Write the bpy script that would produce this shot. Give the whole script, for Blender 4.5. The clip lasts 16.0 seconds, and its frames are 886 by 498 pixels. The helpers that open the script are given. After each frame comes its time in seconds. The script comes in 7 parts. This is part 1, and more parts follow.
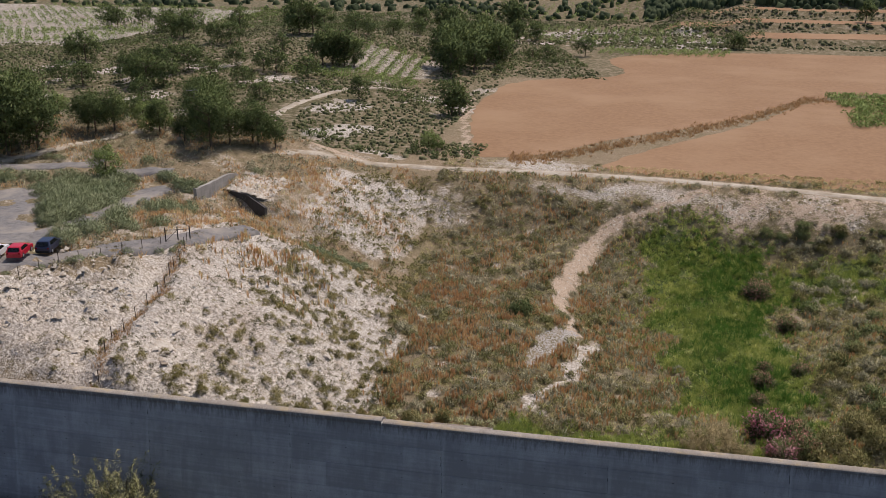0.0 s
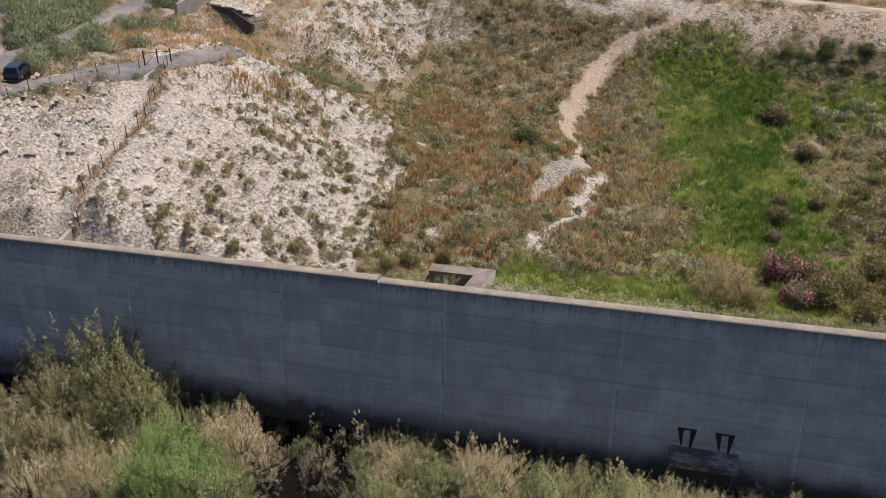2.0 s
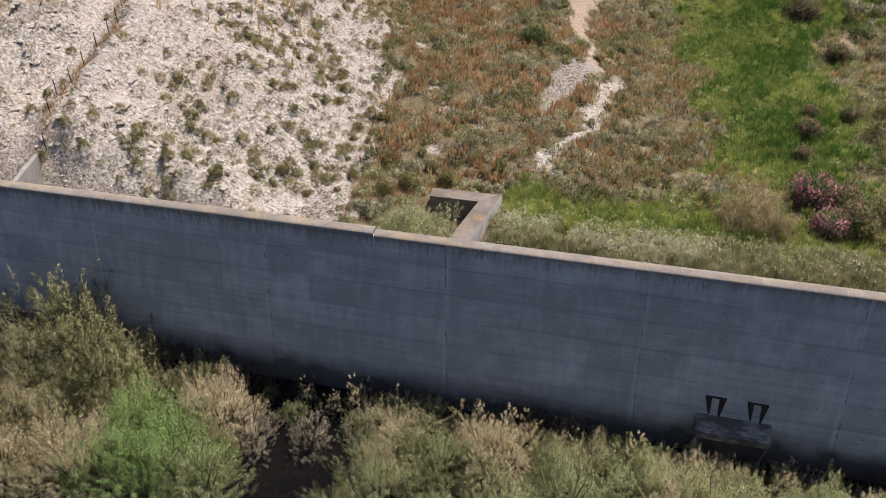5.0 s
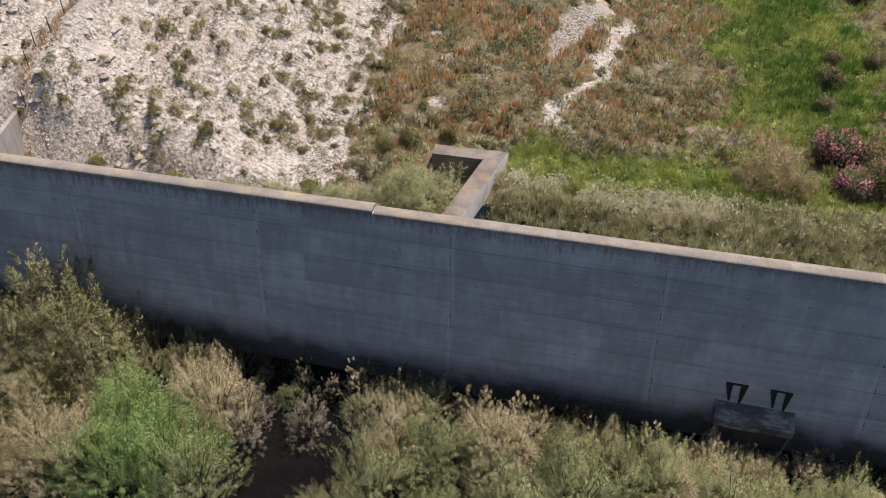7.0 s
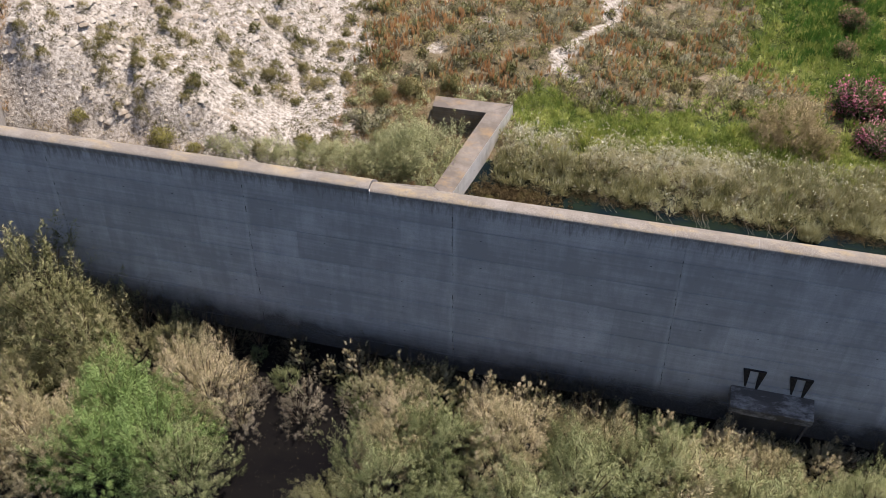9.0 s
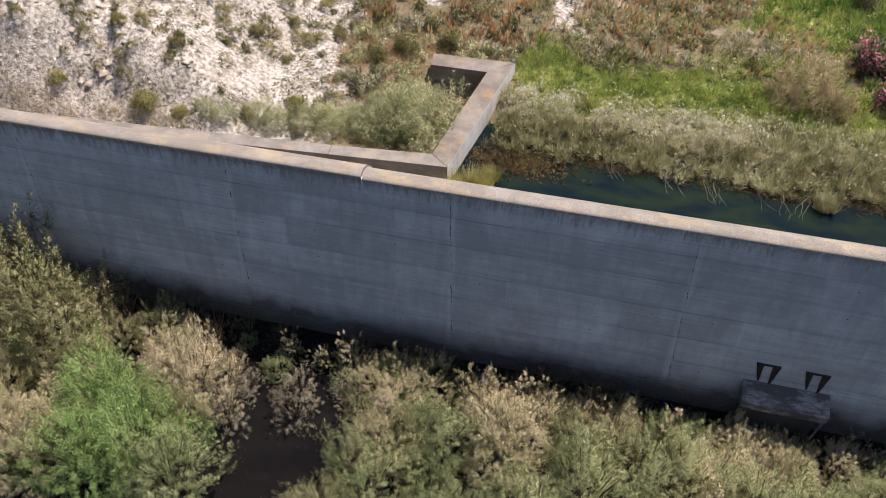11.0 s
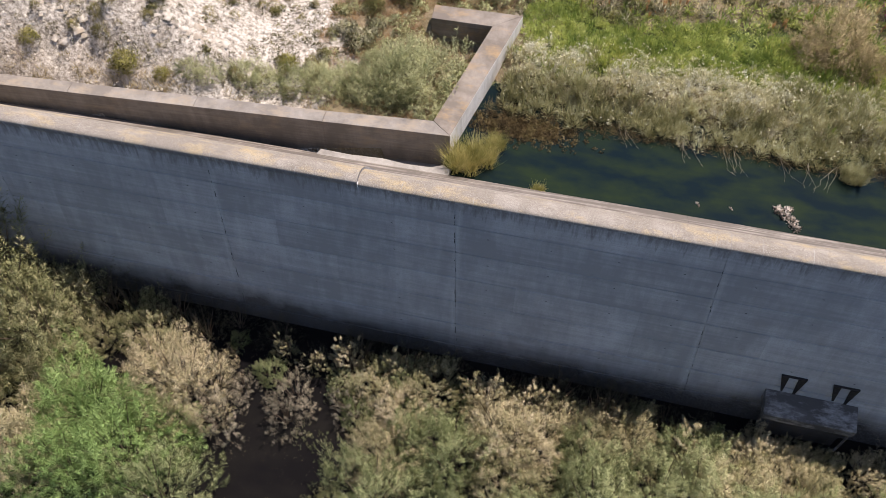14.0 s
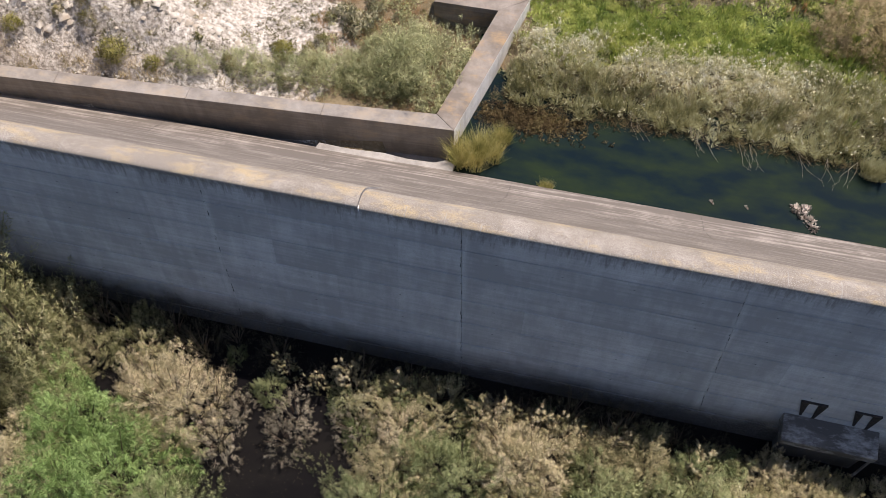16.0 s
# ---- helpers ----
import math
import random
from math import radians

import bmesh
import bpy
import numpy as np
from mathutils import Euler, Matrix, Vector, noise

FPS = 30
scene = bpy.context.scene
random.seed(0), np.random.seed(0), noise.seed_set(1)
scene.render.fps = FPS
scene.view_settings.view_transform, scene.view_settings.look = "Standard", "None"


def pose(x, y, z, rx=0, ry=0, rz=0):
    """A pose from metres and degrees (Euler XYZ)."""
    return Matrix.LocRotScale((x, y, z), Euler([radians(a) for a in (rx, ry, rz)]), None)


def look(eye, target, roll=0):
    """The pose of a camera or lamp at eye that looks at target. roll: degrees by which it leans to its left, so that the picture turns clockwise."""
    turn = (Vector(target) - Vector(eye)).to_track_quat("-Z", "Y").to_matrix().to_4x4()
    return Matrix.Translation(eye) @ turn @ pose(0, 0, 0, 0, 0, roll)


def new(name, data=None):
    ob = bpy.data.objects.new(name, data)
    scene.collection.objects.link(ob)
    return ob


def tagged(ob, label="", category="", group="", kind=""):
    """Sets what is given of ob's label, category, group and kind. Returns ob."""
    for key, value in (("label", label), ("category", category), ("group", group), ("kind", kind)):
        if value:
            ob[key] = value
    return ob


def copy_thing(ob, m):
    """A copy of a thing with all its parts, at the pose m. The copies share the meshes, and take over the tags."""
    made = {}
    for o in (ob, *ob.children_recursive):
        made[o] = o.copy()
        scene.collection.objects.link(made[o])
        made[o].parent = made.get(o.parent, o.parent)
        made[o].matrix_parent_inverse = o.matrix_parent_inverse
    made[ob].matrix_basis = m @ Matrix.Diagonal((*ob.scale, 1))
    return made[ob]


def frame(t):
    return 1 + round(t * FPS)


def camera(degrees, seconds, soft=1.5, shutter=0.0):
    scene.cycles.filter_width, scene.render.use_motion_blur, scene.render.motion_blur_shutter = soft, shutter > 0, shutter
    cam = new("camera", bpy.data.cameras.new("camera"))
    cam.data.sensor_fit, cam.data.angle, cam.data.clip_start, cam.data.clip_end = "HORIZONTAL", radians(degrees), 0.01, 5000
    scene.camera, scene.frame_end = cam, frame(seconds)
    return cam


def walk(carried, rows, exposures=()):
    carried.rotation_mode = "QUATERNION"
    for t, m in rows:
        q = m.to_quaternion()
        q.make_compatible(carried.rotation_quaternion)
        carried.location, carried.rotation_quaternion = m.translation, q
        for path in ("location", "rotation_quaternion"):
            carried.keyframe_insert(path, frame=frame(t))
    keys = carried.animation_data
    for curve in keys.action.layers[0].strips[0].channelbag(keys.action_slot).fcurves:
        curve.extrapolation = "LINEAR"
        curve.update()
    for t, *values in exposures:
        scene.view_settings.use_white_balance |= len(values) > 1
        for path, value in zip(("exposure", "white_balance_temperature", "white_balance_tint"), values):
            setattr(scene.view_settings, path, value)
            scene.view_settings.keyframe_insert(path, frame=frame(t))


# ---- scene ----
cam = camera(50.8, 16.0, soft=0.55)
METRES, EYE, TILT, LEAN, TURN = 41.0, 46.0, -19.0, 0.0, 13.2
ROWS = [
    (0.0, 0.0, 0.0, 0.0, 0.0, -0.0, 0.0),
    (0.5, -0.0001, 0.0433, 0.0165, 0.0, -3.19, 0.01),
    (1.0, -0.0012, 0.0857, 0.0314, -0.01, -6.34, 0.03),
    (1.5, -0.0019, 0.1278, 0.0482, -0.02, -9.23, 0.01),
    (2.0, -0.0017, 0.1673, 0.0616, -0.0, -11.86, 0.03),
    (2.5, -0.0021, 0.2055, 0.0735, 0.01, -14.45, 0.07),
    (3.0, -0.0045, 0.2422, 0.087, -0.01, -16.27, 0.1),
    (5.5, -0.0076, 0.3996, 0.1389, -0.03, -20.34, 0.18),
    (6.0, -0.0098, 0.4281, 0.1475, -0.03, -21.5, 0.2),
    (6.5, -0.0111, 0.4565, 0.1559, -0.02, -22.71, 0.24),
    (7.0, -0.012, 0.4854, 0.1649, -0.04, -23.95, 0.26),
    (7.5, -0.0129, 0.5134, 0.1753, -0.06, -25.18, 0.26),
    (8.0, -0.0135, 0.541, 0.1838, -0.04, -26.43, 0.3),
    (8.5, -0.0134, 0.567, 0.1922, -0.03, -27.57, 0.31),
    (9.0, -0.0139, 0.5957, 0.2013, -0.07, -28.86, 0.32),
    (9.5, -0.0119, 0.6205, 0.2086, -0.05, -29.98, 0.35),
    (12.0, -0.0085, 0.7517, 0.2517, -0.1, -35.59, 0.47),
    (12.5, -0.0083, 0.7748, 0.2597, -0.11, -36.59, 0.48),
    (13.0, -0.0105, 0.8004, 0.2682, -0.12, -37.65, 0.48),
    (13.5, -0.0118, 0.823, 0.2757, -0.12, -38.57, 0.5),
    (14.0, -0.013, 0.8493, 0.2841, -0.13, -39.55, 0.51),
    (14.5, -0.0141, 0.872, 0.2913, -0.14, -40.31, 0.53),
    (15.0, -0.0162, 0.898, 0.299, -0.16, -41.18, 0.52),
    (15.5, -0.0175, 0.9213, 0.3068, -0.17, -42.04, 0.53),
    (16.0, -0.0186, 0.9481, 0.3149, -0.16, -42.95, 0.54),
]
walk(cam, [(t, pose(0, 0, EYE, TILT, LEAN, TURN) @ pose(METRES * x, METRES * y, METRES * z, 90 + pitch, roll, yaw)) for t, x, y, z, yaw, pitch, roll in ROWS],
     exposures=[(0.0, -0.38, 6500, 15), (1.5, -0.23, 6500, 15), (3.0, -0.04, 6500, 15), (6.0, -0.01, 6500, 15), (9.5, 0.22, 6500, 15), (12.5, 0.39, 6500, 15), (16.0, 0.34, 6500, 15)])

# ---- daylight ----
SUN_EL, SUN_AZ = 64.0, 38.0
world = bpy.data.worlds.new("sky")
scene.world = world
world.use_nodes = True
_wn = world.node_tree.nodes
_sky = _wn.new("ShaderNodeTexSky")
_sky.sky_type, _sky.sun_disc = "NISHITA", False
_sky.sun_elevation, _sky.sun_rotation = radians(SUN_EL), radians(SUN_AZ)
world.node_tree.links.new(_sky.outputs[0], _wn["Background"].inputs[0])
_wn["Background"].inputs[1].default_value = 0.14
_sd = Vector((math.cos(radians(SUN_EL)) * math.sin(radians(SUN_AZ)), math.cos(radians(SUN_EL)) * math.cos(radians(SUN_AZ)), math.sin(radians(SUN_EL))))
sun = new("sun", bpy.data.lights.new("sun", "SUN"))
sun.data.energy, sun.data.angle, sun.data.color = 5.2, radians(0.6), (1.0, 0.905, 0.80)
sun.matrix_world = look(tuple(_sd * 300), (0, 0, 0))

# ---- the lie of the land, in closed form ----
def ramp(v, a, b):
    """0 below a, 1 above b, smooth between."""
    t = np.clip((v - a) / (b - a), 0.0, 1.0)
    return t * t * (3 - 2 * t)


def bump(x, y, cx, cy, rx, ry):
    return np.exp(-((x - cx) / rx) ** 2 - ((y - cy) / ry) ** 2)


def ripple(x, y, size, seed=0.0):
    """Cheap smooth noise of a given size, about -1 to 1."""
    a, b = x / size + seed, y / size - seed
    return (np.sin(1.7 * a + 1.3 * np.sin(0.9 * b + seed)) * np.cos(1.9 * b + 1.1 * np.sin(1.2 * a))
            + 0.5 * np.sin(3.1 * a - 2.3 * b + 1.7 * seed) + 0.3 * np.cos(5.3 * b + 4.1 * a)) / 1.6


def toe(y):
    """Where the white left slope meets the valley floor."""
    return -33.0 + 3.5 * ramp(y, 85, 116) - 8.0 * ramp(y, 118, 138) - 3 * ramp(y, 150, 175)


def marl_edge(y):
    """Where the white marl gives way to grass."""
    return -27.6 - 2.8 * ramp(y, 84, 93) - 1.0 * ramp(y, 100, 108) - 2.5 * ramp(y, 106, 118) - 3.6 * ramp(y, 118, 138) - 3 * ramp(y, 150, 175)


def road_y(x):
    """The gravel road across the valley."""
    return 178.5 - 0.0021 * np.clip(x + 14, -25, 200) ** 2 + 0.05 * np.clip(-x - 39, 0, 60)


def track_x(y):
    """The footpath on the low terrace edge in the valley."""
    return np.interp(y, [100, 112, 124, 133, 141, 149, 156, 162, 165.5, 167.5, 170, 176], [-9, -9.4, -10.4, -13.2, -14.0, -13.0, -11.2, -9.0, -6.6, -2.5, 4.0, 12.0])


def fence_x(y):
    """The fence that runs down the white slope beside a gully."""
    return np.interp(y, [72, 77, 81.6, 86, 94, 97.2, 102.2, 106.5, 110], [-53.8, -54.4, -55.9, -56.4, -56.9, -57.8, -59.5, -60.4, -61.8])


def land(x, y):
    x, y = np.asarray(x, float), np.asarray(y, float)
    floor = -5.2 - 1.6 * ramp(y, 84, 108) - 1.9 * ramp(y, 106, 138) + 2.4 * ramp(y, 140, 172)
    # terrace right of the path falls to the wet channel
    floor = floor + 1.2 * ramp(y, 86, 96) * (1 - ramp(y, 112, 135)) * ramp(x, -34, -22)
    floor = floor - 1.7 * ramp(x - track_x(y), -1, 4) * ramp(y, 88, 102) * (1 - ramp(y, 150, 172))
    left = np.clip(toe(y) - x, 0, None)
    rise = 12.2 * (1 - np.exp(-(left / 19.0) ** 1.25))
    rise = (rise + 1.6 * ramp(left, 8, 22)) * (0.12 + 0.88 * ramp(y + 0.4 * np.clip(-47 - x, 0, 10), 74.5 - 3.0 * ramp(-x, 42, 52), 81 + 5.0 * ramp(-x, 42, 52)))
    z = floor + rise
    z = z - 2.2 * bump(x, y, -60, 83, 8, 8) - 1.2 * bump(x, y, -47, 84, 3, 12)      # bowl beside the fence
    z = z + 1.2 * bump(x, y, -43, 97, 6, 10) - 1.9 * bump(x, y, -43, 111, 8, 7)
    z = z + 2.2 * bump(x, y, -50, 77, 11, 3.5) + 1.4 * bump(x, y, -39, 77.5, 5, 3)
    beside = fence_x(y) - x
    z = z + (0.7 * np.exp(-((beside + 2.0) / 1.6) ** 2) - 1.5 * np.exp(-((beside - 2.6) / 2.0) ** 2)) * ramp(y, 74, 79) * (1 - ramp(y, 100, 107))
    z = z - 3.0 * bump(x, y, -55, 133, 9, 6)                                      # gully below the culvert
    z = z - 3.4 * bump(x, y, -67.0, 139.0, 4.5, 2.3)                                # pit before the culvert
    right = np.clip(x - 18.5 - 0.02 * (y - 90), 0, None)
    z = z + 6.0 * (1 - np.exp(-(right / 16.0) ** 1.4)) * (1 - ramp(y, 140, 165))
    # up to the road and the fields
    ry = road_y(x)
    plain = 0.4 + 3.0 * ramp(-x, 45, 120) * ramp(y, 150, 260)
    z = z + (plain - z) * ramp(y - ry, -20, -1.5) * ramp(x, -75, -50)
    z = z + (plain - z) * ramp(y - ry, -4, 12)
    far = np.clip(y - 380, 0, None)
    z = z + 0.022 * far + 1.4 * ripple(x, y, 90, 2) * ramp(far, 0, 150)
    z = z + 26 * ramp(y, 520, 900) * ramp(np.abs(x - 40), 20, 300) + 160 * ramp(np.hypot(x, y), 1300, 2600)
    z = z + 30 * bump(x, y, 45, 565, 75, 65) * ramp(y, 476, 500)
    # ploughed terraces on the far right
    z = z + 2.5 * ramp(y - 0.1 * (x - 30), 397, 402) * ramp(x, 22, 34) + 3.0 * ramp(y, 428, 433) * ramp(x, -4, 8) + 3.0 * ramp(y, 452, 457) * ramp(x, -4, 8) + 3.5 * ramp(y, 476, 481) * ramp(x, 20, 40)
    z = z + 7 * bump(x, y, -130, 330, 70, 60) * ramp(-x, 40, 110)
    # roughness
    wild = 1 - ramp(y, 168, 185)
    z = z + wild * (0.35 * ripple(x, y, 5.0, 1) + 0.16 * ripple(x, y, 1.9, 3)) * (0.4 + 0.6 * ramp(left, 0, 6))
    gully = np.abs(ripple(0.75 * x + 0.55 * y, 0.35 * (y - x), 3.2, 7))
    z = z - wild * ramp(left, 1, 6) * (0.45 * (1 - np.clip(gully * 1.6, 0, 1)) + 0.12 * ripple(x, y, 1.0, 9))
    z = z + 0.5 * ripple(x, y, 22, 5) * ramp(-x, 40, 70)
    z = z + (0.45 * np.abs(ripple(x, y, 2.6, 61)) + 0.25 * ripple(x, y, 1.3, 62)) * ramp(y, 75.5, 77) * (1 - ramp(y, 81, 84)) * ramp(-x, 33, 37)
    # bedded ribs on the bank beyond the fence
    out = ramp(fence_x(y) - x, 3.5, 7) * (1 - ramp(y, 99, 106)) * ramp(y, 75, 79) * (1 - ramp(-x, 78, 84))
    bed_s = (0.55 * y - 0.5 * x + 1.1 * ripple(x, y, 4, 101)) / 2.5
    z = z + out * (2.0 * (np.abs((bed_s % 1.0) - 0.35) - 0.3) + 0.5 * ripple(x, y, 2.3, 102) + 0.22 * ripple(x, y, 0.9, 103))
    # reservoir bed before the dam, stilling pool behind it
    z = z - 1.9 * bump(x, y, -18.6, 81.5, 2.6, 3.2) * (y < 85.2)
    pool = ramp(y, 66, 68) * (1 - ramp(y + 0.28 * np.clip(x + 10, -6, 40) * 0, 78.3, 81.8)) * ramp(x, -18.3, -17.5)
    z = z - pool * 1.9
    z = np.where((y > 68) & (y < 74.35 + 0.075 * (x + 17.6)) & (x < -18.2), -8.9, z)
    bed = -1.7 + 0.45 * ripple(x, y, 6.0, 4) + 16 * ramp(np.abs(x + 4), 60, 110) + 30 * ramp(-y, 20, 220)
    z = np.where(y < 62, bed, z)
    z = z + 9.5 * ramp(np.abs(x + 4), 55, 66) * ramp(y, 62, 64) * (1 - ramp(y, 66, 76))
    return z
# ---- end of the lie of the land ----
VIEW_SHEAR = 0.0185
# ---- materials ----
def material(name, rough=0.9, metal=0.0, spec=0.3):
    m = bpy.data.materials.new(name)
    m.use_nodes = True
    b = m.node_tree.nodes["Principled BSDF"]
    b.inputs["Roughness"].default_value, b.inputs["Metallic"].default_value = rough, metal
    b.inputs["Specular IOR Level"].default_value = spec
    return m, m.node_tree.nodes, m.node_tree.links, b


def coords(nodes, links, scale, place="Position"):
    geo = nodes.new("ShaderNodeNewGeometry")
    mp = nodes.new("ShaderNodeMapping")
    mp.inputs["Scale"].default_value = scale if isinstance(scale, tuple) else (scale, scale, scale)
    links.new(geo.outputs["Position"], mp.inputs[0])
    return mp.outputs[0]


def noise_tex(nodes, links, scale, detail=5.0, rough=0.6):
    n = nodes.new("ShaderNodeTexNoise")
    n.inputs["Scale"].default_value, n.inputs["Detail"].default_value, n.inputs["Roughness"].default_value = 1.0, detail, rough
    links.new(coords(nodes, links, scale), n.inputs["Vector"])
    return n.outputs["Fac"]


def ramp_col(nodes, links, fac, stops):
    r = nodes.new("ShaderNodeValToRGB")
    e = r.color_ramp.elements
    while len(e) < len(stops):
        e.new(0.5)
    for k, (p, c) in zip(e, stops):
        k.position, k.color = p, (*c, 1)
    links.new(fac, r.inputs[0])
    return r.outputs[0]


def mix(nodes, links, fac, a, b, how="MIX"):
    m = nodes.new("ShaderNodeMix")
    m.data_type, m.blend_type = "RGBA", how
    for sock, v in ((m.inputs[0], fac), (m.inputs[6], a), (m.inputs[7], b)):
        if isinstance(v, (int, float)):
            sock.default_value = v
        elif isinstance(v, tuple):
            sock.default_value = (*v, 1)
        else:
            links.new(v, sock)
    return m.outputs[2]


def calc(nodes, links, op, a, b=0.0, clamp=False):
    m = nodes.new("ShaderNodeMath")
    m.operation, m.use_clamp = op, clamp
    for sock, v in ((m.inputs[0], a), (m.inputs[1], b)):
        if isinstance(v, (int, float)):
            sock.default_value = v
        else:
            links.new(v, sock)
    return m.outputs[0]


def bumped(nodes, links, b, height, strength=0.4, dist=0.05):
    k = nodes.new("ShaderNodeBump")
    k.inputs["Strength"].default_value, k.inputs["Distance"].default_value = strength, dist
    links.new(height, k.inputs["Height"])
    links.new(k.outputs[0], b.inputs["Normal"])


def mottled(name, c1, c2, scale, c3=None, scale2=None, rough=0.9, bump=0.3, dist=0.03, spec=0.2, metal=0.0):
    """Two or three tones at two scales, with relief."""
    m, n, l, b = material(name, rough, metal, spec)
    f1 = noise_tex(n, l, scale)
    col = ramp_col(n, l, f1, [(0.35, c1), (0.65, c2)])
    if c3:
        f2 = noise_tex(n, l, scale2 or scale * 0.13, 4)
        col = mix(n, l, ramp_col(n, l, f2, [(0.45, (0, 0, 0)), (0.65, (1, 1, 1))]), col, c3)
    l.new(col, b.inputs["Base Color"])
    bumped(n, l, b, f1, bump, dist)
    return m


def leafy(name, stops, rough=0.75, tint=0.5, gain=1.92, thin=0.3, clump=1.1, grain=0.36, own=0.0):
    """Foliage: leaf, clump and stand each with a tone of their own; a little light comes through."""
    m, n, l, b = material(name, rough, 0, 0.15)
    geo = n.new("ShaderNodeNewGeometry")
    info = n.new("ShaderNodeObjectInfo")
    f = calc(n, l, "ADD", calc(n, l, "MULTIPLY", geo.outputs["Random Per Island"], 1 - tint), calc(n, l, "MULTIPLY", info.outputs["Random"], tint))
    tuft = ramp_col(n, l, noise_tex(n, l, clump, 3), [(0.38, (0, 0, 0)), (0.62, (1, 1, 1))])
    patch = ramp_col(n, l, noise_tex(n, l, clump * 0.3, 4), [(0.38, (0, 0, 0)), (0.62, (1, 1, 1))])
    f = calc(n, l, "ADD", calc(n, l, "MULTIPLY", f, grain), calc(n, l, "MULTIPLY", tuft, 0.34))
    f = calc(n, l, "ADD", f, calc(n, l, "MULTIPLY", patch, 0.66 - grain - own))
    f = calc(n, l, "ADD", f, calc(n, l, "MULTIPLY", info.outputs["Random"], own))
    col = ramp_col(n, l, f, [(p, tuple(min(v * gain, 0.8) for v in c)) for p, c in stops])
    l.new(col, b.inputs["Base Color"])
    tr = n.new("ShaderNodeBsdfTranslucent")
    l.new(col, tr.inputs[0])
    mx = n.new("ShaderNodeMixShader")
    mx.inputs[0].default_value = thin
    l.new(b.outputs[0], mx.inputs[1])
    l.new(tr.outputs[0], mx.inputs[2])
    l.new(mx.outputs[0], n["Material Output"].inputs[0])
    return m


def ground_material():
    m, n, l, b = material("ground_soil", 0.95, 0, 0.1)
    fine, mid, big = noise_tex(n, l, 3.5, 8, 0.7), noise_tex(n, l, 0.6, 6), noise_tex(n, l, 0.09, 4)

    def zone(key):
        a = n.new("ShaderNodeAttribute")
        a.attribute_name = key
        return a.outputs["Fac"]

    def edge(key, soft=0.9):
        """A zone with a torn edge."""
        s = calc(n, l, "ADD", zone(key), calc(n, l, "MULTIPLY", calc(n, l, "SUBTRACT", mid, 0.5), soft * 1.3))
        s = calc(n, l, "ADD", s, calc(n, l, "MULTIPLY", calc(n, l, "SUBTRACT", fine, 0.5), soft))
        return calc(n, l, "MULTIPLY", calc(n, l, "SUBTRACT", s, 0.32), 2.6, True)

    soil = ramp_col(n, l, fine, [(0.3, (0.135, 0.096, 0.056)), (0.5, (0.235, 0.178, 0.112)), (0.7, (0.40, 0.325, 0.235))])
    scrub = ramp_col(n, l, mid, [(0.35, (0.135, 0.115, 0.06)), (0.6, (0.25, 0.20, 0.125))])
    col = mix(n, l, calc(n, l, "MULTIPLY", calc(n, l, "SUBTRACT", big, 0.4), 3.0, True), soil, scrub)
    col = mix(n, l, calc(n, l, "MULTIPLY", zone("scrubby"), 0.75, True), col, ramp_col(n, l, mid, [(0.3, (0.07, 0.068, 0.033)), (0.5, (0.135, 0.115, 0.065)), (0.68, (0.31, 0.255, 0.185))]))
    marl = ramp_col(n, l, fine, [(0.35, (0.12, 0.102, 0.083)), (0.43, (0.29, 0.255, 0.213)), (0.52, (0.475, 0.43, 0.37)), (0.65, (0.71, 0.66, 0.59))])
    marl = mix(n, l, calc(n, l, "MULTIPLY", calc(n, l, "SUBTRACT", mid, 0.5), 2.6, True), marl, (0.27, 0.235, 0.195))
    marl = mix(n, l, calc(n, l, "MULTIPLY", calc(n, l, "SUBTRACT", big, 0.52), 3.0, True), marl, ramp_col(n, l, fine, [(0.3, (0.20, 0.15, 0.11)), (0.7, (0.50, 0.41, 0.325))]))
    col = mix(n, l, edge("marl"), col, marl)
    green = ramp_col(n, l, fine, [(0.3, (0.035, 0.055, 0.014)), (0.7, (0.10, 0.125, 0.04))])
    col = mix(n, l, edge("green"), col, green)
    path = ramp_col(n, l, fine, [(0.34, (0.22, 0.15, 0.10)), (0.48, (0.38, 0.29, 0.21)), (0.62, (0.50, 0.41, 0.32))])
    col = mix(n, l, edge("path", 1.1), col, path)
    mud = ramp_col(n, l, mid, [(0.3, (0.035, 0.03, 0.022)), (0.7, (0.09, 0.075, 0.05))])
    col = mix(n, l, edge("mud", 0.3), col, mud)
    l.new(col, b.inputs["Base Color"])
    bumped(n, l, b, calc(n, l, "ADD", fine, calc(n, l, "MULTIPLY", mid, 2.0)), 0.95, 0.2)
    return m


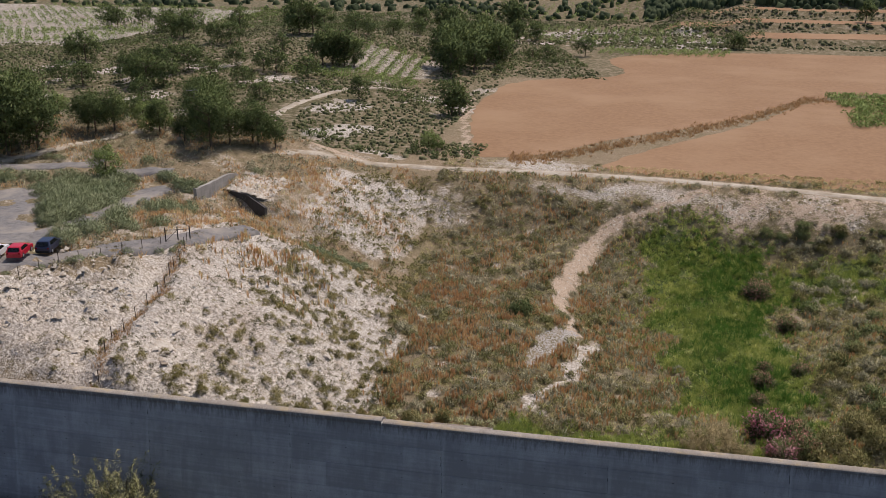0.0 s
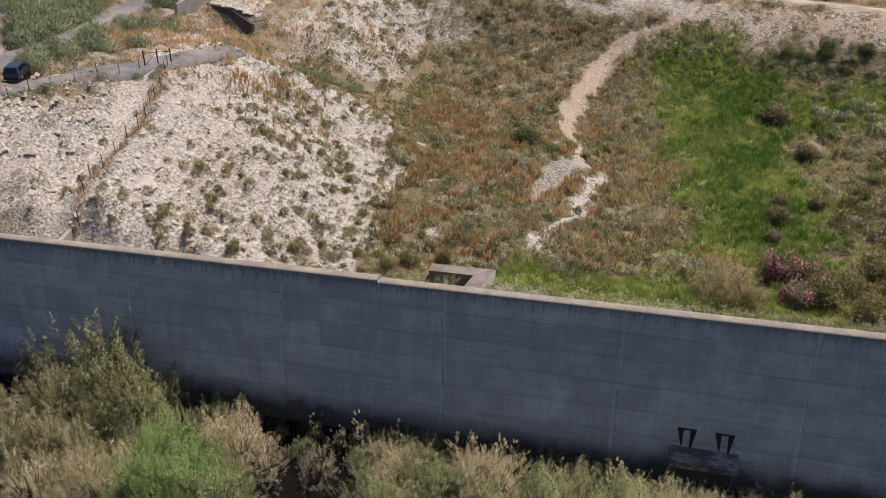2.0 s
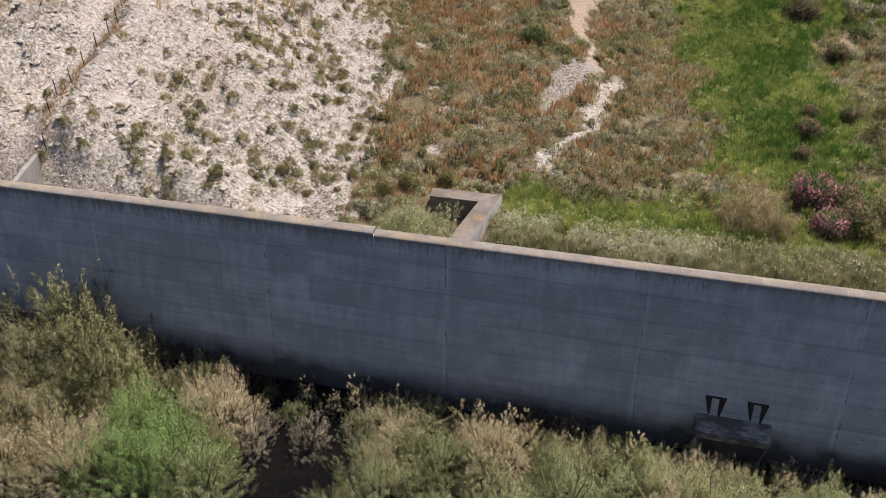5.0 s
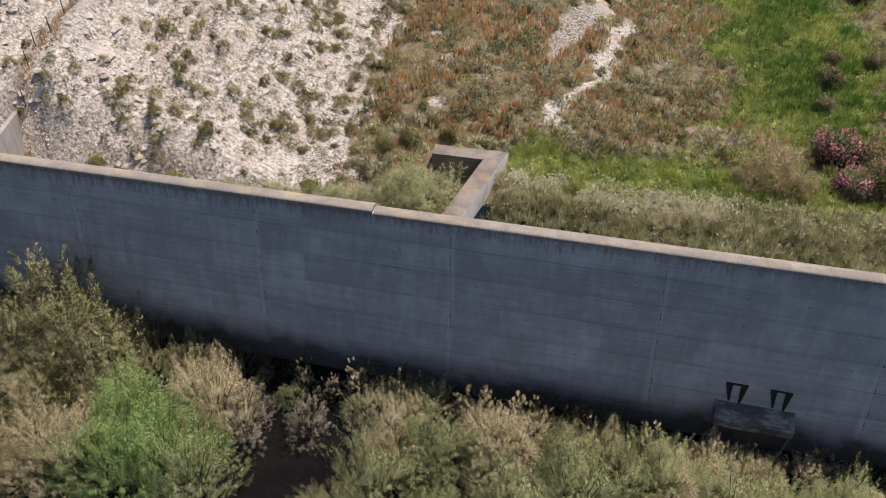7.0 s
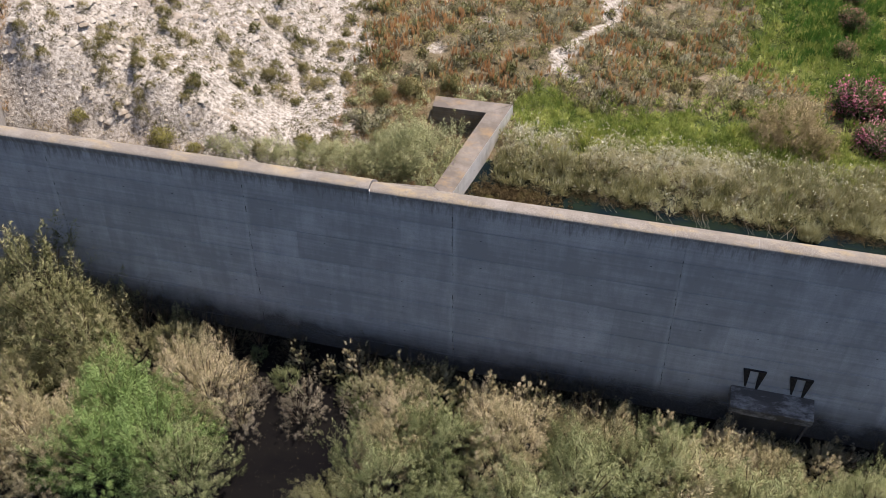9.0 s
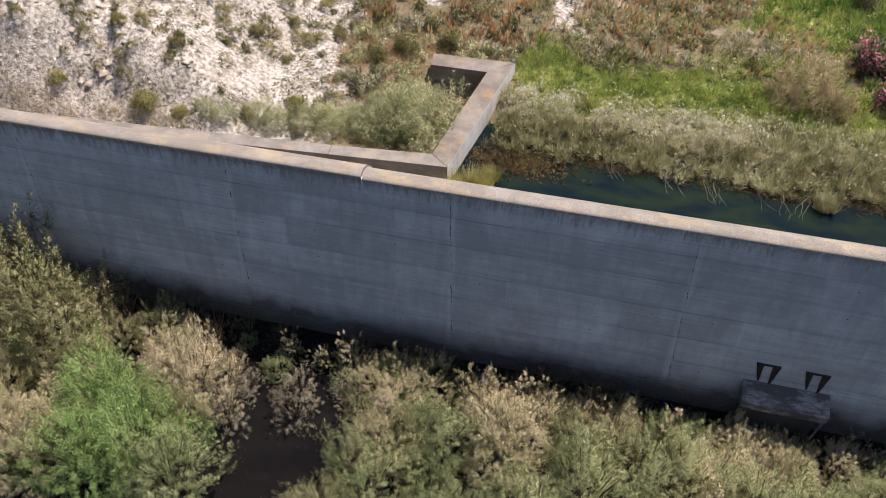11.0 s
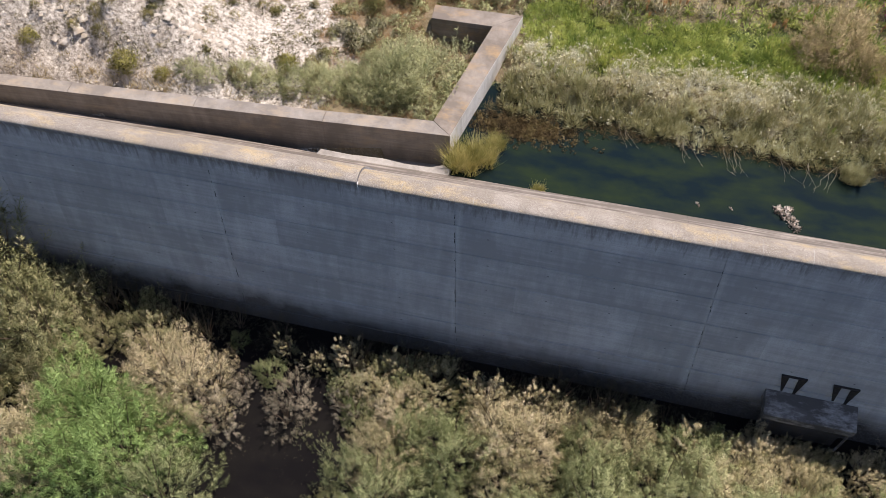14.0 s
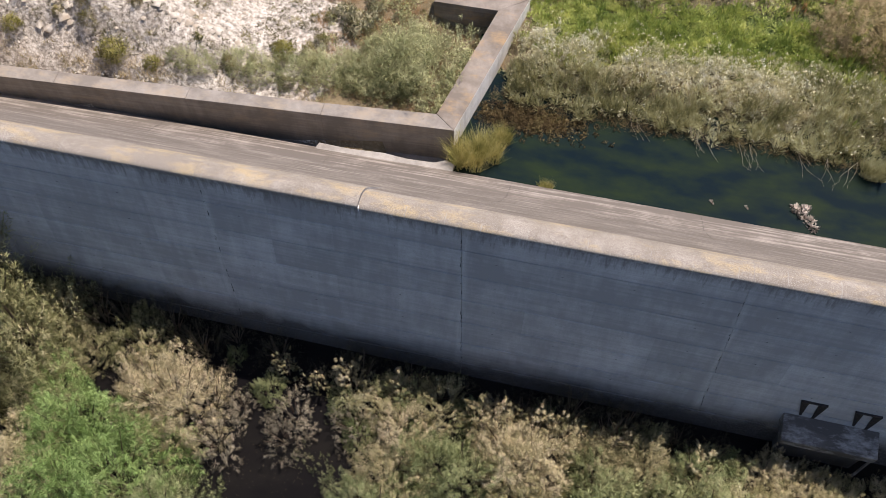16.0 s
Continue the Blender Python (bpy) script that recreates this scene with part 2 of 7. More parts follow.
def concrete_material(name, stain, light, streak=1.0, lichen=None, lifts=False, pits=False, boards=0.25):
    m, n, l, b = material(name, 0.85, 0, 0.25)
    cloud, grain = noise_tex(n, l, 0.45, 6, 0.62), noise_tex(n, l, 14.0, 6)
    drip = noise_tex(n, l, (2.2, 2.2, 0.10), 6, 0.65)
    board = noise_tex(n, l, (0.15, 0.15, 6.0), 3)
    f = calc(n, l, "ADD", calc(n, l, "MULTIPLY", cloud, 0.55), calc(n, l, "MULTIPLY", drip, 0.45 * streak))
    f = calc(n, l, "ADD", f, calc(n, l, "MULTIPLY", calc(n, l, "SUBTRACT", board, 0.5), boards))
    if lifts:
        # each pour and form panel dried to its own tone
        sep = n.new("ShaderNodeSeparateXYZ")
        l.new(coords(n, l, 1.0), sep.inputs[0])
        rise = calc(n, l, "DIVIDE", calc(n, l, "SUBTRACT", calc(n, l, "ADD", sep.outputs[2], 0.05), calc(n, l, "MULTIPLY", calc(n, l, "ADD", sep.outputs[0], 34.5), VIEW_SHEAR)), 1.864)
        row = calc(n, l, "FLOOR", rise)
        pan = calc(n, l, "FLOOR", calc(n, l, "DIVIDE", calc(n, l, "ADD", sep.outputs[0], 1.6), 3.02))
        comb = n.new("ShaderNodeCombineXYZ")
        l.new(row, comb.inputs[0])
        l.new(pan, comb.inputs[1])
        wn = n.new("ShaderNodeTexWhiteNoise")
        l.new(comb.outputs[0], wn.inputs["Vector"])
        f = calc(n, l, "ADD", f, calc(n, l, "MULTIPLY", calc(n, l, "SUBTRACT", wn.outputs["Value"], 0.5), 0.10))
        # laitance and dirt gathered on the top edge of each pour
        level = calc(n, l, "FRACT", calc(n, l, "ADD", rise, calc(n, l, "MULTIPLY", calc(n, l, "SUBTRACT", cloud, 0.5), 0.10)))
        dirt = calc(n, l, "MULTIPLY", calc(n, l, "SUBTRACT", 0.22, level), 3.4, True)
        f = calc(n, l, "SUBTRACT", f, calc(n, l, "MULTIPLY", dirt, calc(n, l, "MULTIPLY", drip, 0.14)))
        # dark weather crust under the lip, thinning downwards in runs
        streaks = noise_tex(n, l, (6.0, 6.0, 0.22), 5, 0.65)
        low = calc(n, l, "MULTIPLY", calc(n, l, "ADD", calc(n, l, "SUBTRACT", calc(n, l, "MULTIPLY", rise, 1.864), 10.25), calc(n, l, "MULTIPLY", calc(n, l, "SUBTRACT", streaks, 0.5), 3.6)), 1.1, True)
        f = calc(n, l, "SUBTRACT", f, calc(n, l, "MULTIPLY", low, 0.10))
    col = ramp_col(n, l, f, [(0.34, stain), (0.6, light)])
    if lifts:
        col = mix(n, l, calc(n, l, "MULTIPLY", low, 0.72), col, (0.135, 0.118, 0.108))
        off = calc(n, l, "ABSOLUTE", calc(n, l, "SUBTRACT", calc(n, l, "FRACT", calc(n, l, "DIVIDE", calc(n, l, "ADD", sep.outputs[0], 1.6 + 12.05 * 6.5), 12.05)), 0.5))
        run = calc(n, l, "MULTIPLY", calc(n, l, "SUBTRACT", 0.016, calc(n, l, "ADD", off, calc(n, l, "MULTIPLY", calc(n, l, "SUBTRACT", cloud, 0.5), 0.05))), 70.0, True)
        col = mix(n, l, calc(n, l, "MULTIPLY", run, calc(n, l, "MULTIPLY", drip, 0.4)), col, (0.60, 0.585, 0.57))
        # black-brown algae up from the waterline, higher in runs, deepened to paint in shade
        algae_shade = calc(n, l, "MULTIPLY", calc(n, l, "SUBTRACT", calc(n, l, "ADD", 1.8, calc(n, l, "MULTIPLY", calc(n, l, "SUBTRACT", cloud, 0.5), 3.4)), sep.outputs[2]), 0.62, True)
        col = mix(n, l, calc(n, l, "MULTIPLY", algae_shade, 0.96), col, (0.045, 0.04, 0.036))
        blot = noise_tex(n, l, (0.9, 0.9, 1.6), 7, 0.75)
        col = mix(n, l, ramp_col(n, l, blot, [(0.60, (0, 0, 0)), (0.70, (0.45, 0.45, 0.45))]), col, (0.20, 0.185, 0.185))
    col = mix(n, l, ramp_col(n, l, grain, [(0.35, (0.35, 0.35, 0.35)), (0.55, (0, 0, 0))]), col, stain)
    if lichen:
        patch = noise_tex(n, l, (0.45, 0.9, 0.9), 7, 0.75)
        col = mix(n, l, ramp_col(n, l, patch, [(0.5, (0, 0, 0)), (0.66, (0.75, 0.75, 0.75))]), col, lichen)
    if pits:
        # washed surface: coarse stone shows pale between dark pits
        v = n.new("ShaderNodeTexVoronoi")
        v.inputs["Scale"].default_value = 17.0
        l.new(coords(n, l, 1.0), v.inputs["Vector"])
        col = mix(n, l, ramp_col(n, l, v.outputs["Distance"], [(0.35, (0, 0, 0)), (0.8, (0.6, 0.6, 0.6))]), col, (0.17, 0.142, 0.112))
        pale = noise_tex(n, l, 22.0, 6, 0.8)
        col = mix(n, l, ramp_col(n, l, pale, [(0.50, (0, 0, 0)), (0.70, (0.55, 0.55, 0.55))]), col, (0.62, 0.57, 0.50))
        grain = calc(n, l, "ADD", grain, v.outputs["Distance"])
    l.new(col, b.inputs["Base Color"])
    bumped(n, l, b, calc(n, l, "ADD", grain, cloud), 0.35, 0.02)
    return m


def water_material(name, deep, weed, rough=0.16, spec=0.2):
    m, n, l, b = material(name, rough, 0, spec)
    b.inputs["IOR"].default_value = 1.33
    f = noise_tex(n, l, (0.22, 0.5, 1.0), 5, 0.6)
    l.new(ramp_col(n, l, f, [(0.40, deep), (0.70, weed)]), b.inputs["Base Color"])
    bumped(n, l, b, noise_tex(n, l, 3.0, 3), 0.06, 0.02)
    return m


GROUND = ground_material()
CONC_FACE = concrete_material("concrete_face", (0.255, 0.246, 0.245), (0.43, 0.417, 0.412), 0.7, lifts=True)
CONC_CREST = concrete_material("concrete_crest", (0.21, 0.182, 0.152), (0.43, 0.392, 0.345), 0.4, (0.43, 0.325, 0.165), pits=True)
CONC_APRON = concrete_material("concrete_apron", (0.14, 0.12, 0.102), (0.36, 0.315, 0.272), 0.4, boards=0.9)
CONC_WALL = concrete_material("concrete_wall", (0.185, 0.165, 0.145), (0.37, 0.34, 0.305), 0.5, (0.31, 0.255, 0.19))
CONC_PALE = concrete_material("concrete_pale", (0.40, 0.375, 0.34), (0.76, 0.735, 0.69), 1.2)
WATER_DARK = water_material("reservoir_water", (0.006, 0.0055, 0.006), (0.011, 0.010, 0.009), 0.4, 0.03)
WATER_POOL = water_material("pool_water", (0.005, 0.011, 0.0145), (0.017, 0.027, 0.012), 0.1, 0.12)
FIELD = mottled("stubble_field", (0.225, 0.132, 0.071), (0.275, 0.167, 0.091), 0.9, (0.295, 0.186, 0.106), 0.035, bump=0.4, dist=0.08)
GRAVEL = mottled("road_gravel", (0.34, 0.29, 0.225), (0.46, 0.41, 0.335), 2.5, (0.28, 0.23, 0.165), 0.3)
ASPHALT = mottled("old_asphalt", (0.13, 0.122, 0.118), (0.20, 0.19, 0.182), 1.5, (0.27, 0.24, 0.205), 0.2)
LEAF_TAMARISK = leafy("tamarisk_leaf", [(0.16, (0.063, 0.069, 0.029)), (0.45, (0.190, 0.187, 0.093)), (0.7, (0.304, 0.271, 0.164)), (0.95, (0.432, 0.364, 0.254))], tint=0.25, gain=2.1, thin=0.28, clump=2.0, grain=0.13, own=0.26)
LEAF_FRESH = leafy("fresh_leaf", [(0.15, (0.085, 0.135, 0.04)), (0.8, (0.215, 0.29, 0.11))], tint=0.2, gain=2.18, thin=0.28, clump=2.0, grain=0.13, own=0.1)
LEAF_SCRUB = leafy("scrub_leaf", [(0.15, (0.05, 0.056, 0.02)), (0.5, (0.13, 0.122, 0.05)), (0.9, (0.23, 0.20, 0.10))], tint=0.2, gain=1.75)
LEAF_GREY = leafy("grey_leaf", [(0.15, (0.085, 0.086, 0.052)), (0.5, (0.17, 0.162, 0.105)), (0.9, (0.28, 0.262, 0.185))], tint=0.2, gain=1.9)
HILL_SCRUB = leafy("hill_scrub_leaf", [(0.15, (0.04, 0.046, 0.02)), (0.5, (0.085, 0.088, 0.04)), (0.9, (0.16, 0.148, 0.082))], tint=0.2, gain=1.6, clump=0.25)
WOOD_DARK = leafy("far_pine_leaf", [(0.15, (0.016, 0.026, 0.012)), (0.9, (0.06, 0.075, 0.034))], tint=0.2, gain=1.7, clump=0.2)
LEAF_SHRUB = leafy("plateau_shrub_leaf", [(0.15, (0.06, 0.078, 0.04)), (0.5, (0.125, 0.145, 0.08)), (0.9, (0.205, 0.222, 0.135))], tint=0.2, gain=1.95, clump=0.7)
SCRUB_DARK = leafy("dark_scrub_leaf", [(0.15, (0.045, 0.05, 0.02)), (0.5, (0.09, 0.092, 0.038)), (0.9, (0.17, 0.155, 0.075))], tint=0.2, gain=2.1)
LEAF_OLIVE = leafy("olive_leaf", [(0.15, (0.035, 0.05, 0.018)), (0.9, (0.12, 0.14, 0.06))])
LEAF_PINE = leafy("pine_leaf", [(0.15, (0.02, 0.032, 0.012)), (0.5, (0.05, 0.068, 0.025)), (0.9, (0.105, 0.125, 0.048))], tint=0.2, gain=2.2)
LEAF_ORCHARD = leafy("orchard_leaf", [(0.15, (0.05, 0.075, 0.022)), (0.9, (0.125, 0.155, 0.055))], gain=2.6)
GRASS_DRY = leafy("dry_grass", [(0.15, (0.15, 0.085, 0.04)), (0.5, (0.25, 0.155, 0.075)), (0.9, (0.37, 0.27, 0.145))], tint=0.2)
GRASS_GREEN = leafy("reed_green", [(0.12, (0.03, 0.054, 0.013)), (0.45, (0.087, 0.11, 0.025)), (0.7, (0.15, 0.162, 0.043)), (0.95, (0.26, 0.245, 0.09))], tint=0.2, gain=2.7, thin=0.42, clump=0.6)
GRASS_MIX = leafy("mixed_grass", [(0.1, (0.055, 0.06, 0.02)), (0.5, (0.165, 0.148, 0.062)), (0.9, (0.33, 0.26, 0.13))], tint=0.2, gain=2.9)
REED_PALE = leafy("pale_reed", [(0.15, (0.15, 0.15, 0.075)), (0.6, (0.34, 0.31, 0.21)), (0.95, (0.50, 0.46, 0.37))], tint=0.2, gain=1.9)
FLOWER = leafy("oleander_flower", [(0.15, (0.38, 0.085, 0.15)), (0.55, (0.48, 0.19, 0.25)), (0.95, (0.50, 0.33, 0.36))], tint=0.2, gain=1.6)
FLOWER_FADED = leafy("faded_flower", [(0.15, (0.24, 0.105, 0.085)), (0.9, (0.37, 0.215, 0.18))], tint=0.2, gain=1.7)
# tamarisk leaf darkened so its colour carries the dam's shade
LEAF_DARK = leafy("shaded_leaf", [(0.2, (0.03, 0.028, 0.018)), (0.9, (0.09, 0.08, 0.05))])
BARK = mottled("bark", (0.07, 0.05, 0.035), (0.16, 0.12, 0.085), 6.0)
ROCK = mottled("limestone", (0.36, 0.32, 0.265), (0.57, 0.52, 0.45), 2.0, (0.33, 0.275, 0.21), 0.7, bump=0.7, dist=0.08)
METAL_DARK = mottled("dark_iron", (0.02, 0.02, 0.022), (0.05, 0.042, 0.038), 8.0, rough=0.6, metal=0.6)
METAL_POST = mottled("rusty_post", (0.06, 0.05, 0.04), (0.13, 0.10, 0.08), 9.0, rough=0.7, metal=0.3)
HOLE = mottled("tie_hole_dark", (0.012, 0.012, 0.013), (0.03, 0.03, 0.03), 20.0)
PAINT_RED = mottled("red_car_paint", (0.42, 0.012, 0.03), (0.46, 0.018, 0.035), 3.0, rough=0.3, bump=0.0, spec=0.6)
PAINT_BLUE = mottled("dark_blue_car_paint", (0.012, 0.018, 0.045), (0.02, 0.026, 0.06), 3.0, rough=0.3, bump=0.0, spec=0.6)
PAINT_WHITE = mottled("white_car_paint", (0.72, 0.72, 0.72), (0.78, 0.78, 0.78), 3.0, rough=0.3, bump=0.0, spec=0.6)
CAR_GLASS = mottled("dark_car_glass", (0.01, 0.012, 0.014), (0.02, 0.022, 0.025), 4.0, rough=0.08, bump=0.0, spec=0.6)
TYRE = mottled("tyre_rubber", (0.015, 0.015, 0.015), (0.03, 0.03, 0.03), 9.0)
TAIL = mottled("tail_light_red", (0.30, 0.005, 0.005), (0.36, 0.01, 0.01), 9.0, rough=0.2, bump=0.0)
STEEL = mottled("galvanised_steel", (0.36, 0.37, 0.38), (0.48, 0.49, 0.50), 4.0, rough=0.5, metal=0.7)
LEAF_TAN = leafy("tamarisk_tan", [(0.16, (0.083, 0.083, 0.042)), (0.4, (0.275, 0.245, 0.140)), (0.7, (0.425, 0.348, 0.233)), (0.95, (0.473, 0.360, 0.276))], tint=0.25, gain=1.96, thin=0.28, clump=2.0, grain=0.13, own=0.3)
LEAF_WISPY = leafy("wispy_leaf", [(0.15, (0.10, 0.115, 0.052)), (0.5, (0.215, 0.22, 0.12)), (0.9, (0.37, 0.36, 0.22))], tint=0.25, gain=2.18, thin=0.38, clump=2.0, grain=0.13, own=0.22)
LEAF_SAGE = leafy("tamarisk_sage", [(0.16, (0.055, 0.073, 0.028)), (0.5, (0.194, 0.214, 0.104)), (0.9, (0.346, 0.342, 0.196))], tint=0.25, gain=1.92, thin=0.28, clump=2.0, grain=0.13, own=0.26)
TWIG = leafy("dead_twig", [(0.15, (0.13, 0.115, 0.085)), (0.9, (0.30, 0.265, 0.20))])
RUST_GRASS = leafy("rust_grass", [(0.1, (0.12, 0.07, 0.034)), (0.5, (0.25, 0.158, 0.08)), (0.9, (0.39, 0.285, 0.165))], tint=0.2, gain=2.95)
ESPARTO = leafy("esparto_blade", [(0.15, (0.075, 0.072, 0.026)), (0.5, (0.165, 0.148, 0.062)), (0.9, (0.28, 0.24, 0.115))], tint=0.2, gain=1.5, grain=0.3, own=0.2)
STRAW = leafy("straw_blade", [(0.15, (0.24, 0.19, 0.10)), (0.9, (0.44, 0.37, 0.23))], gain=1.5)
GRIT = mottled("grey_grit", (0.30, 0.285, 0.27), (0.45, 0.43, 0.40), 4.0, (0.30, 0.27, 0.24), 0.6)
PLUME = leafy("cream_plume", [(0.12, (0.20, 0.19, 0.11)), (0.5, (0.31, 0.29, 0.19)), (0.9, (0.44, 0.415, 0.33))], tint=0.2, gain=2.25, clump=2.0)
CONC_STAINED = concrete_material("concrete_stained", (0.07, 0.062, 0.056), (0.20, 0.18, 0.165), 0.3, (0.34, 0.32, 0.30))
CANE_LEAF = leafy("cane_leaf", [(0.12, (0.06, 0.062, 0.028)), (0.5, (0.165, 0.156, 0.082)), (0.9, (0.35, 0.312, 0.215))], tint=0.2, gain=2.6, clump=1.5)
CONC_BROWN = concrete_material("concrete_brown", (0.16, 0.135, 0.112), (0.36, 0.315, 0.27), 0.5, (0.33, 0.225, 0.12))
# old concrete darkened to paint shade on the culvert mouth and intake box
CONC_DARK = concrete_material("concrete_shaded", (0.05, 0.045, 0.042), (0.10, 0.092, 0.085), 0.6)
CONC_MID = concrete_material("concrete_old", (0.22, 0.20, 0.18), (0.38, 0.355, 0.32), 0.9)
LEAF_YELLOW = leafy("yellow_olive_leaf", [(0.15, (0.10, 0.10, 0.022)), (0.9, (0.23, 0.21, 0.075))])
DEEP_GREEN = leafy("deep_green_reed", [(0.15, (0.026, 0.06, 0.010)), (0.9, (0.08, 0.14, 0.027))], tint=0.2, gain=2.2, thin=0.42)
LUSH_GREEN = leafy("lush_green", [(0.12, (0.05, 0.075, 0.016)), (0.5, (0.15, 0.17, 0.05)), (0.9, (0.31, 0.29, 0.12))], tint=0.2, gain=2.75)
TUSSOCK = leafy("tussock_blade", [(0.12, (0.06, 0.06, 0.026)), (0.5, (0.14, 0.13, 0.06)), (0.9, (0.26, 0.22, 0.12))], tint=0.2, gain=1)
DRY_BUSH = leafy("dry_bush_leaf", [(0.12, (0.09, 0.078, 0.035)), (0.5, (0.19, 0.155, 0.085)), (0.9, (0.31, 0.25, 0.16))], tint=0.2, gain=2.2)
WEED = leafy("rotting_weed", [(0.15, (0.05, 0.038, 0.02)), (0.5, (0.11, 0.08, 0.04)), (0.9, (0.17, 0.14, 0.065))], tint=0.2, gain=1.5)
DRIFT_PALE = leafy("bleached_drift", [(0.15, (0.16, 0.13, 0.11)), (0.9, (0.36, 0.32, 0.29))], tint=0.2)
# ---- building helpers ----


def mesh_of(name, verts, faces, mat, smooth=False):
    me = bpy.data.meshes.new(name)
    verts = np.asarray(verts, np.float32).reshape(-1, 3)
    if isinstance(faces, np.ndarray):
        k = faces.shape[1]
        me.vertices.add(len(verts))
        me.vertices.foreach_set("co", verts.ravel())
        me.loops.add(faces.size)
        me.loops.foreach_set("vertex_index", faces.astype(np.int32).ravel())
        me.polygons.add(len(faces))
        me.polygons.foreach_set("loop_start", np.arange(0, faces.size, k, dtype=np.int32))
        me.polygons.foreach_set("loop_total", np.full(len(faces), k, np.int32))
        me.update(calc_edges=True)
    else:
        me.from_pydata([tuple(v) for v in verts.tolist()], [], faces)
    me.materials.append(mat)
    if smooth:
        me.polygons.foreach_set("use_smooth", np.ones(len(me.polygons), bool))
    return me


def obj(name, me, parent=None, label="", category="", group="", kind=""):
    ob = new(name, me)
    if parent:
        ob.parent = parent
    return tagged(ob, label, category, group, kind)


def part(name, bm, mat, parent, label="", smooth=False):
    me = bpy.data.meshes.new(name)
    bm.to_mesh(me)
    bm.free()
    me.materials.append(mat)
    if smooth:
        me.polygons.foreach_set("use_smooth", np.ones(len(me.polygons), bool))
    return obj(name, me, parent, label)


def box_bm(x0, x1, y0, y1, z0, z1, bevel=0.0, bm=None):
    bm = bm or bmesh.new()
    r = bmesh.ops.create_cube(bm, size=1.0, matrix=Matrix.LocRotScale(((x0 + x1) / 2, (y0 + y1) / 2, (z0 + z1) / 2), None, (x1 - x0, y1 - y0, z1 - z0)))
    if bevel:
        bmesh.ops.bevel(bm, geom=list({e for v in r["verts"] for e in v.link_edges}), offset=bevel, segments=2, affect="EDGES", profile=0.5)
    return bm


def rod_bm(a, b, r, sides=6, bm=None, r2=None):
    """A round bar from a to b."""
    bm = bm or bmesh.new()
    a, b = Vector(a), Vector(b)
    m = Matrix.Translation((a + b) / 2) @ (b - a).to_track_quat("Z", "Y").to_matrix().to_4x4()
    bmesh.ops.create_cone(bm, cap_ends=True, segments=sides, radius1=r, radius2=r if r2 is None else r2, depth=(b - a).length, matrix=m)
    return bm


def slab_bm(outline, z0, z1, bevel=0.0):
    """An upright block over an outline in plan."""
    bm = bmesh.new()
    base = [bm.verts.new((x, y, z0)) for x, y in outline]
    top = [bm.verts.new((x, y, z1)) for x, y in outline]
    n = len(outline)
    bm.faces.new(top)
    bm.faces.new(base[::-1])
    for i in range(n):
        bm.faces.new((base[i], base[(i + 1) % n], top[(i + 1) % n], top[i]))
    bmesh.ops.recalc_face_normals(bm, faces=bm.faces)
    if bevel:
        bmesh.ops.bevel(bm, geom=[e for e in bm.edges if e.verts[0].co.z > z1 - 0.01 and e.verts[1].co.z > z1 - 0.01], offset=bevel, segments=2, affect="EDGES", profile=0.5)
    return bm


# ---- ground: one sheet to the horizon ----
def graded(a, b, fine, lo, hi, grow=1.12):
    """Even steps between a and b, widening beyond, from lo to hi."""
    mid = list(np.arange(a, b, fine))
    up, s = [b], fine
    while up[-1] < hi:
        s *= grow
        up.append(up[-1] + s)
    down, s = [a - fine], fine
    while down[-1] > lo:
        s *= grow
        down.append(down[-1] - s)
    return np.array(down[::-1] + mid + up)


def bank_y(x):
    """The scrubby bank between the two fields."""
    return np.interp(x, [-24, -10, 6, 20, 32, 40], [189, 205, 224, 242, 262, 276])


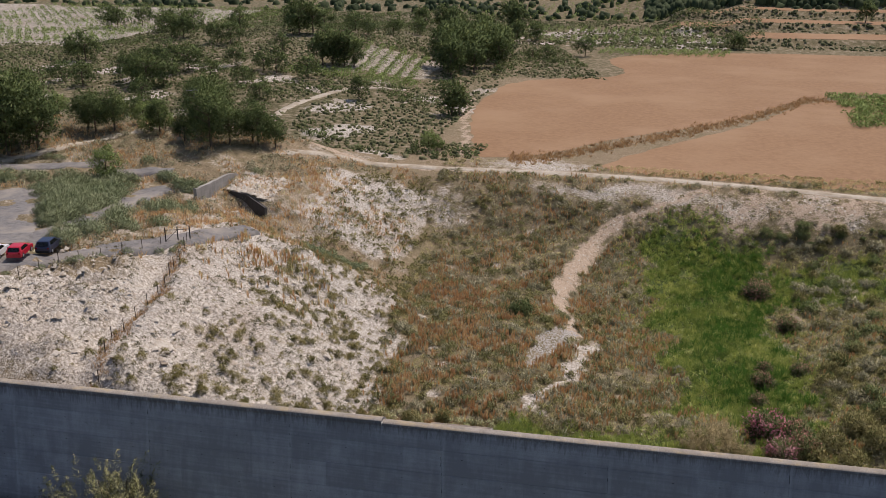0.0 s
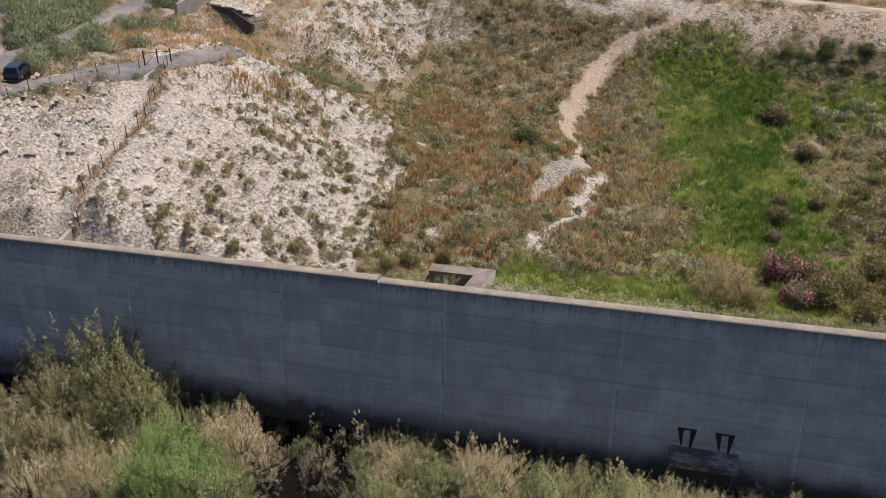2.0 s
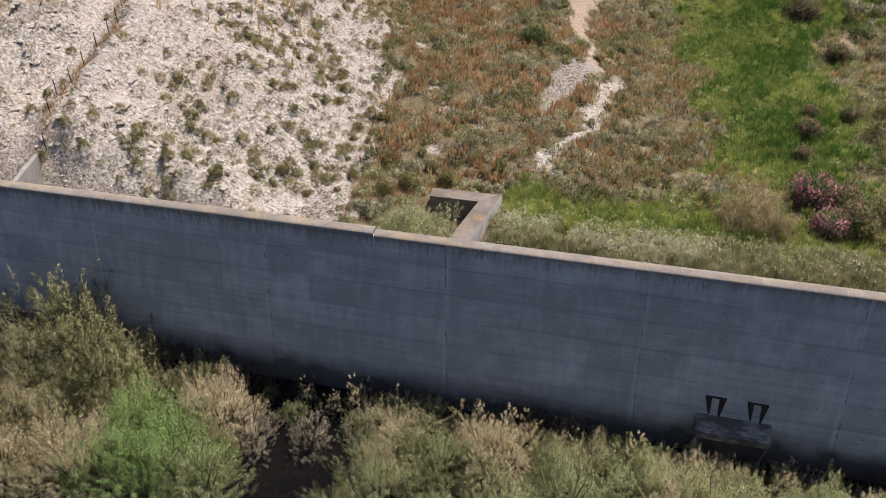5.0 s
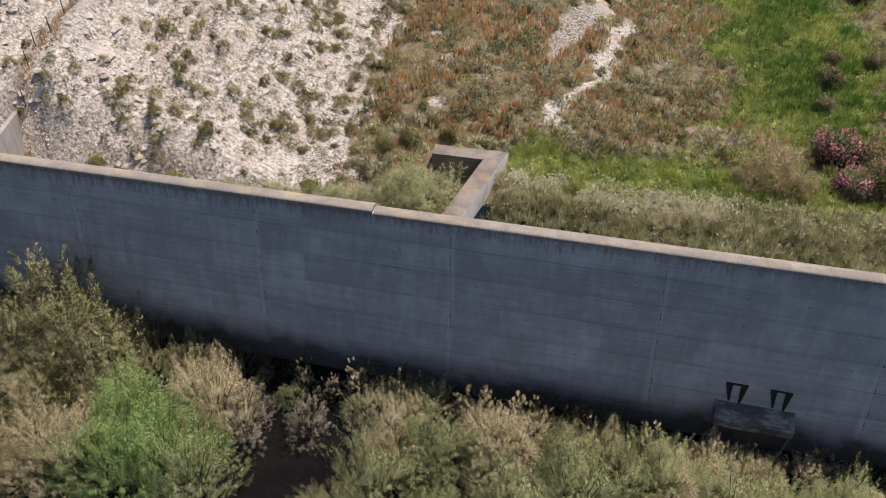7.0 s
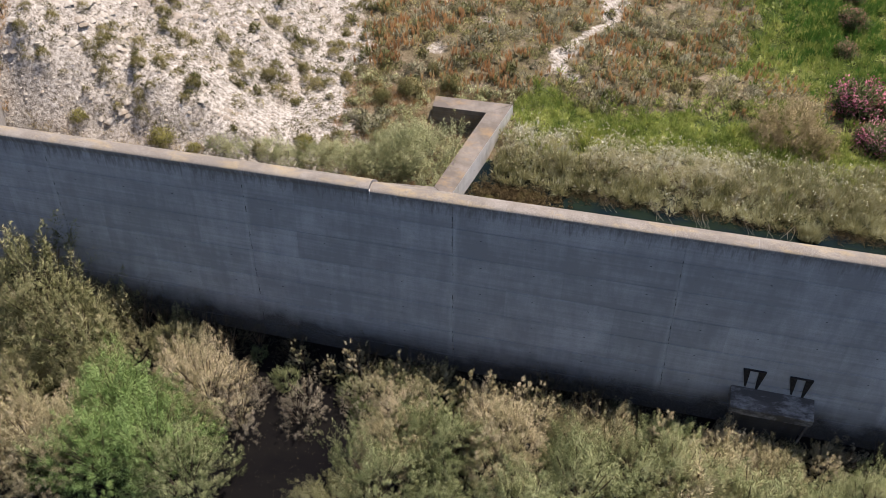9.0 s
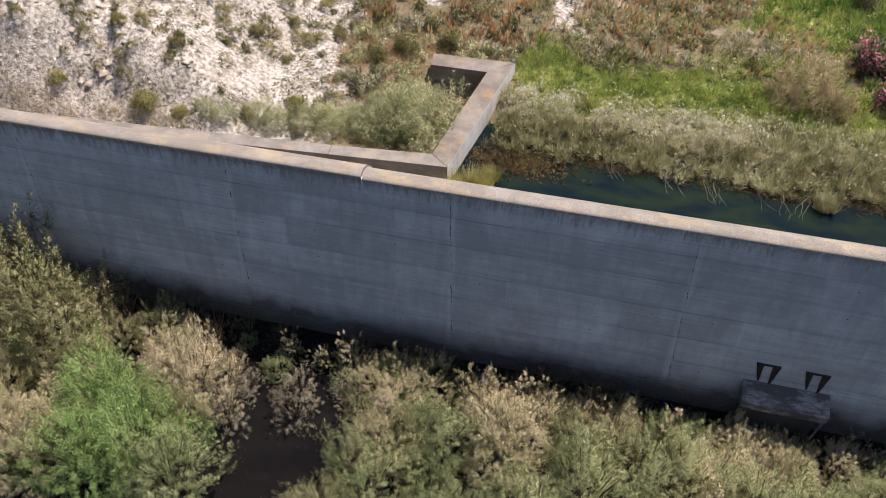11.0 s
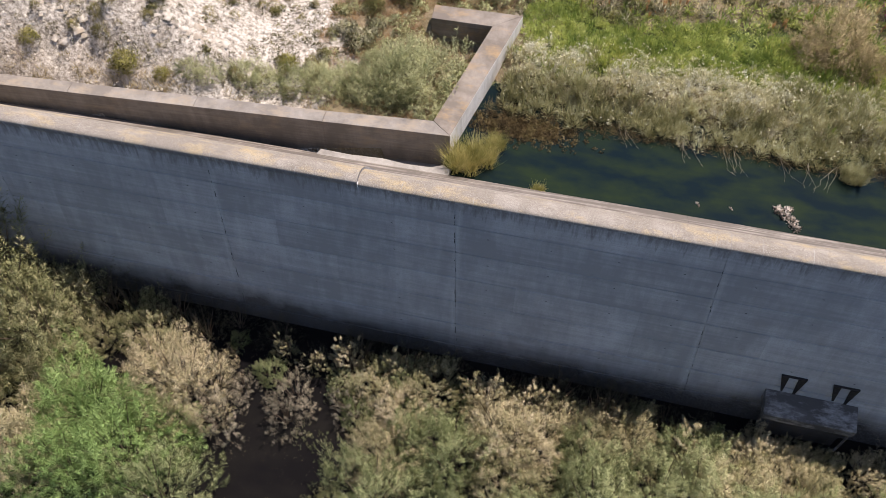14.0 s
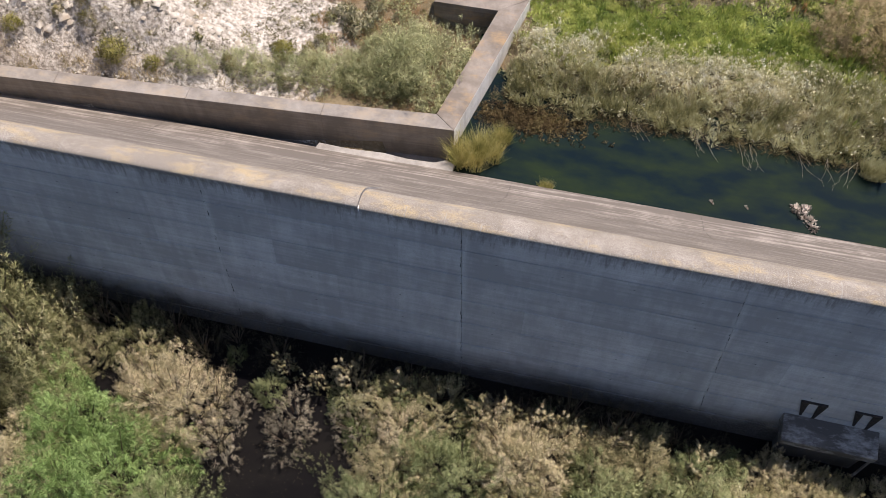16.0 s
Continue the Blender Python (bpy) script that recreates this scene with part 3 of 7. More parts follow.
def zone_marl(x, y):
    u = x + 2.2 * ripple(x, y, 7, 51) + 0.9 * ripple(x, y, 2.2, 52)
    v = y + 3.0 * ripple(x, y, 8, 53)
    left = marl_edge(v) - u
    m = ramp(left, -2.0, 2.5) * (1 - ramp(left, 26, 42)) * (1 - ramp(v, 119, 136))
    m = np.maximum(m, 0.95 * ramp(left, 1, 5) * (1 - 0.8 * ramp(left, 17, 24)) * ramp(v, 136, 143) * (1 - ramp(v, 165, 172)))
    m = np.maximum(m, 0.9 * bump(u, v, -66, 84, 15, 12))
    w = x + 0.9 * ripple(x, y, 3.1, 64) + 0.5 * ripple(x, y, 1.2, 65)
    scar = np.abs(w - np.interp(y, [88, 92, 102, 118, 122], [-14.5, -12.3, -8.9, -6.6, -6.4]))
    m = np.maximum(m, 0.9 * (1 - ramp(scar, 0.2, 1.5)) * np.clip(1.0 + 0.35 * ripple(x, y, 2.4, 111), 0, 1) * ramp(v, 90, 93) * (1 - ramp(v, 117, 122)))
    m = np.maximum(m, 0.5 * bump(u, v, 28, 168.5, 30, 4.0) * (1 + 0.7 * ripple(x, y, 6, 110)) + 0.6 * bump(u, v, -6, 172, 24, 3))
    m = np.maximum(m, 0.75 * bump(u, v, -24, 184, 14, 6))
    m = np.maximum(m, 0.2 * np.exp(-((v - bank_y(u)) / 3.6) ** 2) * (u > -28) * (u < 60))
    m = np.maximum(m, 0.7 * ((u < -48) & (v > 184)) * ramp(ripple(x, y, 13, 6), 0.05, 0.5) * (1 - ramp(v, 260, 300)))
    m = np.maximum(m, 0.55 * ((x < -205) & (y > 312) & (y < 470)) + 0.5 * ((x > -99) & (x < -72) & (y > 278) & (y < 312)))
    m = np.maximum(m, 0.6 * ((x > -62) & (x < 24) & (y > 386) & (y < 442)) * (ripple(x, y, 9, 8) > -0.2))
    m = np.maximum(m, 0.4 * ramp(ripple(x, y, 11, 7), 0.1, 0.5) * (x < -56) * (y > 100) * (y < 184))
    m = np.maximum(m, 0.6 * bump(u, v, -67, 122, 8, 10) + 0.75 * bump(u, v, -44, 165, 12, 6.5) + 0.5 * bump(u, v, -61, 154, 4, 6))
    m = np.maximum(m, (0.30 + 0.3 * ripple(x, y, 5, 59)) * ramp(-u, 36, 44) * (1 - ramp(-u, 74, 80)) * ramp(v, 104, 114) * (1 - ramp(v, 150, 160)))
    m = np.maximum(m, 0.6 * ramp(ripple(x, y, 3.4, 67), 0.62, 0.9) * ramp(left, 0, -3) * (1 - ramp(x, -9, -5)) * ramp(y, 80, 84) * (1 - ramp(y, 160, 172)))
    return np.clip(m, 0, 1)


def zone_green(x, y):
    lo, hi = np.interp(y, [93, 109, 122, 142], [7.0, 4.8, 3.6, 0.6]), 18.4 - 1.5 * ramp(y, 125, 165)
    x, y = x + 3.0 * ripple(x, y, 6, 54) + 1.4 * ripple(x, y, 2.3, 55), y + 3 * ripple(x, y, 9, 56)
    g = ramp(x, lo - 3.0, lo + 2.5) * (1 - ramp(x, hi - 2, hi + 3)) * ramp(y, 92, 98) * (1 - ramp(y, 158, 168))
    g = np.maximum(g, 0.8 * ramp(y, 81, 84) * (1 - ramp(y, 88, 93)) * ramp(x, -15, -13) * (1 - ramp(x, 10, 18)))
    g = np.maximum(g, 0.9 * ramp(x, 2, 8) * (1 - ramp(x, 52, 62)) * ramp(y, 140, 145) * (1 - ramp(y, 152, 159)))
    return np.clip(g, 0, 1)


def zone_path(x, y):
    u = x + 0.9 * ripple(x, y, 3.5, 57) + 0.35 * ripple(x, y, 1.2, 58)
    p = (1 - ramp(np.abs(u - track_x(y) - 0.5), 0.5, 1.2 + 1.6 * ramp(y, 126, 142))) * ramp(y, 112, 122) * 0.85 * (1 - ramp(y, 172, 178))
    p = np.maximum(p, 0.7 * (1 - ramp(np.abs(u - np.interp(y, [187, 205, 230, 262], [-39.5, -42.5, -48.5, -51.5])), 0.5, 1.6)) * ramp(y, 186, 190) * (1 - ramp(y, 250, 265)))
    p = np.maximum(p, (0.55 + 0.35 * ripple(x, y, 4, 66)) * bump(u, y, 26, 168, 34, 6.5))
    p = np.maximum(p, 0.9 * bump(u, y, 22.5, 141, 1.6, 6) + 0.8 * bump(u, y, 31, 146, 4.5, 2.4))
    p = np.maximum(p, 0.25 * np.exp(-((y - bank_y(x)) / 3.4) ** 2) * (x > -26) * (x < 50))
    p = np.maximum(p, 0.7 * (1 - ramp(np.abs(y - road_y(x)), 1.2, 2.6)) * ramp(x, -80, -70))
    return np.clip(p, 0, 1)


def stepped(lo, hi, *runs):
    """Even steps in each run (from, to, step), widening beyond, from lo to hi."""
    inner = np.concatenate([np.arange(a, b, s) for a, b, s in runs])
    up = graded(runs[-1][1], runs[-1][1] + 0.1, runs[-1][2], runs[-1][1], hi, 1.15)
    down = graded(runs[0][0], runs[0][0] + 0.1, runs[0][2], lo, runs[0][0], 1.15)
    return np.concatenate([down[down < runs[0][0] - 0.01], inner, up[up > runs[-1][1] - 0.01]])


GX, GY = stepped(-2600, 2600, (-300, -105, 3.0), (-105, -66, 1.1), (-66, 36, 0.65), (36, 160, 3.0)), stepped(-1500, 3600, (56, 74, 1.5), (74, 150, 0.65), (150, 190, 1.0), (190, 570, 3.0))
_x, _y = np.meshgrid(GX, GY)
_z = land(_x, _y)
_i = np.arange(len(GX) * len(GY)).reshape(len(GY), len(GX))
_f = np.stack([_i[:-1, :-1], _i[:-1, 1:], _i[1:, 1:], _i[1:, :-1]], -1).reshape(-1, 4)
_me = mesh_of("ground", np.stack([_x, _y, _z], -1), _f, GROUND, True)
for _key, _val in (("marl", zone_marl(_x, _y)), ("green", zone_green(_x, _y)), ("path", zone_path(_x, _y)), ("mud", 1 - ramp(_y, 60, 62) * 1.0), ("scrubby", (0.9 - 0.35 * (1 - ramp(_x, -22, -18))) * ramp(_x - marl_edge(_y), -2, 3) * ramp(_y, 75, 78) * (1 - ramp(_y, 165, 176)) + ramp(_y, 182, 192) * (1 - 0.85 * ramp(_x, -54, -46) * (_y < 300)) + ramp(-_x, 70, 85) * 0.5)):
    _a = _me.attributes.new(_key, "FLOAT", "POINT")
    _a.data.foreach_set("value", np.ascontiguousarray(np.broadcast_to(_val, _x.shape), np.float32).ravel())
ground = obj("ground", _me, None, "dry valley ground of pale marl, brown soil and scrub", "ground", kind="structure")


def draped(name, outline, lift, mat, step, label, category):
    """A sheet laid over the land inside an outline in plan."""
    o = np.array(outline, float)
    xs, ys = np.arange(o[:, 0].min(), o[:, 0].max() + step, step), np.arange(o[:, 1].min(), o[:, 1].max() + step, step)
    X, Y = np.meshgrid(xs, ys)
    inside = np.zeros(X.shape, bool)
    for (x0, y0), (x1, y1) in zip(o, np.roll(o, -1, 0)):
        hit = ((y0 > Y) != (y1 > Y)) & (X < (x1 - x0) * (Y - y0) / (y1 - y0 + 1e-9) + x0)
        inside ^= hit
    idx = np.arange(X.size).reshape(X.shape)
    keep = inside[:-1, :-1] & inside[1:, 1:]
    f = np.stack([idx[:-1, :-1][keep], idx[:-1, 1:][keep], idx[1:, 1:][keep], idx[1:, :-1][keep]], -1)
    used, inv = np.unique(f, return_inverse=True)
    v = np.stack([X, Y, land(X, Y) + lift], -1).reshape(-1, 3)[used]
    return obj(name, mesh_of(name, v, inv.reshape(-1, 4), mat, True), None, label, category, kind="structure")


def ribbon(name, line, width, lift, mat, label, category, n=160):
    """A strip of road along a line in plan."""
    p = np.array(line, float)
    s = np.concatenate([[0], np.cumsum(np.hypot(*np.diff(p, axis=0).T))])
    t = np.linspace(0, s[-1], n)
    c = np.stack([np.interp(t, s, p[:, 0]), np.interp(t, s, p[:, 1])], -1)
    for _ in range(12):
        c[1:-1] = (c[:-2] + 2 * c[1:-1] + c[2:]) / 4
    d = np.gradient(c, axis=0)
    d /= np.hypot(*d.T)[:, None]
    nrm = np.stack([-d[:, 1], d[:, 0]], -1)
    off = np.array([-0.5, -0.44, 0.0, 0.44, 0.5])
    edge = 1 + 0.12 * ripple(t, t * 0.3, 2.0, 3)
    g = c[:, None, :] + nrm[:, None, :] * (off[None, :, None] * width * edge[:, None, None])
    z = land(g[..., 0], g[..., 1])
    z = np.maximum(z, z.mean(1, keepdims=True)) + lift
    for _ in range(30):
        z[1:-1] = (z[:-2] + 2 * z[1:-1] + z[2:]) / 4
    z[:, [0, -1]] = np.minimum(land(g[..., 0], g[..., 1])[:, [0, -1]], z[:, [0, -1]]) - 0.06
    i = np.arange(n * 5).reshape(n, 5)
    f = np.stack([i[:-1, :-1], i[:-1, 1:], i[1:, 1:], i[1:, :-1]], -1).reshape(-1, 4)
    return obj(name, mesh_of(name, np.concatenate([g, z[..., None]], -1), f, mat, True), None, label, category, kind="structure")


_rx = np.linspace(-54, 130, 56)
ribbon("road_gravel", np.concatenate([[(-71.5, 163.0), (-69.2, 167.6), (-66.0, 173.0), (-61.5, 176.6)], np.stack([_rx, road_y(_rx)], -1)]), 2.9, 0.08, GRAVEL, "pale gravel farm road across the valley head", "road", 400)
ribbon("road_asphalt", [(-92, 62), (-80, 82), (-76.5, 90), (-73, 95.5), (-69, 101), (-64, 109), (-60.4, 116.3), (-57.5, 121.5)], 4.2, 0.22, ASPHALT, "worn grey asphalt lane with faded edges", "road")
def field(name, outline, z, label):
    """A flat ploughed plot with a softly rounded outline."""
    p = [Vector((x, y)) for x, y in outline]
    for _ in range(3):
        p = [q for a, b in zip(p, p[1:] + p[:1]) for q in (a.lerp(b, 0.22), a.lerp(b, 0.78))]
    bm = bmesh.new()
    f = bm.faces.new([bm.verts.new((v.x + 0.5 * math.sin(v.y * 0.7), v.y + 0.4 * math.sin(v.x * 0.9), z)) for v in p])
    bmesh.ops.triangulate(bm, faces=[f])
    bmesh.ops.recalc_face_normals(bm, faces=bm.faces)
    me = bpy.data.meshes.new(name)
    bm.to_mesh(me)
    bm.free()
    me.materials.append(FIELD)
    return obj(name, me, None, label, "field", kind="structure")


field("field_upper", [(-38, 187), (-41, 205), (-47, 230), (-50, 262), (-47, 286), (-38, 298), (-8, 311), (-25, 359), (26, 380), (75, 386), (130, 386), (130, 330), (40, 280), (32, 266), (20, 244), (6, 228), (-10, 213), (-24, 192)], 0.44, "reddish tan harvested stubble field")
field("field_lower", [(-14, 181), (40, 178), (130, 172), (130, 250), (130, 334), (42, 276), (34, 262), (24, 240), (10, 220), (-4, 200)], 0.435, "reddish tan harvested stubble field by the road")
draped("terrace_field", [(26, 404), (60, 406), (120, 412), (120, 427), (30, 426)], 0.12, FIELD, 1.5, "small reddish ploughed terrace", "field")
draped("terrace_field", [(-2, 435), (60, 435), (130, 435), (130, 451), (0, 451)], 0.12, FIELD, 1.5, "small reddish ploughed terrace", "field")
draped("terrace_field", [(8, 459), (60, 459), (130, 459), (130, 474), (12, 472)], 0.12, FIELD, 1.5, "small reddish ploughed terrace", "field")
ribbon("track_dirt", [(-97, 180), (-100, 172), (-106, 163), (-115, 152), (-122, 141)], 2.6, 0.12, GRAVEL, "pale dirt track past the pine trees", "track", 80)
ribbon("track_dirt", [(-90, 200), (-93, 211.7), (-94.2, 221.8), (-92.5, 233.3), (-88.2, 248), (-82, 258), (-72, 260)], 2.4, 0.12, GRAVEL, "pale dirt track winding up through scrub", "track", 80)
for _line, _w in (([(-121, 140), (-110, 144.5), (-99, 149)], 3.6), ([(-94.5, 143.5), (-84, 147.2)], 3.4), ([(-80.6, 100), (-79.8, 106), (-79.0, 112), (-80.2, 121), (-82.4, 132), (-82.4, 138.5), (-78.2, 140.2)], 4.4), ([(-82.5, 97), (-88.0, 108), (-95, 119), (-101, 126)], 8.5)):
    ribbon("asphalt_pad", _line, _w, 0.16 + 0.02 * (_w > 8), ASPHALT, "cracked grey asphalt apron with sand on it", "pavement", 60)

# ---- the dam: overflow weir in twelve-metre blocks ----
LIFTS = [-0.05, 1.80, 3.66, 5.54, 7.42, 9.27]


def face_y(z):
    """The battered upstream face."""
    return 56.86 + 0.165 * z


FACE = [(face_y(-7.0), -7.0)]
for _k, _z in enumerate(LIFTS):
    _y0 = face_y(_z)
    FACE += [(_y0 - 0.014, _z - 0.018), (_y0 + 0.035, _z - 0.012), (_y0 + 0.035, _z + 0.012), (_y0 + 0.014, _z + 0.018)]
FACE += [(58.62, 10.70)]
LIP = [(58.55, 10.78), (58.552, 10.925), (58.59, 10.98), (58.70, 11.015), (58.86, 11.025), (59.10, 11.01), (59.40, 10.88), (59.77, 10.56), (60.20, 9.98)]
BACK = [(61.85, 7.5), (64.6, 3.2), (67.3, -0.9), (69.8, -4.3), (72.0, -6.05), (72.5, -6.9), (72.5, -9.0), (face_y(-7.0), -9.0)]
dam = obj("dam", None, None, "grey concrete overflow dam with rounded crest and shaded upright face", "dam", kind="structure")
JOINTS = [-61.8, -49.8, -37.75, -25.8, -13.9, -1.8, 10.3, 22.4, 34.5, 46.6]
STEP = -18.42


def dam_block(a, b, up):
    prof = FACE + [(y, z + up) for y, z in LIP] + BACK
    n, nf, nl = len(prof), len(FACE), len(LIP)
    v = [(x, y, z) for x in (a, b) for y, z in prof] * 2
    f = [(i, i + n, (i + 1) % n + n, (i + 1) % n) for i in range(n)]
    f += [tuple(range(2 * n, 3 * n)), tuple(range(4 * n - 1, 3 * n - 1, -1))]
    me = mesh_of("block", v, f, CONC_FACE)
    me.materials.append(CONC_CREST)
    me.materials.append(CONC_APRON)
    for p in me.polygons:
        k = p.index
        p.material_index = 1 if nf < k < nf + nl - 1 else (2 if nf + nl - 1 <= k < n - 1 else 0)
        p.use_smooth = nf < k < nf + nl - 1
    return me


def tie_holes(a, b, parent):
    """Small dark form-tie holes in rows across the face."""
    bm = bmesh.new()
    for k, z in enumerate(LIFTS):
        for j in range(4):
            x = a + 1.52 + 3.02 * j + 0.05 * math.sin(7 * k + 3 * j + a)
            zz = z - 0.55 + 0.03 * math.sin(5 * j + k)
            y = face_y(zz) - 0.006
            if x < b - 0.3:
                bmesh.ops.create_circle(bm, cap_ends=True, segments=8, radius=0.055, matrix=pose(x, y, zz, 99.4))
    return part("tie_holes", bm, HOLE, parent)


for _a, _b in zip(JOINTS[:-1], JOINTS[1:]):
    for _c, _d, _up in ([(_a + 0.007, STEP, 0.17), (STEP, _b - 0.007, 0.0)] if _a < STEP < _b else [(_a + 0.007, _b - 0.007, 0.17 if _b < STEP else 0.0)]):
        blk = obj("block", dam_block(_c, _d, _up), dam)
        tie_holes(_c, _d, blk)
# broken arrises along the upright joints
for _j in JOINTS[2:-1]:
    _rs = random.Random(int(_j * 10))
    bm = bmesh.new()
    _z = -1.0
    while _z < 10.3:
        _h, _w1, _w2, _o = _rs.uniform(0.06, 0.4), _rs.uniform(0.006, 0.03), _rs.uniform(0.004, 0.02), _rs.uniform(-0.03, 0.03)
        _y0, _y1 = face_y(_z) - 0.004, face_y(_z + _h) - 0.004
        bm.faces.new([bm.verts.new(c) for c in ((_j + _o - _w1, _y0 - 0.004, _z), (_j + _o + _w2, _y0 - 0.004, _z), (_j + _o + _w1 * 0.6, _y1 - 0.004, _z + _h), (_j + _o - _w2, _y1 - 0.004, _z + _h))])
        _z += _h + _rs.choice([0.0, 0.1, 0.5, 1.4])
    part("spalled_joint", bm, HOLE, dam)
# pale old caulking on the joints over the crest
for _j, _w in [(j, 0.018) for j in JOINTS[1:-1]] + [(STEP + 0.03, 0.022)]:
    _up = 0.17 if _j < STEP else 0.0
    _l = LIP[:4] if _w > 0.02 else LIP
    v = [(_j + s, y - 0.004, z + _up + 0.004) for s in (-_w, _w) for y, z in _l]
    n = len(_l)
    obj("joint_filler", mesh_of("joint_filler", v, [(i, i + n, i + n + 1, i + 1) for i in range(n - 1)], CONC_PALE if _w > 0.02 else CONC_WALL), dam)

# saw cuts across the lip between the joints
_rs = random.Random(5)
_x = -60.0
while _x < 46:
    _up = 0.17 if _x < STEP else 0.0
    _l, _k = LIP[:_rs.choice([5, 6, 7])], _rs.uniform(0.008, 0.018)
    v = [(_x + s, y - 0.004, z + _up + 0.005) for s in (-_k, _k) for y, z in _l]
    n = len(_l)
    obj("saw_cut", mesh_of("saw_cut", v, [(i, i + n, i + n + 1, i + 1) for i in range(n - 1)], CONC_MID), dam)
    _x += _rs.uniform(1.5, 2.8)

# shear the weir to fit the camera's view: crest climbs along x, joints lean
for _o in dam.children_recursive:
    if not _o.data.get("sheared"):
        _co = np.empty(len(_o.data.vertices) * 3, np.float32)
        _o.data.vertices.foreach_get("co", _co)
        _co = _co.reshape(-1, 3)
        _x0 = _co[:, 0].copy()
        _co[:, 0] += 0.045 * (10.7 - np.clip(_co[:, 2], -2, 11))
        _co[:, 2] += VIEW_SHEAR * (_x0 + 34.5)
        _o.data.vertices.foreach_set("co", _co.ravel())
        _o.data["sheared"] = True

# stilling basin and its training wall behind the weir
def near_wall_y(x):
    return 73.95 + 0.075 * (x + 17.6)


basin = obj("stilling_basin_wall", None, None, "weathered concrete training wall bent round the stilling basin", "wall", kind="structure")
for _a, _b in ((-62, -53.6), (-53.585, -44.6), (-44.585, -35.5), (-35.485, -26.4)):
    part("wall_along", slab_bm([(_a, near_wall_y(_a)), (_b, near_wall_y(_b)), (_b, near_wall_y(_b) + 0.97), (_a, near_wall_y(_a) + 0.95)], -9, -4.0, 0.03), CONC_WALL, basin)
part("wall_along", slab_bm([(-26.385, near_wall_y(-26.385)), (-17.6, 73.95), (-19.0, 75.0), (-26.385, near_wall_y(-26.385) + 0.97)], -9, -4.0, 0.03), CONC_WALL, basin)
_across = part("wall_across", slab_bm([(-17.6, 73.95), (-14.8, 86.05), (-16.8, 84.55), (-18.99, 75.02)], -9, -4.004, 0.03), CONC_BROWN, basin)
# +x face paler: white streaks, plus its sunlit brightness put into the colour
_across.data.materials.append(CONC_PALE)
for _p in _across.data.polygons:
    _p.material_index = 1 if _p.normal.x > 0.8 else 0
part("wall_end", slab_bm([(-14.82, 86.06), (-21.4, 85.8), (-21.35, 84.4), (-16.8, 84.53)], -9, -4.008, 0.03), CONC_BROWN, basin)
part("basin_floor", box_bm(-62, -17.5, 71.0, 76.0, -9.4, -7.4), CONC_APRON, basin)

# water on both sides
def sheet(name, x0, x1, y0, y1, z, mat, label):
    return obj(name, mesh_of(name, [(x0, y0, z), (x1, y0, z), (x1, y1, z), (x0, y1, z)], [(0, 1, 2, 3)], mat), None, label, "water", kind="structure")


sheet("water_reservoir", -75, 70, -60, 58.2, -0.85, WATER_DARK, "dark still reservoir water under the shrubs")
# broken ledge at the foot of the slope, left training wall of the chute
bm = slab_bm([(-26.8, 71.2), (-17.4, 71.3), (-17.2, 72.5), (-17.8, 72.75), (-18.6, 72.4), (-20.4, 72.3), (-22.0, 72.42), (-24.2, 72.25), (-26.4, 72.28)], -9, -5.72, 0.06)
part("foot_ledge", bm, CONC_MID, basin, "broken pale concrete ledge")
_v = [(-50.2, 65.5, 5.2), (-49.8, 65.5, 5.2), (-50.2, 65.5, -4.0), (-49.8, 65.5, -4.0), (-56.0, 77.2, 0.7), (-55.6, 77.2, 0.7), (-56.0, 77.2, -6.0), (-55.6, 77.2, -6.0)]
obj("chute_wall", mesh_of("chute_wall", _v, [(0, 4, 5, 1), (1, 5, 7, 3), (0, 2, 6, 4), (0, 1, 3, 2), (4, 6, 7, 5)], CONC_MID), None, "pale concrete side wall of the spillway chute", "wall", kind="structure")


sheet("water_pool", -17.8, 46, 71.2, 84, -6.0, WATER_POOL, "dark blue-green pool with drifting weed")
# ---- foliage builders ----
def tri_mesh(name, c, a, b, tipz, mat, soft=None):
    """Many single leaves: centres c, half-widths a, lengths b as arrays of vectors; soft: the way each leaf's spray faces."""
    v = np.stack([c - a, c + a, c + b], 1).reshape(-1, 3)
    me = mesh_of(name, v, np.arange(len(v), dtype=np.int32).reshape(-1, 3), mat, soft is not None)
    if soft is not None:
        me.normals_split_custom_set_from_vertices(np.repeat(soft / np.linalg.norm(soft, axis=1, keepdims=True), 3, 0).tolist())
    return me


def unit(n, rng):
    d = rng.normal(size=(n, 3))
    return d / np.linalg.norm(d, axis=1, keepdims=True)


def leaves(rng, centres, radius, per, length, width, up=0.4):
    """Sprigs round clump centres, pointing outwards and up; returns c, a, b."""
    n = len(centres) * per
    c0 = np.repeat(centres, per, 0)
    d = unit(n, rng)
    r = np.repeat(np.broadcast_to(radius, len(centres)), per)
    c = c0 + d * (r * rng.uniform(0.45, 1.0, n) ** 0.6)[:, None]
    way = d * 0.8 + unit(n, rng) * 0.7
    way[:, 2] += up
    way /= np.linalg.norm(way, axis=1, keepdims=True)
    side = np.cross(way, unit(n, rng))
    side /= np.linalg.norm(side, axis=1, keepdims=True) + 1e-9
    s = rng.uniform(0.6, 1.3, n)[:, None]
    return c, side * width * 0.5 * s, way * length * s


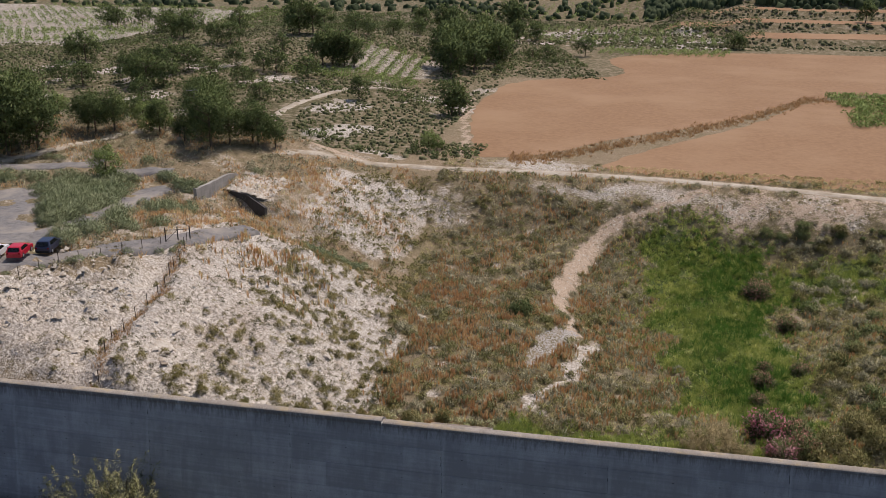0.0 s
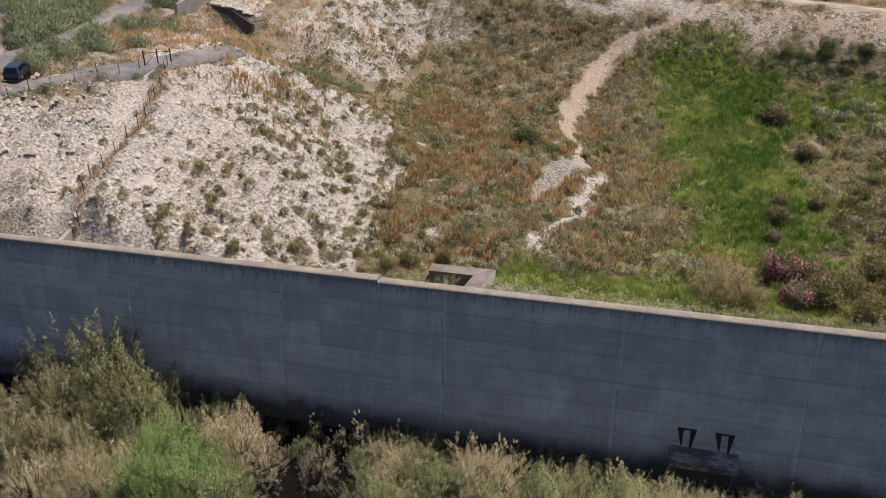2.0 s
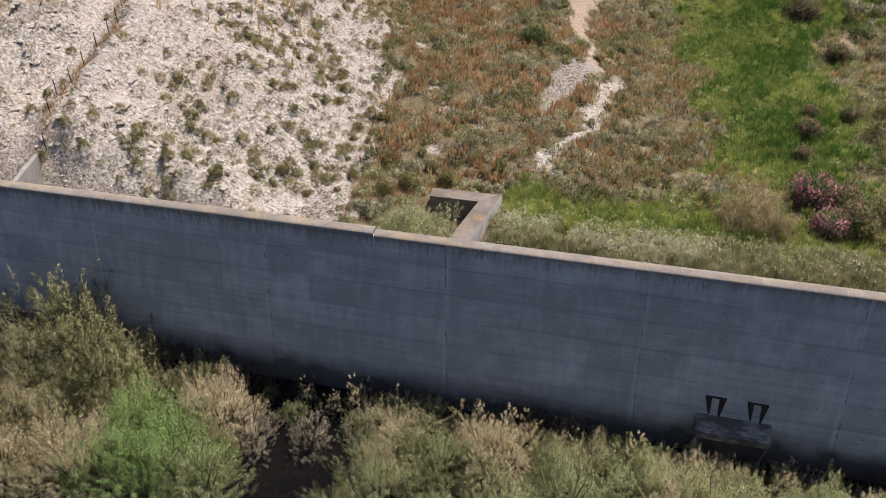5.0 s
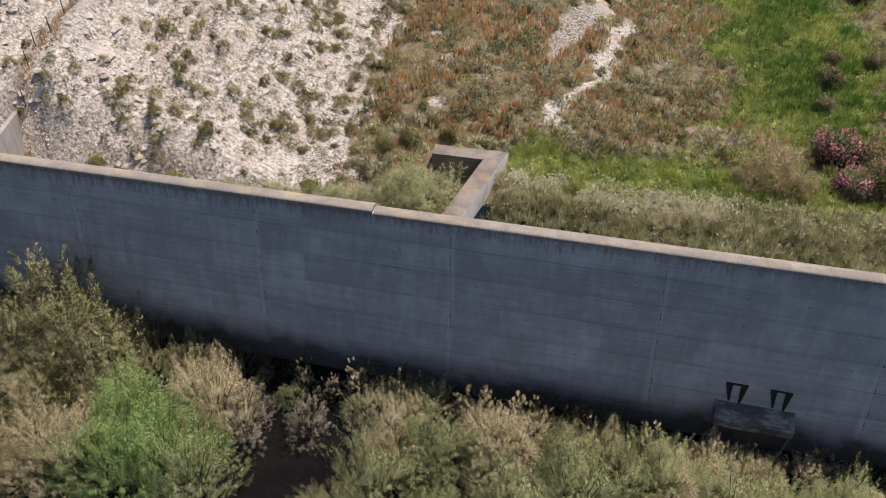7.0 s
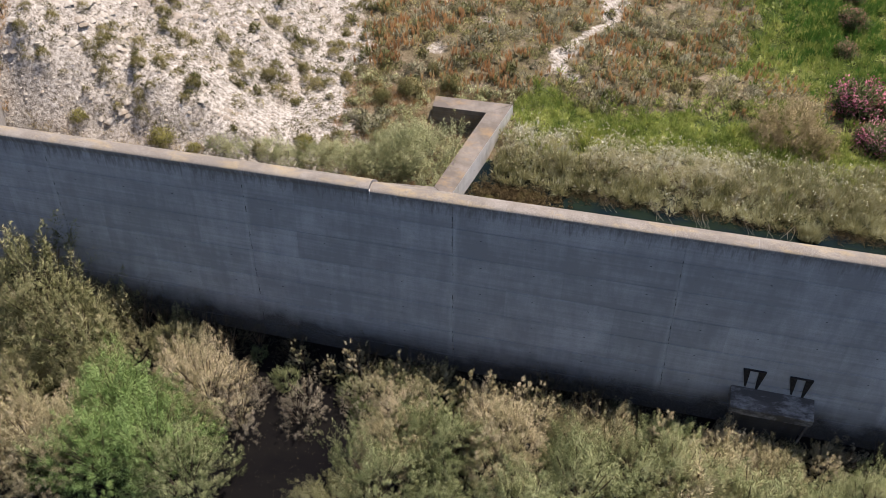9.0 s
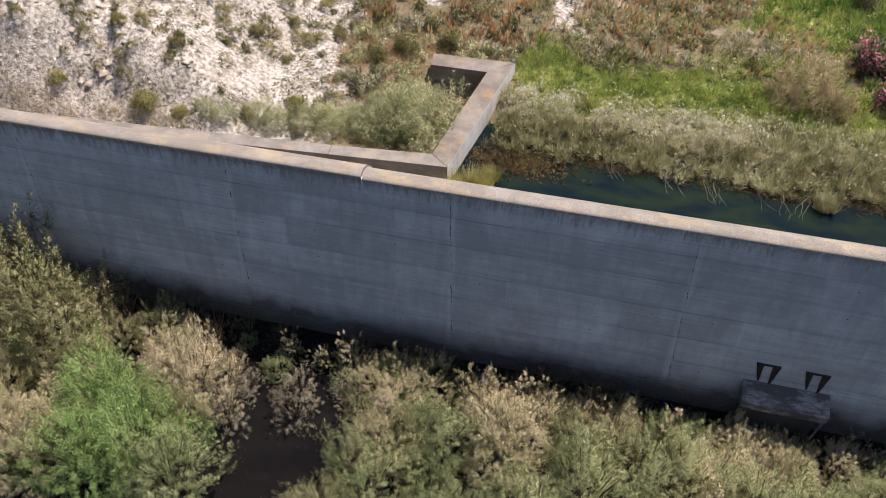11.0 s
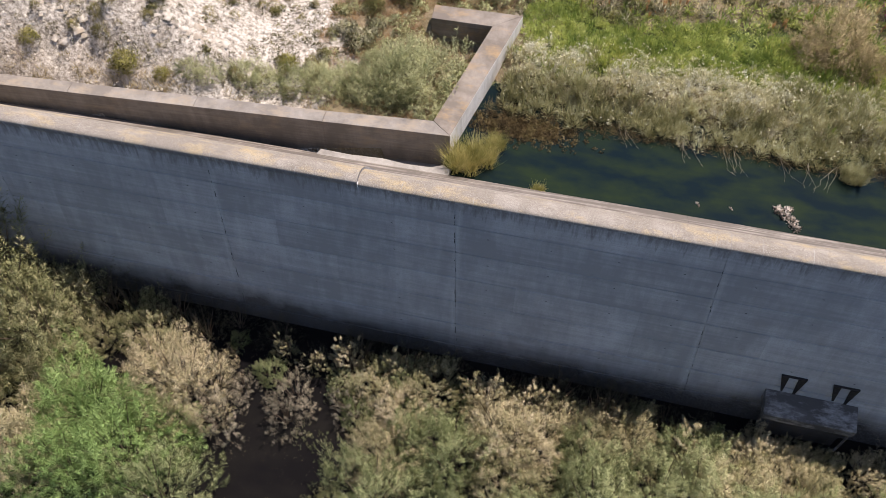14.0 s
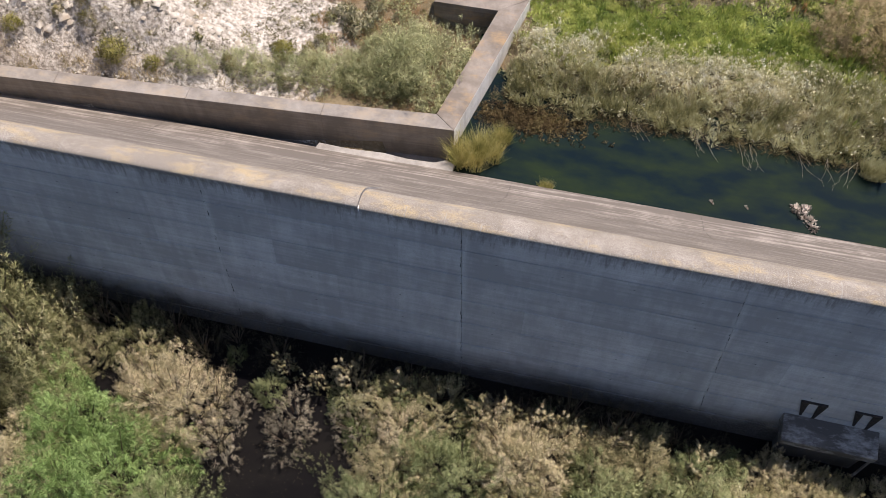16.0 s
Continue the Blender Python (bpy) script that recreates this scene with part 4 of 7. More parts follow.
def bush_mesh(name, seed, rx, rz, clumps, per, length, width, mat, up=0.4, lumpy=0.35):
    """A rounded shrub of clumps on a dome, its foot at the origin."""
    rng = np.random.default_rng(seed)
    d = unit(clumps, rng)
    d[:, 2] = np.abs(d[:, 2]) * 1.0
    k = rng.uniform(0.45, 0.88, clumps)[:, None]
    centre = d * k * np.array([rx, rx, rz]) + np.array([0, 0, rz * 0.12])
    size = rng.uniform(1 - lumpy, 1 + lumpy, clumps) * rx * 0.30
    c, a, b = leaves(rng, centre, size, per, length, width, up)
    way = np.repeat(d, per, 0) * 0.6 + (c - np.repeat(centre, per, 0)) / np.repeat(size, per)[:, None] * 0.7 + np.array([0, 0, 0.3])
    c[:, 2] = np.abs(c[:, 2])
    return tri_mesh(name, c, a, b, 0, mat, way)


def plume_mesh(name, seed, rx, rz, plumes, per, mat, fine=0.092):
    """Tamarisk: many feathery plumes rising from spreading stems, on an uneven lobed dome."""
    rng = np.random.default_rng(seed)
    d = unit(plumes, rng)
    d[:, 2] = np.abs(d[:, 2])
    a = np.arctan2(d[:, 1], d[:, 0])
    lobe = 1 + 0.16 * np.sin(3 * a + seed) + 0.13 * np.sin(5 * a - 2.1 * seed + 3 * d[:, 2]) + 0.12 * np.sin(7 * d[:, 2] + 2 * a)
    k = rng.uniform(0.68, 1.06, plumes) * lobe
    root = d * k[:, None] * np.array([rx, rx, rz])
    lean = d * np.array([0.75, 0.75, 0.5]) + np.array([0, 0, 0.75]) + unit(plumes, rng) * 0.3
    lean /= np.linalg.norm(lean, axis=1, keepdims=True)
    size = rng.uniform(0.5, 1.7, plumes) * rx * 0.18
    n = plumes * per
    t = rng.uniform(0, 1, n)
    ax, rt, sz = np.repeat(lean, per, 0), np.repeat(root, per, 0), np.repeat(size, per)
    out = unit(n, rng)
    girth = (0.40 * np.sin(np.pi * np.clip(t * 0.85 + 0.12, 0, 1)))[:, None] * sz[:, None]
    c = rt + ax * ((t - 0.5) * sz * 1.9)[:, None] + out * girth * rng.uniform(0.2, 1, (n, 1))
    way = ax * 0.7 + out * 0.95 + np.array([0, 0, 0.1])
    way /= np.linalg.norm(way, axis=1, keepdims=True)
    side = np.cross(way, unit(n, rng))
    side /= np.linalg.norm(side, axis=1, keepdims=True) + 1e-9
    s = rng.uniform(0.6, 1.5, (n, 1)) * fine
    soft = np.repeat(d, per, 0) * 0.7 + out * 0.42 + np.array([0, 0, 0.5])
    return tri_mesh(name, c, side * 0.085 * s, way * s, 0, mat, soft)


def stems_bm(seed, rx, rz, count, r=0.05):
    rng = random.Random(seed)
    bm = bmesh.new()
    for _ in range(count):
        a, k = rng.uniform(0, 6.28), rng.uniform(0.3, 0.75)
        mid = (math.cos(a) * rx * k * 0.5, math.sin(a) * rx * k * 0.5, rz * 0.4)
        rod_bm((math.cos(a) * 0.1, math.sin(a) * 0.1, -0.6), mid, r, 5, bm, r * 0.7)
        rod_bm(mid, (math.cos(a) * rx * k, math.sin(a) * rx * k, rz * 0.85), r * 0.7, 5, bm, r * 0.3)
    return bm


def tufts(name, P, height, width, blades, mat, spread=0.25, lean=0.35, seed=1):
    """Grass: blades in tufts at points P, joined into one mesh."""
    rng = np.random.default_rng(seed)
    n = len(P) * blades
    h = np.repeat(np.broadcast_to(height, len(P)), blades) * rng.uniform(0.55, 1.2, n)
    a = rng.uniform(0, 2 * np.pi, n)
    base = np.repeat(P, blades, 0) + np.stack([np.cos(a), np.sin(a), np.zeros(n)], -1) * (rng.uniform(0, spread, n))[:, None]
    w = rng.uniform(0.6, 1.3, n) * width
    b2 = rng.uniform(0, 2 * np.pi, n)
    side = np.stack([np.cos(b2), np.sin(b2), np.zeros(n)], -1) * w[:, None] * 0.5
    a2, k = a + rng.normal(0, 0.7, n), lean * h * rng.uniform(0.2, 1.6, n)
    tip = np.stack([np.cos(a2) * k, np.sin(a2) * k, h], -1)
    return tri_mesh(name, base, side, tip, 0, mat)


def mounds(name, P, radius, height, per, leaf, mat, seed=1):
    """Low clumps of scrub at points P, joined into one mesh."""
    rng = np.random.default_rng(seed)
    n = len(P) * per
    d = unit(n, rng)
    d[:, 2] = np.abs(d[:, 2])
    R, H = np.repeat(np.broadcast_to(radius, len(P)), per), np.repeat(np.broadcast_to(height, len(P)), per)
    c = np.repeat(P, per, 0) + d * np.stack([R, R, H], -1) * rng.uniform(0.5, 1.0, (n, 1))
    way = d + unit(n, rng) * 0.7 + np.array([0, 0, 0.3])
    way /= np.linalg.norm(way, axis=1, keepdims=True)
    side = np.cross(way, unit(n, rng))
    side /= np.linalg.norm(side, axis=1, keepdims=True) + 1e-9
    s = (R * leaf)[:, None] * rng.uniform(0.6, 1.3, (n, 1))
    return tri_mesh(name, c, side * s * 0.4, way * s, 0, mat, d * 0.8 + unit(n, rng) * 0.3 + np.array([0, 0, 0.35]))


def lumps(name, P, radius, height, mat, seed=1):
    """Far shrubs: uneven faceted domes at points P, joined into one mesh."""
    rng = np.random.default_rng(seed)
    m = len(P)
    R, H = np.broadcast_to(radius, m), np.broadcast_to(height, m)
    a = np.arange(6) * np.pi / 3 + rng.uniform(0, 6.283, (m, 1))
    ring = lambda r, z: np.stack([np.cos(a) * r, np.sin(a) * r, z], -1)
    low = ring(R[:, None] * rng.uniform(0.6, 1.15, (m, 6)), np.full((m, 6), -0.15))
    mid = ring(R[:, None] * rng.uniform(0.45, 1.1, (m, 6)), H[:, None] * rng.uniform(0.35, 0.85, (m, 6)))
    top = np.stack([rng.normal(0, 0.2, m) * R, rng.normal(0, 0.2, m) * R, H * rng.uniform(0.85, 1.2, m)], -1)[:, None]
    v = np.concatenate([low, mid, top], 1) + P[:, None, :]
    k = np.arange(6)
    q = (k + 1) % 6
    f = np.concatenate([np.stack([k, q, q + 6], -1), np.stack([k, q + 6, k + 6], -1), np.stack([k + 6, q + 6, np.full(6, 12)], -1)])
    return mesh_of(name, v, (np.arange(m)[:, None, None] * 13 + f[None]).reshape(-1, 3), mat)


def strew(n, x0, x1, y0, y1, keep, seed):
    """n points over the land in a rectangle, thinned by keep(x, y) from 0 to 1."""
    rng = np.random.default_rng(seed)
    x, y = rng.uniform(x0, x1, n), rng.uniform(y0, y1, n)
    ok = rng.uniform(0, 1, n) < keep(x, y)
    x, y = x[ok], y[ok]
    return np.stack([x, y, land(x, y) - 0.04], -1)


def scatter(kind, meshes, P, smin, smax, label, category, group, seed, stems=None, extra=()):
    rng = np.random.default_rng(seed)
    made = []
    for k, p in enumerate(P):
        s = rng.uniform(smin, smax)
        ob = obj(kind, meshes[k % len(meshes)], None, label, category, group)
        ob.location, ob.rotation_euler = p, (0, 0, rng.uniform(0, 6.28))
        ob.scale = (s * rng.uniform(0.88, 1.12), s * rng.uniform(0.88, 1.12), s * rng.uniform(0.85, 1.15))
        made.append(ob)
    return made


# ---- reservoir: tamarisk thicket before the dam ----
def tamarisk(kind, label, group, leaf_me, stem_me, spots, z0=-1.1):
    for x, y, s in spots:
        t = obj(kind, None, None, label, "bush", group)
        s *= 1.12 + 0.2 * math.sin(5 * x + 2 * y)
        x, y = x + 0.5 * math.sin(7 * x + 3 * y), y + 0.35 * math.sin(4 * x - 5 * y)
        if x > -33:
            s *= 1 - 0.22 * float(ramp(y, 52.2, 54.6))
        y -= 0.5 * max(0.0, min(1.0, y - 54.2))
        t.location, t.scale = (x, y, z0), (s, s * 0.94, s * 0.98)
        t.rotation_euler = (0, 0, (x * 1.7 + y * 2.3) % 6.28)
        obj("foliage", leaf_me, t)
        tagged(obj("branching_stem", stem_me, t), kind="stuff")


def stem_mesh(seed, rx, rz, count):
    bm = stems_bm(seed, rx, rz, count)
    me = bpy.data.meshes.new("stems")
    bm.to_mesh(me)
    bm.free()
    me.materials.append(BARK)
    return me


STEM = stem_mesh(3, 2.0, 3.2, 14)
STEM_THIN = stem_mesh(4, 1.0, 3.2, 7)
TAN = [plume_mesh("foliage", 20 + k, 2.2, 3.5, 430, 96, LEAF_TAN) for k in range(2)]
SAGE = [plume_mesh("foliage", 30 + k, 2.2, 3.5, 430, 96, LEAF_SAGE) for k in range(2)]
OLIV = [plume_mesh("foliage", 36 + k, 2.2, 3.5, 430, 96, LEAF_TAMARISK) for k in range(2)]
FRESH = plume_mesh("foliage", 42, 2.4, 3.6, 640, 82, LEAF_FRESH)
# bushes at the dam's foot, shade painted into their leaf colour
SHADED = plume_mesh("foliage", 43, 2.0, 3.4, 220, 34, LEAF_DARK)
SLENDER = plume_mesh("foliage", 48, 1.0, 3.4, 110, 84, LEAF_TAN)
DEAD = plume_mesh("foliage", 44, 1.9, 2.6, 110, 40, TWIG, 0.15)
tamarisk("tamarisk_bush", "bright green feathery tamarisk bush at the water", "reservoir tamarisks", FRESH, STEM, [(-31.2, 48.8, 1.4), (-28.9, 47.2, 1.2), (-30.6, 46, 1)])
tamarisk("tamarisk_bush", "tall olive and tan tamarisk bush against the dam", "reservoir tamarisks", OLIV[0], STEM, [(-38.9, 54, 1.65), (-36, 52.8, 1.3), (-41.5, 52, 1.3), (-37.5, 49.5, 1.1)])
tamarisk("tamarisk_bush", "tan faded tamarisk bush in dry flower", "reservoir tamarisks", TAN[0], STEM, [(-28.6, 52, 1.05), (-26.6, 51.2, 0.95), (-34.2, 45.2, 0.95), (-8.6, 52.6, 1.05), (3.4, 53.9, 0.9), (1, 48, 1.15), (12.5, 53, 1), (-10.4, 52, 0.8), (-15.9, 52.6, 0.7), (-3.4, 53.2, 0.7), (5.4, 52.4, 0.8), (2.5, 52.7, 0.85), (4.6, 53, 0.7), (2.4, 54.2, 0.7), (5, 54.4, 0.6), (7.4, 54.5, 0.65), (-27.4, 49.6, 0.7), (-37, 47.2, 1), (-40.4, 48.6, 1)])
tamarisk("tamarisk_bush", "sage-green feathery tamarisk bush in the thicket", "reservoir tamarisks", SAGE[0], STEM, [(5.4, 47.6, 1), (-15.2, 47.6, 1.05), (10.6, 51.8, 1), (-0.2, 51.6, 0.9), (6.9, 51.2, 1.1), (-4.6, 49.6, 1.1), (-14.6, 51.2, 1), (-12, 50.6, 1.05), (-6, 52.2, 0.95), (-11.8, 47.6, 1), (-1.2, 53.5, 0.85), (-26.4, 45.4, 1.1), (-2, 50.8, 1.05), (4.2, 50.2, 1.1), (9.6, 53.2, 0.9), (-7.2, 47.2, 1.1), (8, 47.5, 1.15)])
tamarisk("tamarisk_bush", "olive and tan tamarisk bush with dry tips", "reservoir tamarisks", TAN[1], STEM, [(-11, 53.4, 0.75), (-5.8, 53.6, 0.7), (-15.9, 50, 0.75), (-38.5, 45, 1.2), (13.8, 49, 1.2), (-33.6, 47.4, 0.9), (-35.6, 44.6, 1)])
tamarisk("tamarisk_bush", "dark olive tamarisk bush in the thicket", "reservoir tamarisks", OLIV[1], STEM, [(-9.2, 50.2, 0.95), (1.2, 51.8, 0.95), (-33.4, 50.6, 0.9), (-16.9, 45.4, 0.9), (-42.5, 46.5, 1.3), (-1, 46.6, 1.1), (11, 50, 1.1), (6.2, 53.8, 0.6), (-32, 53.5, 0.7), (-13.6, 54.2, 0.8), (-17.6, 54.2, 0.65), (-7.2, 54.6, 0.75), (-3.2, 54.8, 0.8), (0.6, 54.6, 0.8), (-30.5, 54.8, 0.8), (10.8, 46.6, 1.1), (-34.5, 54.6, 0.9), (-44.5, 50, 1.2)])
tamarisk("tamarisk_bush", "small sage tamarisk seedling in the dam's shade", "reservoir tamarisks", SAGE[1], STEM, [(-16, 55.1, 0.85), (-19.2, 53.4, 0.55), (-22.8, 53.2, 0.55), (-9, 55.4, 0.4), (-12.6, 54.8, 0.45), (-25, 55.3, 0.4), (-5, 55.6, 0.4), (-17.2, 52.2, 0.45)])
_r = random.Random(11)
tamarisk("tamarisk_bush", "tamarisk bush in the dam's shade, its foliage coloured dark for it", "reservoir tamarisks", SHADED, STEM, [(x + _r.uniform(-0.5, 0.5), _r.uniform(55.2, 56.3), _r.uniform(0.5, 0.95)) for x in np.arange(-46, 20, 1.4) if not 1 < x < 9])
tamarisk("tamarisk_bush", "slender tan tamarisk reaching out of the dam's shade", "reservoir tamarisks", SLENDER, STEM_THIN, [(-22.2, 55.0, 1.0), (-19.0, 54.9, 0.95), (-15.8, 55.0, 1.05), (-12.3, 54.1, 0.95), (-9.0, 54.5, 1.0), (-7.4, 54.1, 0.9), (-1.6, 54.4, 1.0), (-20.6, 54.5, 0.8), (-4.6, 54.7, 0.95), (-10.6, 55.0, 0.9)])
tamarisk("dead_bush", "grey leafless bush with tangled twigs at the water", "dead bushes", DEAD, STEM, [(-20.8, 52.4, 0.6), (-23.6, 52.2, 0.55), (-25.4, 52.0, 0.6), (-18.6, 52.4, 0.7), (9.5, 55.0, 0.8), (12.0, 54.4, 0.8), (-24.9, 50.6, 0.7), (-21.6, 51.2, 0.6)], -1.1)
FLOAT = plume_mesh("foliage", 47, 2.0, 0.7, 46, 60, LEAF_SAGE)
for _x, _y, _s2 in ((-20.2, 50.6, 0.42), (-19.1, 50.1, 0.5), (-18.4, 49.6, 0.36)):
    fb = obj("fallen_branch", FLOAT, None, "pale green fallen tamarisk branch in dark water", "branch", "fallen branches")
    fb.location, fb.scale, fb.rotation_euler = (_x, _y, -0.9), (_s2, _s2 * 0.7, _s2), (0, 0, _x * 3)

_sp = np.random.default_rng(3)
_g = np.stack([_sp.uniform(-27, -15, 900), _sp.uniform(44, 51, 900), np.full(900, -0.84)], -1)
obj("floating_specks", mounds("floating_specks", _g, 0.03, 0.008, 2, 0.9, STRAW, 48), None, "pale specks of leaf litter on dark water", "litter", kind="stuff")

# ---- intake on the dam's face ----
intake = obj("intake_box", None, None, "stained concrete intake box against the dam's face", "intake")
# front below the cap is in shadow; the dark concrete paints that in
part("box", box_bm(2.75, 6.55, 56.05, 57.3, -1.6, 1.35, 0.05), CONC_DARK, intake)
bm = box_bm(2.4, 6.9, 55.78, 57.35, 1.3, 1.9, 0.05)
for _vv in bm.verts:
    _vv.co.z += 0.17 * (_vv.co.y - 55.78) if _vv.co.z > 1.6 else 0.0
part("cap", bm, CONC_STAINED, intake, "lime-stained concrete cap")
part("strut", rod_bm((6.75, 55.86, 1.45), (6.35, 55.35, 0.1), 0.07, 6), CONC_STAINED, intake)
for _x in (2.76, 5.24):
    br = obj("gate_bracket", None, None, "black iron V-shaped gate bracket on the dam's face", "bracket", "gate brackets")
    part("top_bar", box_bm(_x, _x + 1.24, face_y(3.5) - 0.22, face_y(3.5) - 0.02, 3.48, 3.55, 0.012), METAL_DARK, br)
    for _t0, _t1, _b0, _b1, _zb in ((0.0, 0.38, 0.32, 0.42, 2.2), (0.84, 1.24, 0.92, 1.01, 1.95)):
        bm = bmesh.new()
        q = [bm.verts.new(c) for c in ((_x + _t0, face_y(3.5) - 0.2, 3.5), (_x + _t1, face_y(3.5) - 0.2, 3.5), (_x + _b1, face_y(_zb) - 0.14, _zb), (_x + _b0, face_y(_zb) - 0.14, _zb))]
        w = [bm.verts.new(v.co + Vector((0, 0.10, 0))) for v in q]
        bm.faces.new(q)
        bm.faces.new(w[::-1])
        for k in range(4):
            bm.faces.new((q[k], w[k], w[(k + 1) % 4], q[(k + 1) % 4]))
        bmesh.ops.recalc_face_normals(bm, faces=bm.faces)
        part("web", bm, METAL_DARK, br)

# ---- white slope: esparto tufts, rocks, rubble ----
def esparto_mesh(name, seed, r, h, blades, mat, wide=0.035, low=0.05):
    rng = np.random.default_rng(seed)
    a, e = rng.uniform(0, 6.283, blades), np.arccos(rng.uniform(low, 1, blades))
    d = np.stack([np.cos(a) * np.sin(e), np.sin(a) * np.sin(e), np.cos(e)], -1)
    c = d * rng.uniform(0.15, 0.6, (blades, 1)) * np.array([r, r, h])
    side = np.cross(d, unit(blades, rng))
    side /= np.linalg.norm(side, axis=1, keepdims=True)
    tip = d * np.array([r, r, h]) * rng.uniform(0.35, 0.6, (blades, 1)) + np.array([0, 0, -0.06])
    return tri_mesh(name, c, side * wide, tip, 0, mat)


def dome_mesh(name, seed, r, h, blades, mat, wide=0.016, shag=0.36):
    """A rounded tussock: fine blades that arch over from a dense dome."""
    rng = np.random.default_rng(seed)
    a, e = rng.uniform(0, 6.283, blades), np.arccos(rng.uniform(0.0, 1, blades))
    d = np.stack([np.cos(a) * np.sin(e), np.sin(a) * np.sin(e), np.cos(e)], -1)
    lump = 1 + 0.18 * np.sin(3 * a + seed) * np.sin(e) + 0.10 * np.sin(5 * a + 4 * e + 2 * seed)
    c = d * (rng.uniform(0.55, 0.95, blades) * lump)[:, None] * np.array([r, r, h])
    side = np.cross(d, unit(blades, rng))
    side /= np.linalg.norm(side, axis=1, keepdims=True)
    tip = (d * shag + unit(blades, rng) * 0.16 + np.array([0, 0, 0.06])) * np.array([r, r, h])
    return tri_mesh(name, c, side * wide, tip, 0, mat, d * 0.8 + unit(blades, rng) * 0.35 + np.array([0, 0, 0.5]))


TUFT = [dome_mesh("esparto", 50 + k, 0.56, 0.76, 760, ESPARTO, 0.012, 0.24) for k in range(3)] + [bush_mesh("scrub", 60 + k, 0.55, 0.55, 12, 24, 0.2, 0.06, LEAF_SCRUB) for k in range(2)]


def slope_density(x, y):
    left = marl_edge(y) - x
    return ramp(left, -2.5, 0.5) * (1 - 0.93 * ramp(left - 12 * (1 - ramp(y, 79, 84)), 15, 25)) * (0.45 + 0.55 * (ripple(x, y, 5, 8) > -0.25)) * (y < 132) * (1 - 0.5 * ramp(-x, 50, 54))


_s = strew(4200, -66, -28, 75.5, 132, lambda x, y: 0.62 * slope_density(x, y), 5)
scatter("esparto_tuft", TUFT[:3], _s[:280], 0.5, 1.35, "rounded olive-straw esparto tuft on white marl", "grass tuft", "tufts on the slope", 6)
scatter("scrub_bush", TUFT[3:], _s[280:370], 0.6, 1.35, "small olive-green scrub bush on white marl", "bush", "bushes on the slope", 7)


def joined(name, templates, P, smin, smax, seed, label, category, soft=False):
    """Copies of a few templates at points P, joined into one mesh of stuff."""
    rng = np.random.default_rng(seed)
    vs, ns = [], []
    for k, me in enumerate(templates):
        co = np.empty(len(me.vertices) * 3, np.float32)
        me.vertices.foreach_get("co", co)
        co = co.reshape(-1, 3)
        Q = P[k::len(templates)]
        a, s = rng.uniform(0, 6.283, len(Q)), rng.uniform(smin, smax, len(Q))
        R = np.stack([np.stack([np.cos(a), -np.sin(a)], -1), np.stack([np.sin(a), np.cos(a)], -1)], 1)
        xy = np.einsum("nij,mj->nmi", R, co[:, :2]) * s[:, None, None]
        z = co[None, :, 2] * s[:, None]
        shape = np.concatenate([xy, z[..., None]], -1)
        vs.append((shape + Q[:, None, :]).reshape(-1, 3))
        if soft:
            way = np.repeat(shape.reshape(len(Q), -1, 3, 3).mean(2), 3, 1) / s[:, None, None]
            ns.append((way * 1.6 + np.array([0, 0, 0.4])).reshape(-1, 3))
    v = np.concatenate(vs)
    me = mesh_of(name, v, np.arange(len(v), dtype=np.int32).reshape(-1, 3), templates[0].materials[0], soft)
    if soft:
        nrm = np.concatenate(ns)
        me.normals_split_custom_set_from_vertices((nrm / np.linalg.norm(nrm, axis=1, keepdims=True)).tolist())
    return obj(name, me, None, label, category, kind="stuff")


SMALL = [dome_mesh("tussock", 70 + k, 0.26, 0.30, 48, TUSSOCK, 0.02, 0.28) for k in range(3)]
_q = strew(9500, -72, -27, 75.5, 134, lambda x, y: 0.42 * ramp(marl_edge(y) - x, -3, 1) * (0.3 + 0.7 * (ripple(x, y, 3, 2) > 0)) * (np.abs(fence_x(y) - 2.6 - x) > 1.6), 15)
MIDDLING = [dome_mesh("tussock", 76 + k, 0.42, 0.5, 190, ESPARTO, 0.016, 0.26) for k in range(3)]
joined("esparto_tussocks", MIDDLING, _s[370:760], 0.5, 1.25, 18, "olive-straw esparto tussocks dotted over the slope", "tussocks", True)
joined("small_tussocks", SMALL, np.concatenate([_s[760:], _q]), 0.7, 1.7, 17, "small dry tussocks dotted over the marl slope", "tussocks", True)


def rock_mesh(name, seed, flat=0.6):
    bm = bmesh.new()
    bmesh.ops.create_icosphere(bm, subdivisions=2, radius=1.0)
    rng = random.Random(seed)
    planes = [(Vector((rng.gauss(0, 1), rng.gauss(0, 1), rng.gauss(0, 1))).normalized(), rng.uniform(0.40, 0.72)) for _ in range(12)]
    for v in bm.verts:
        for nrm, d in planes:
            k = v.co.dot(nrm) - d
            if k > 0:
                v.co -= nrm * k
        v.co.z *= flat
        v.co += Vector((rng.uniform(-1, 1), rng.uniform(-1, 1), rng.uniform(-1, 1))) * 0.025
    me = bpy.data.meshes.new(name)
    bm.to_mesh(me)
    bm.free()
    me.materials.append(ROCK)
    return me


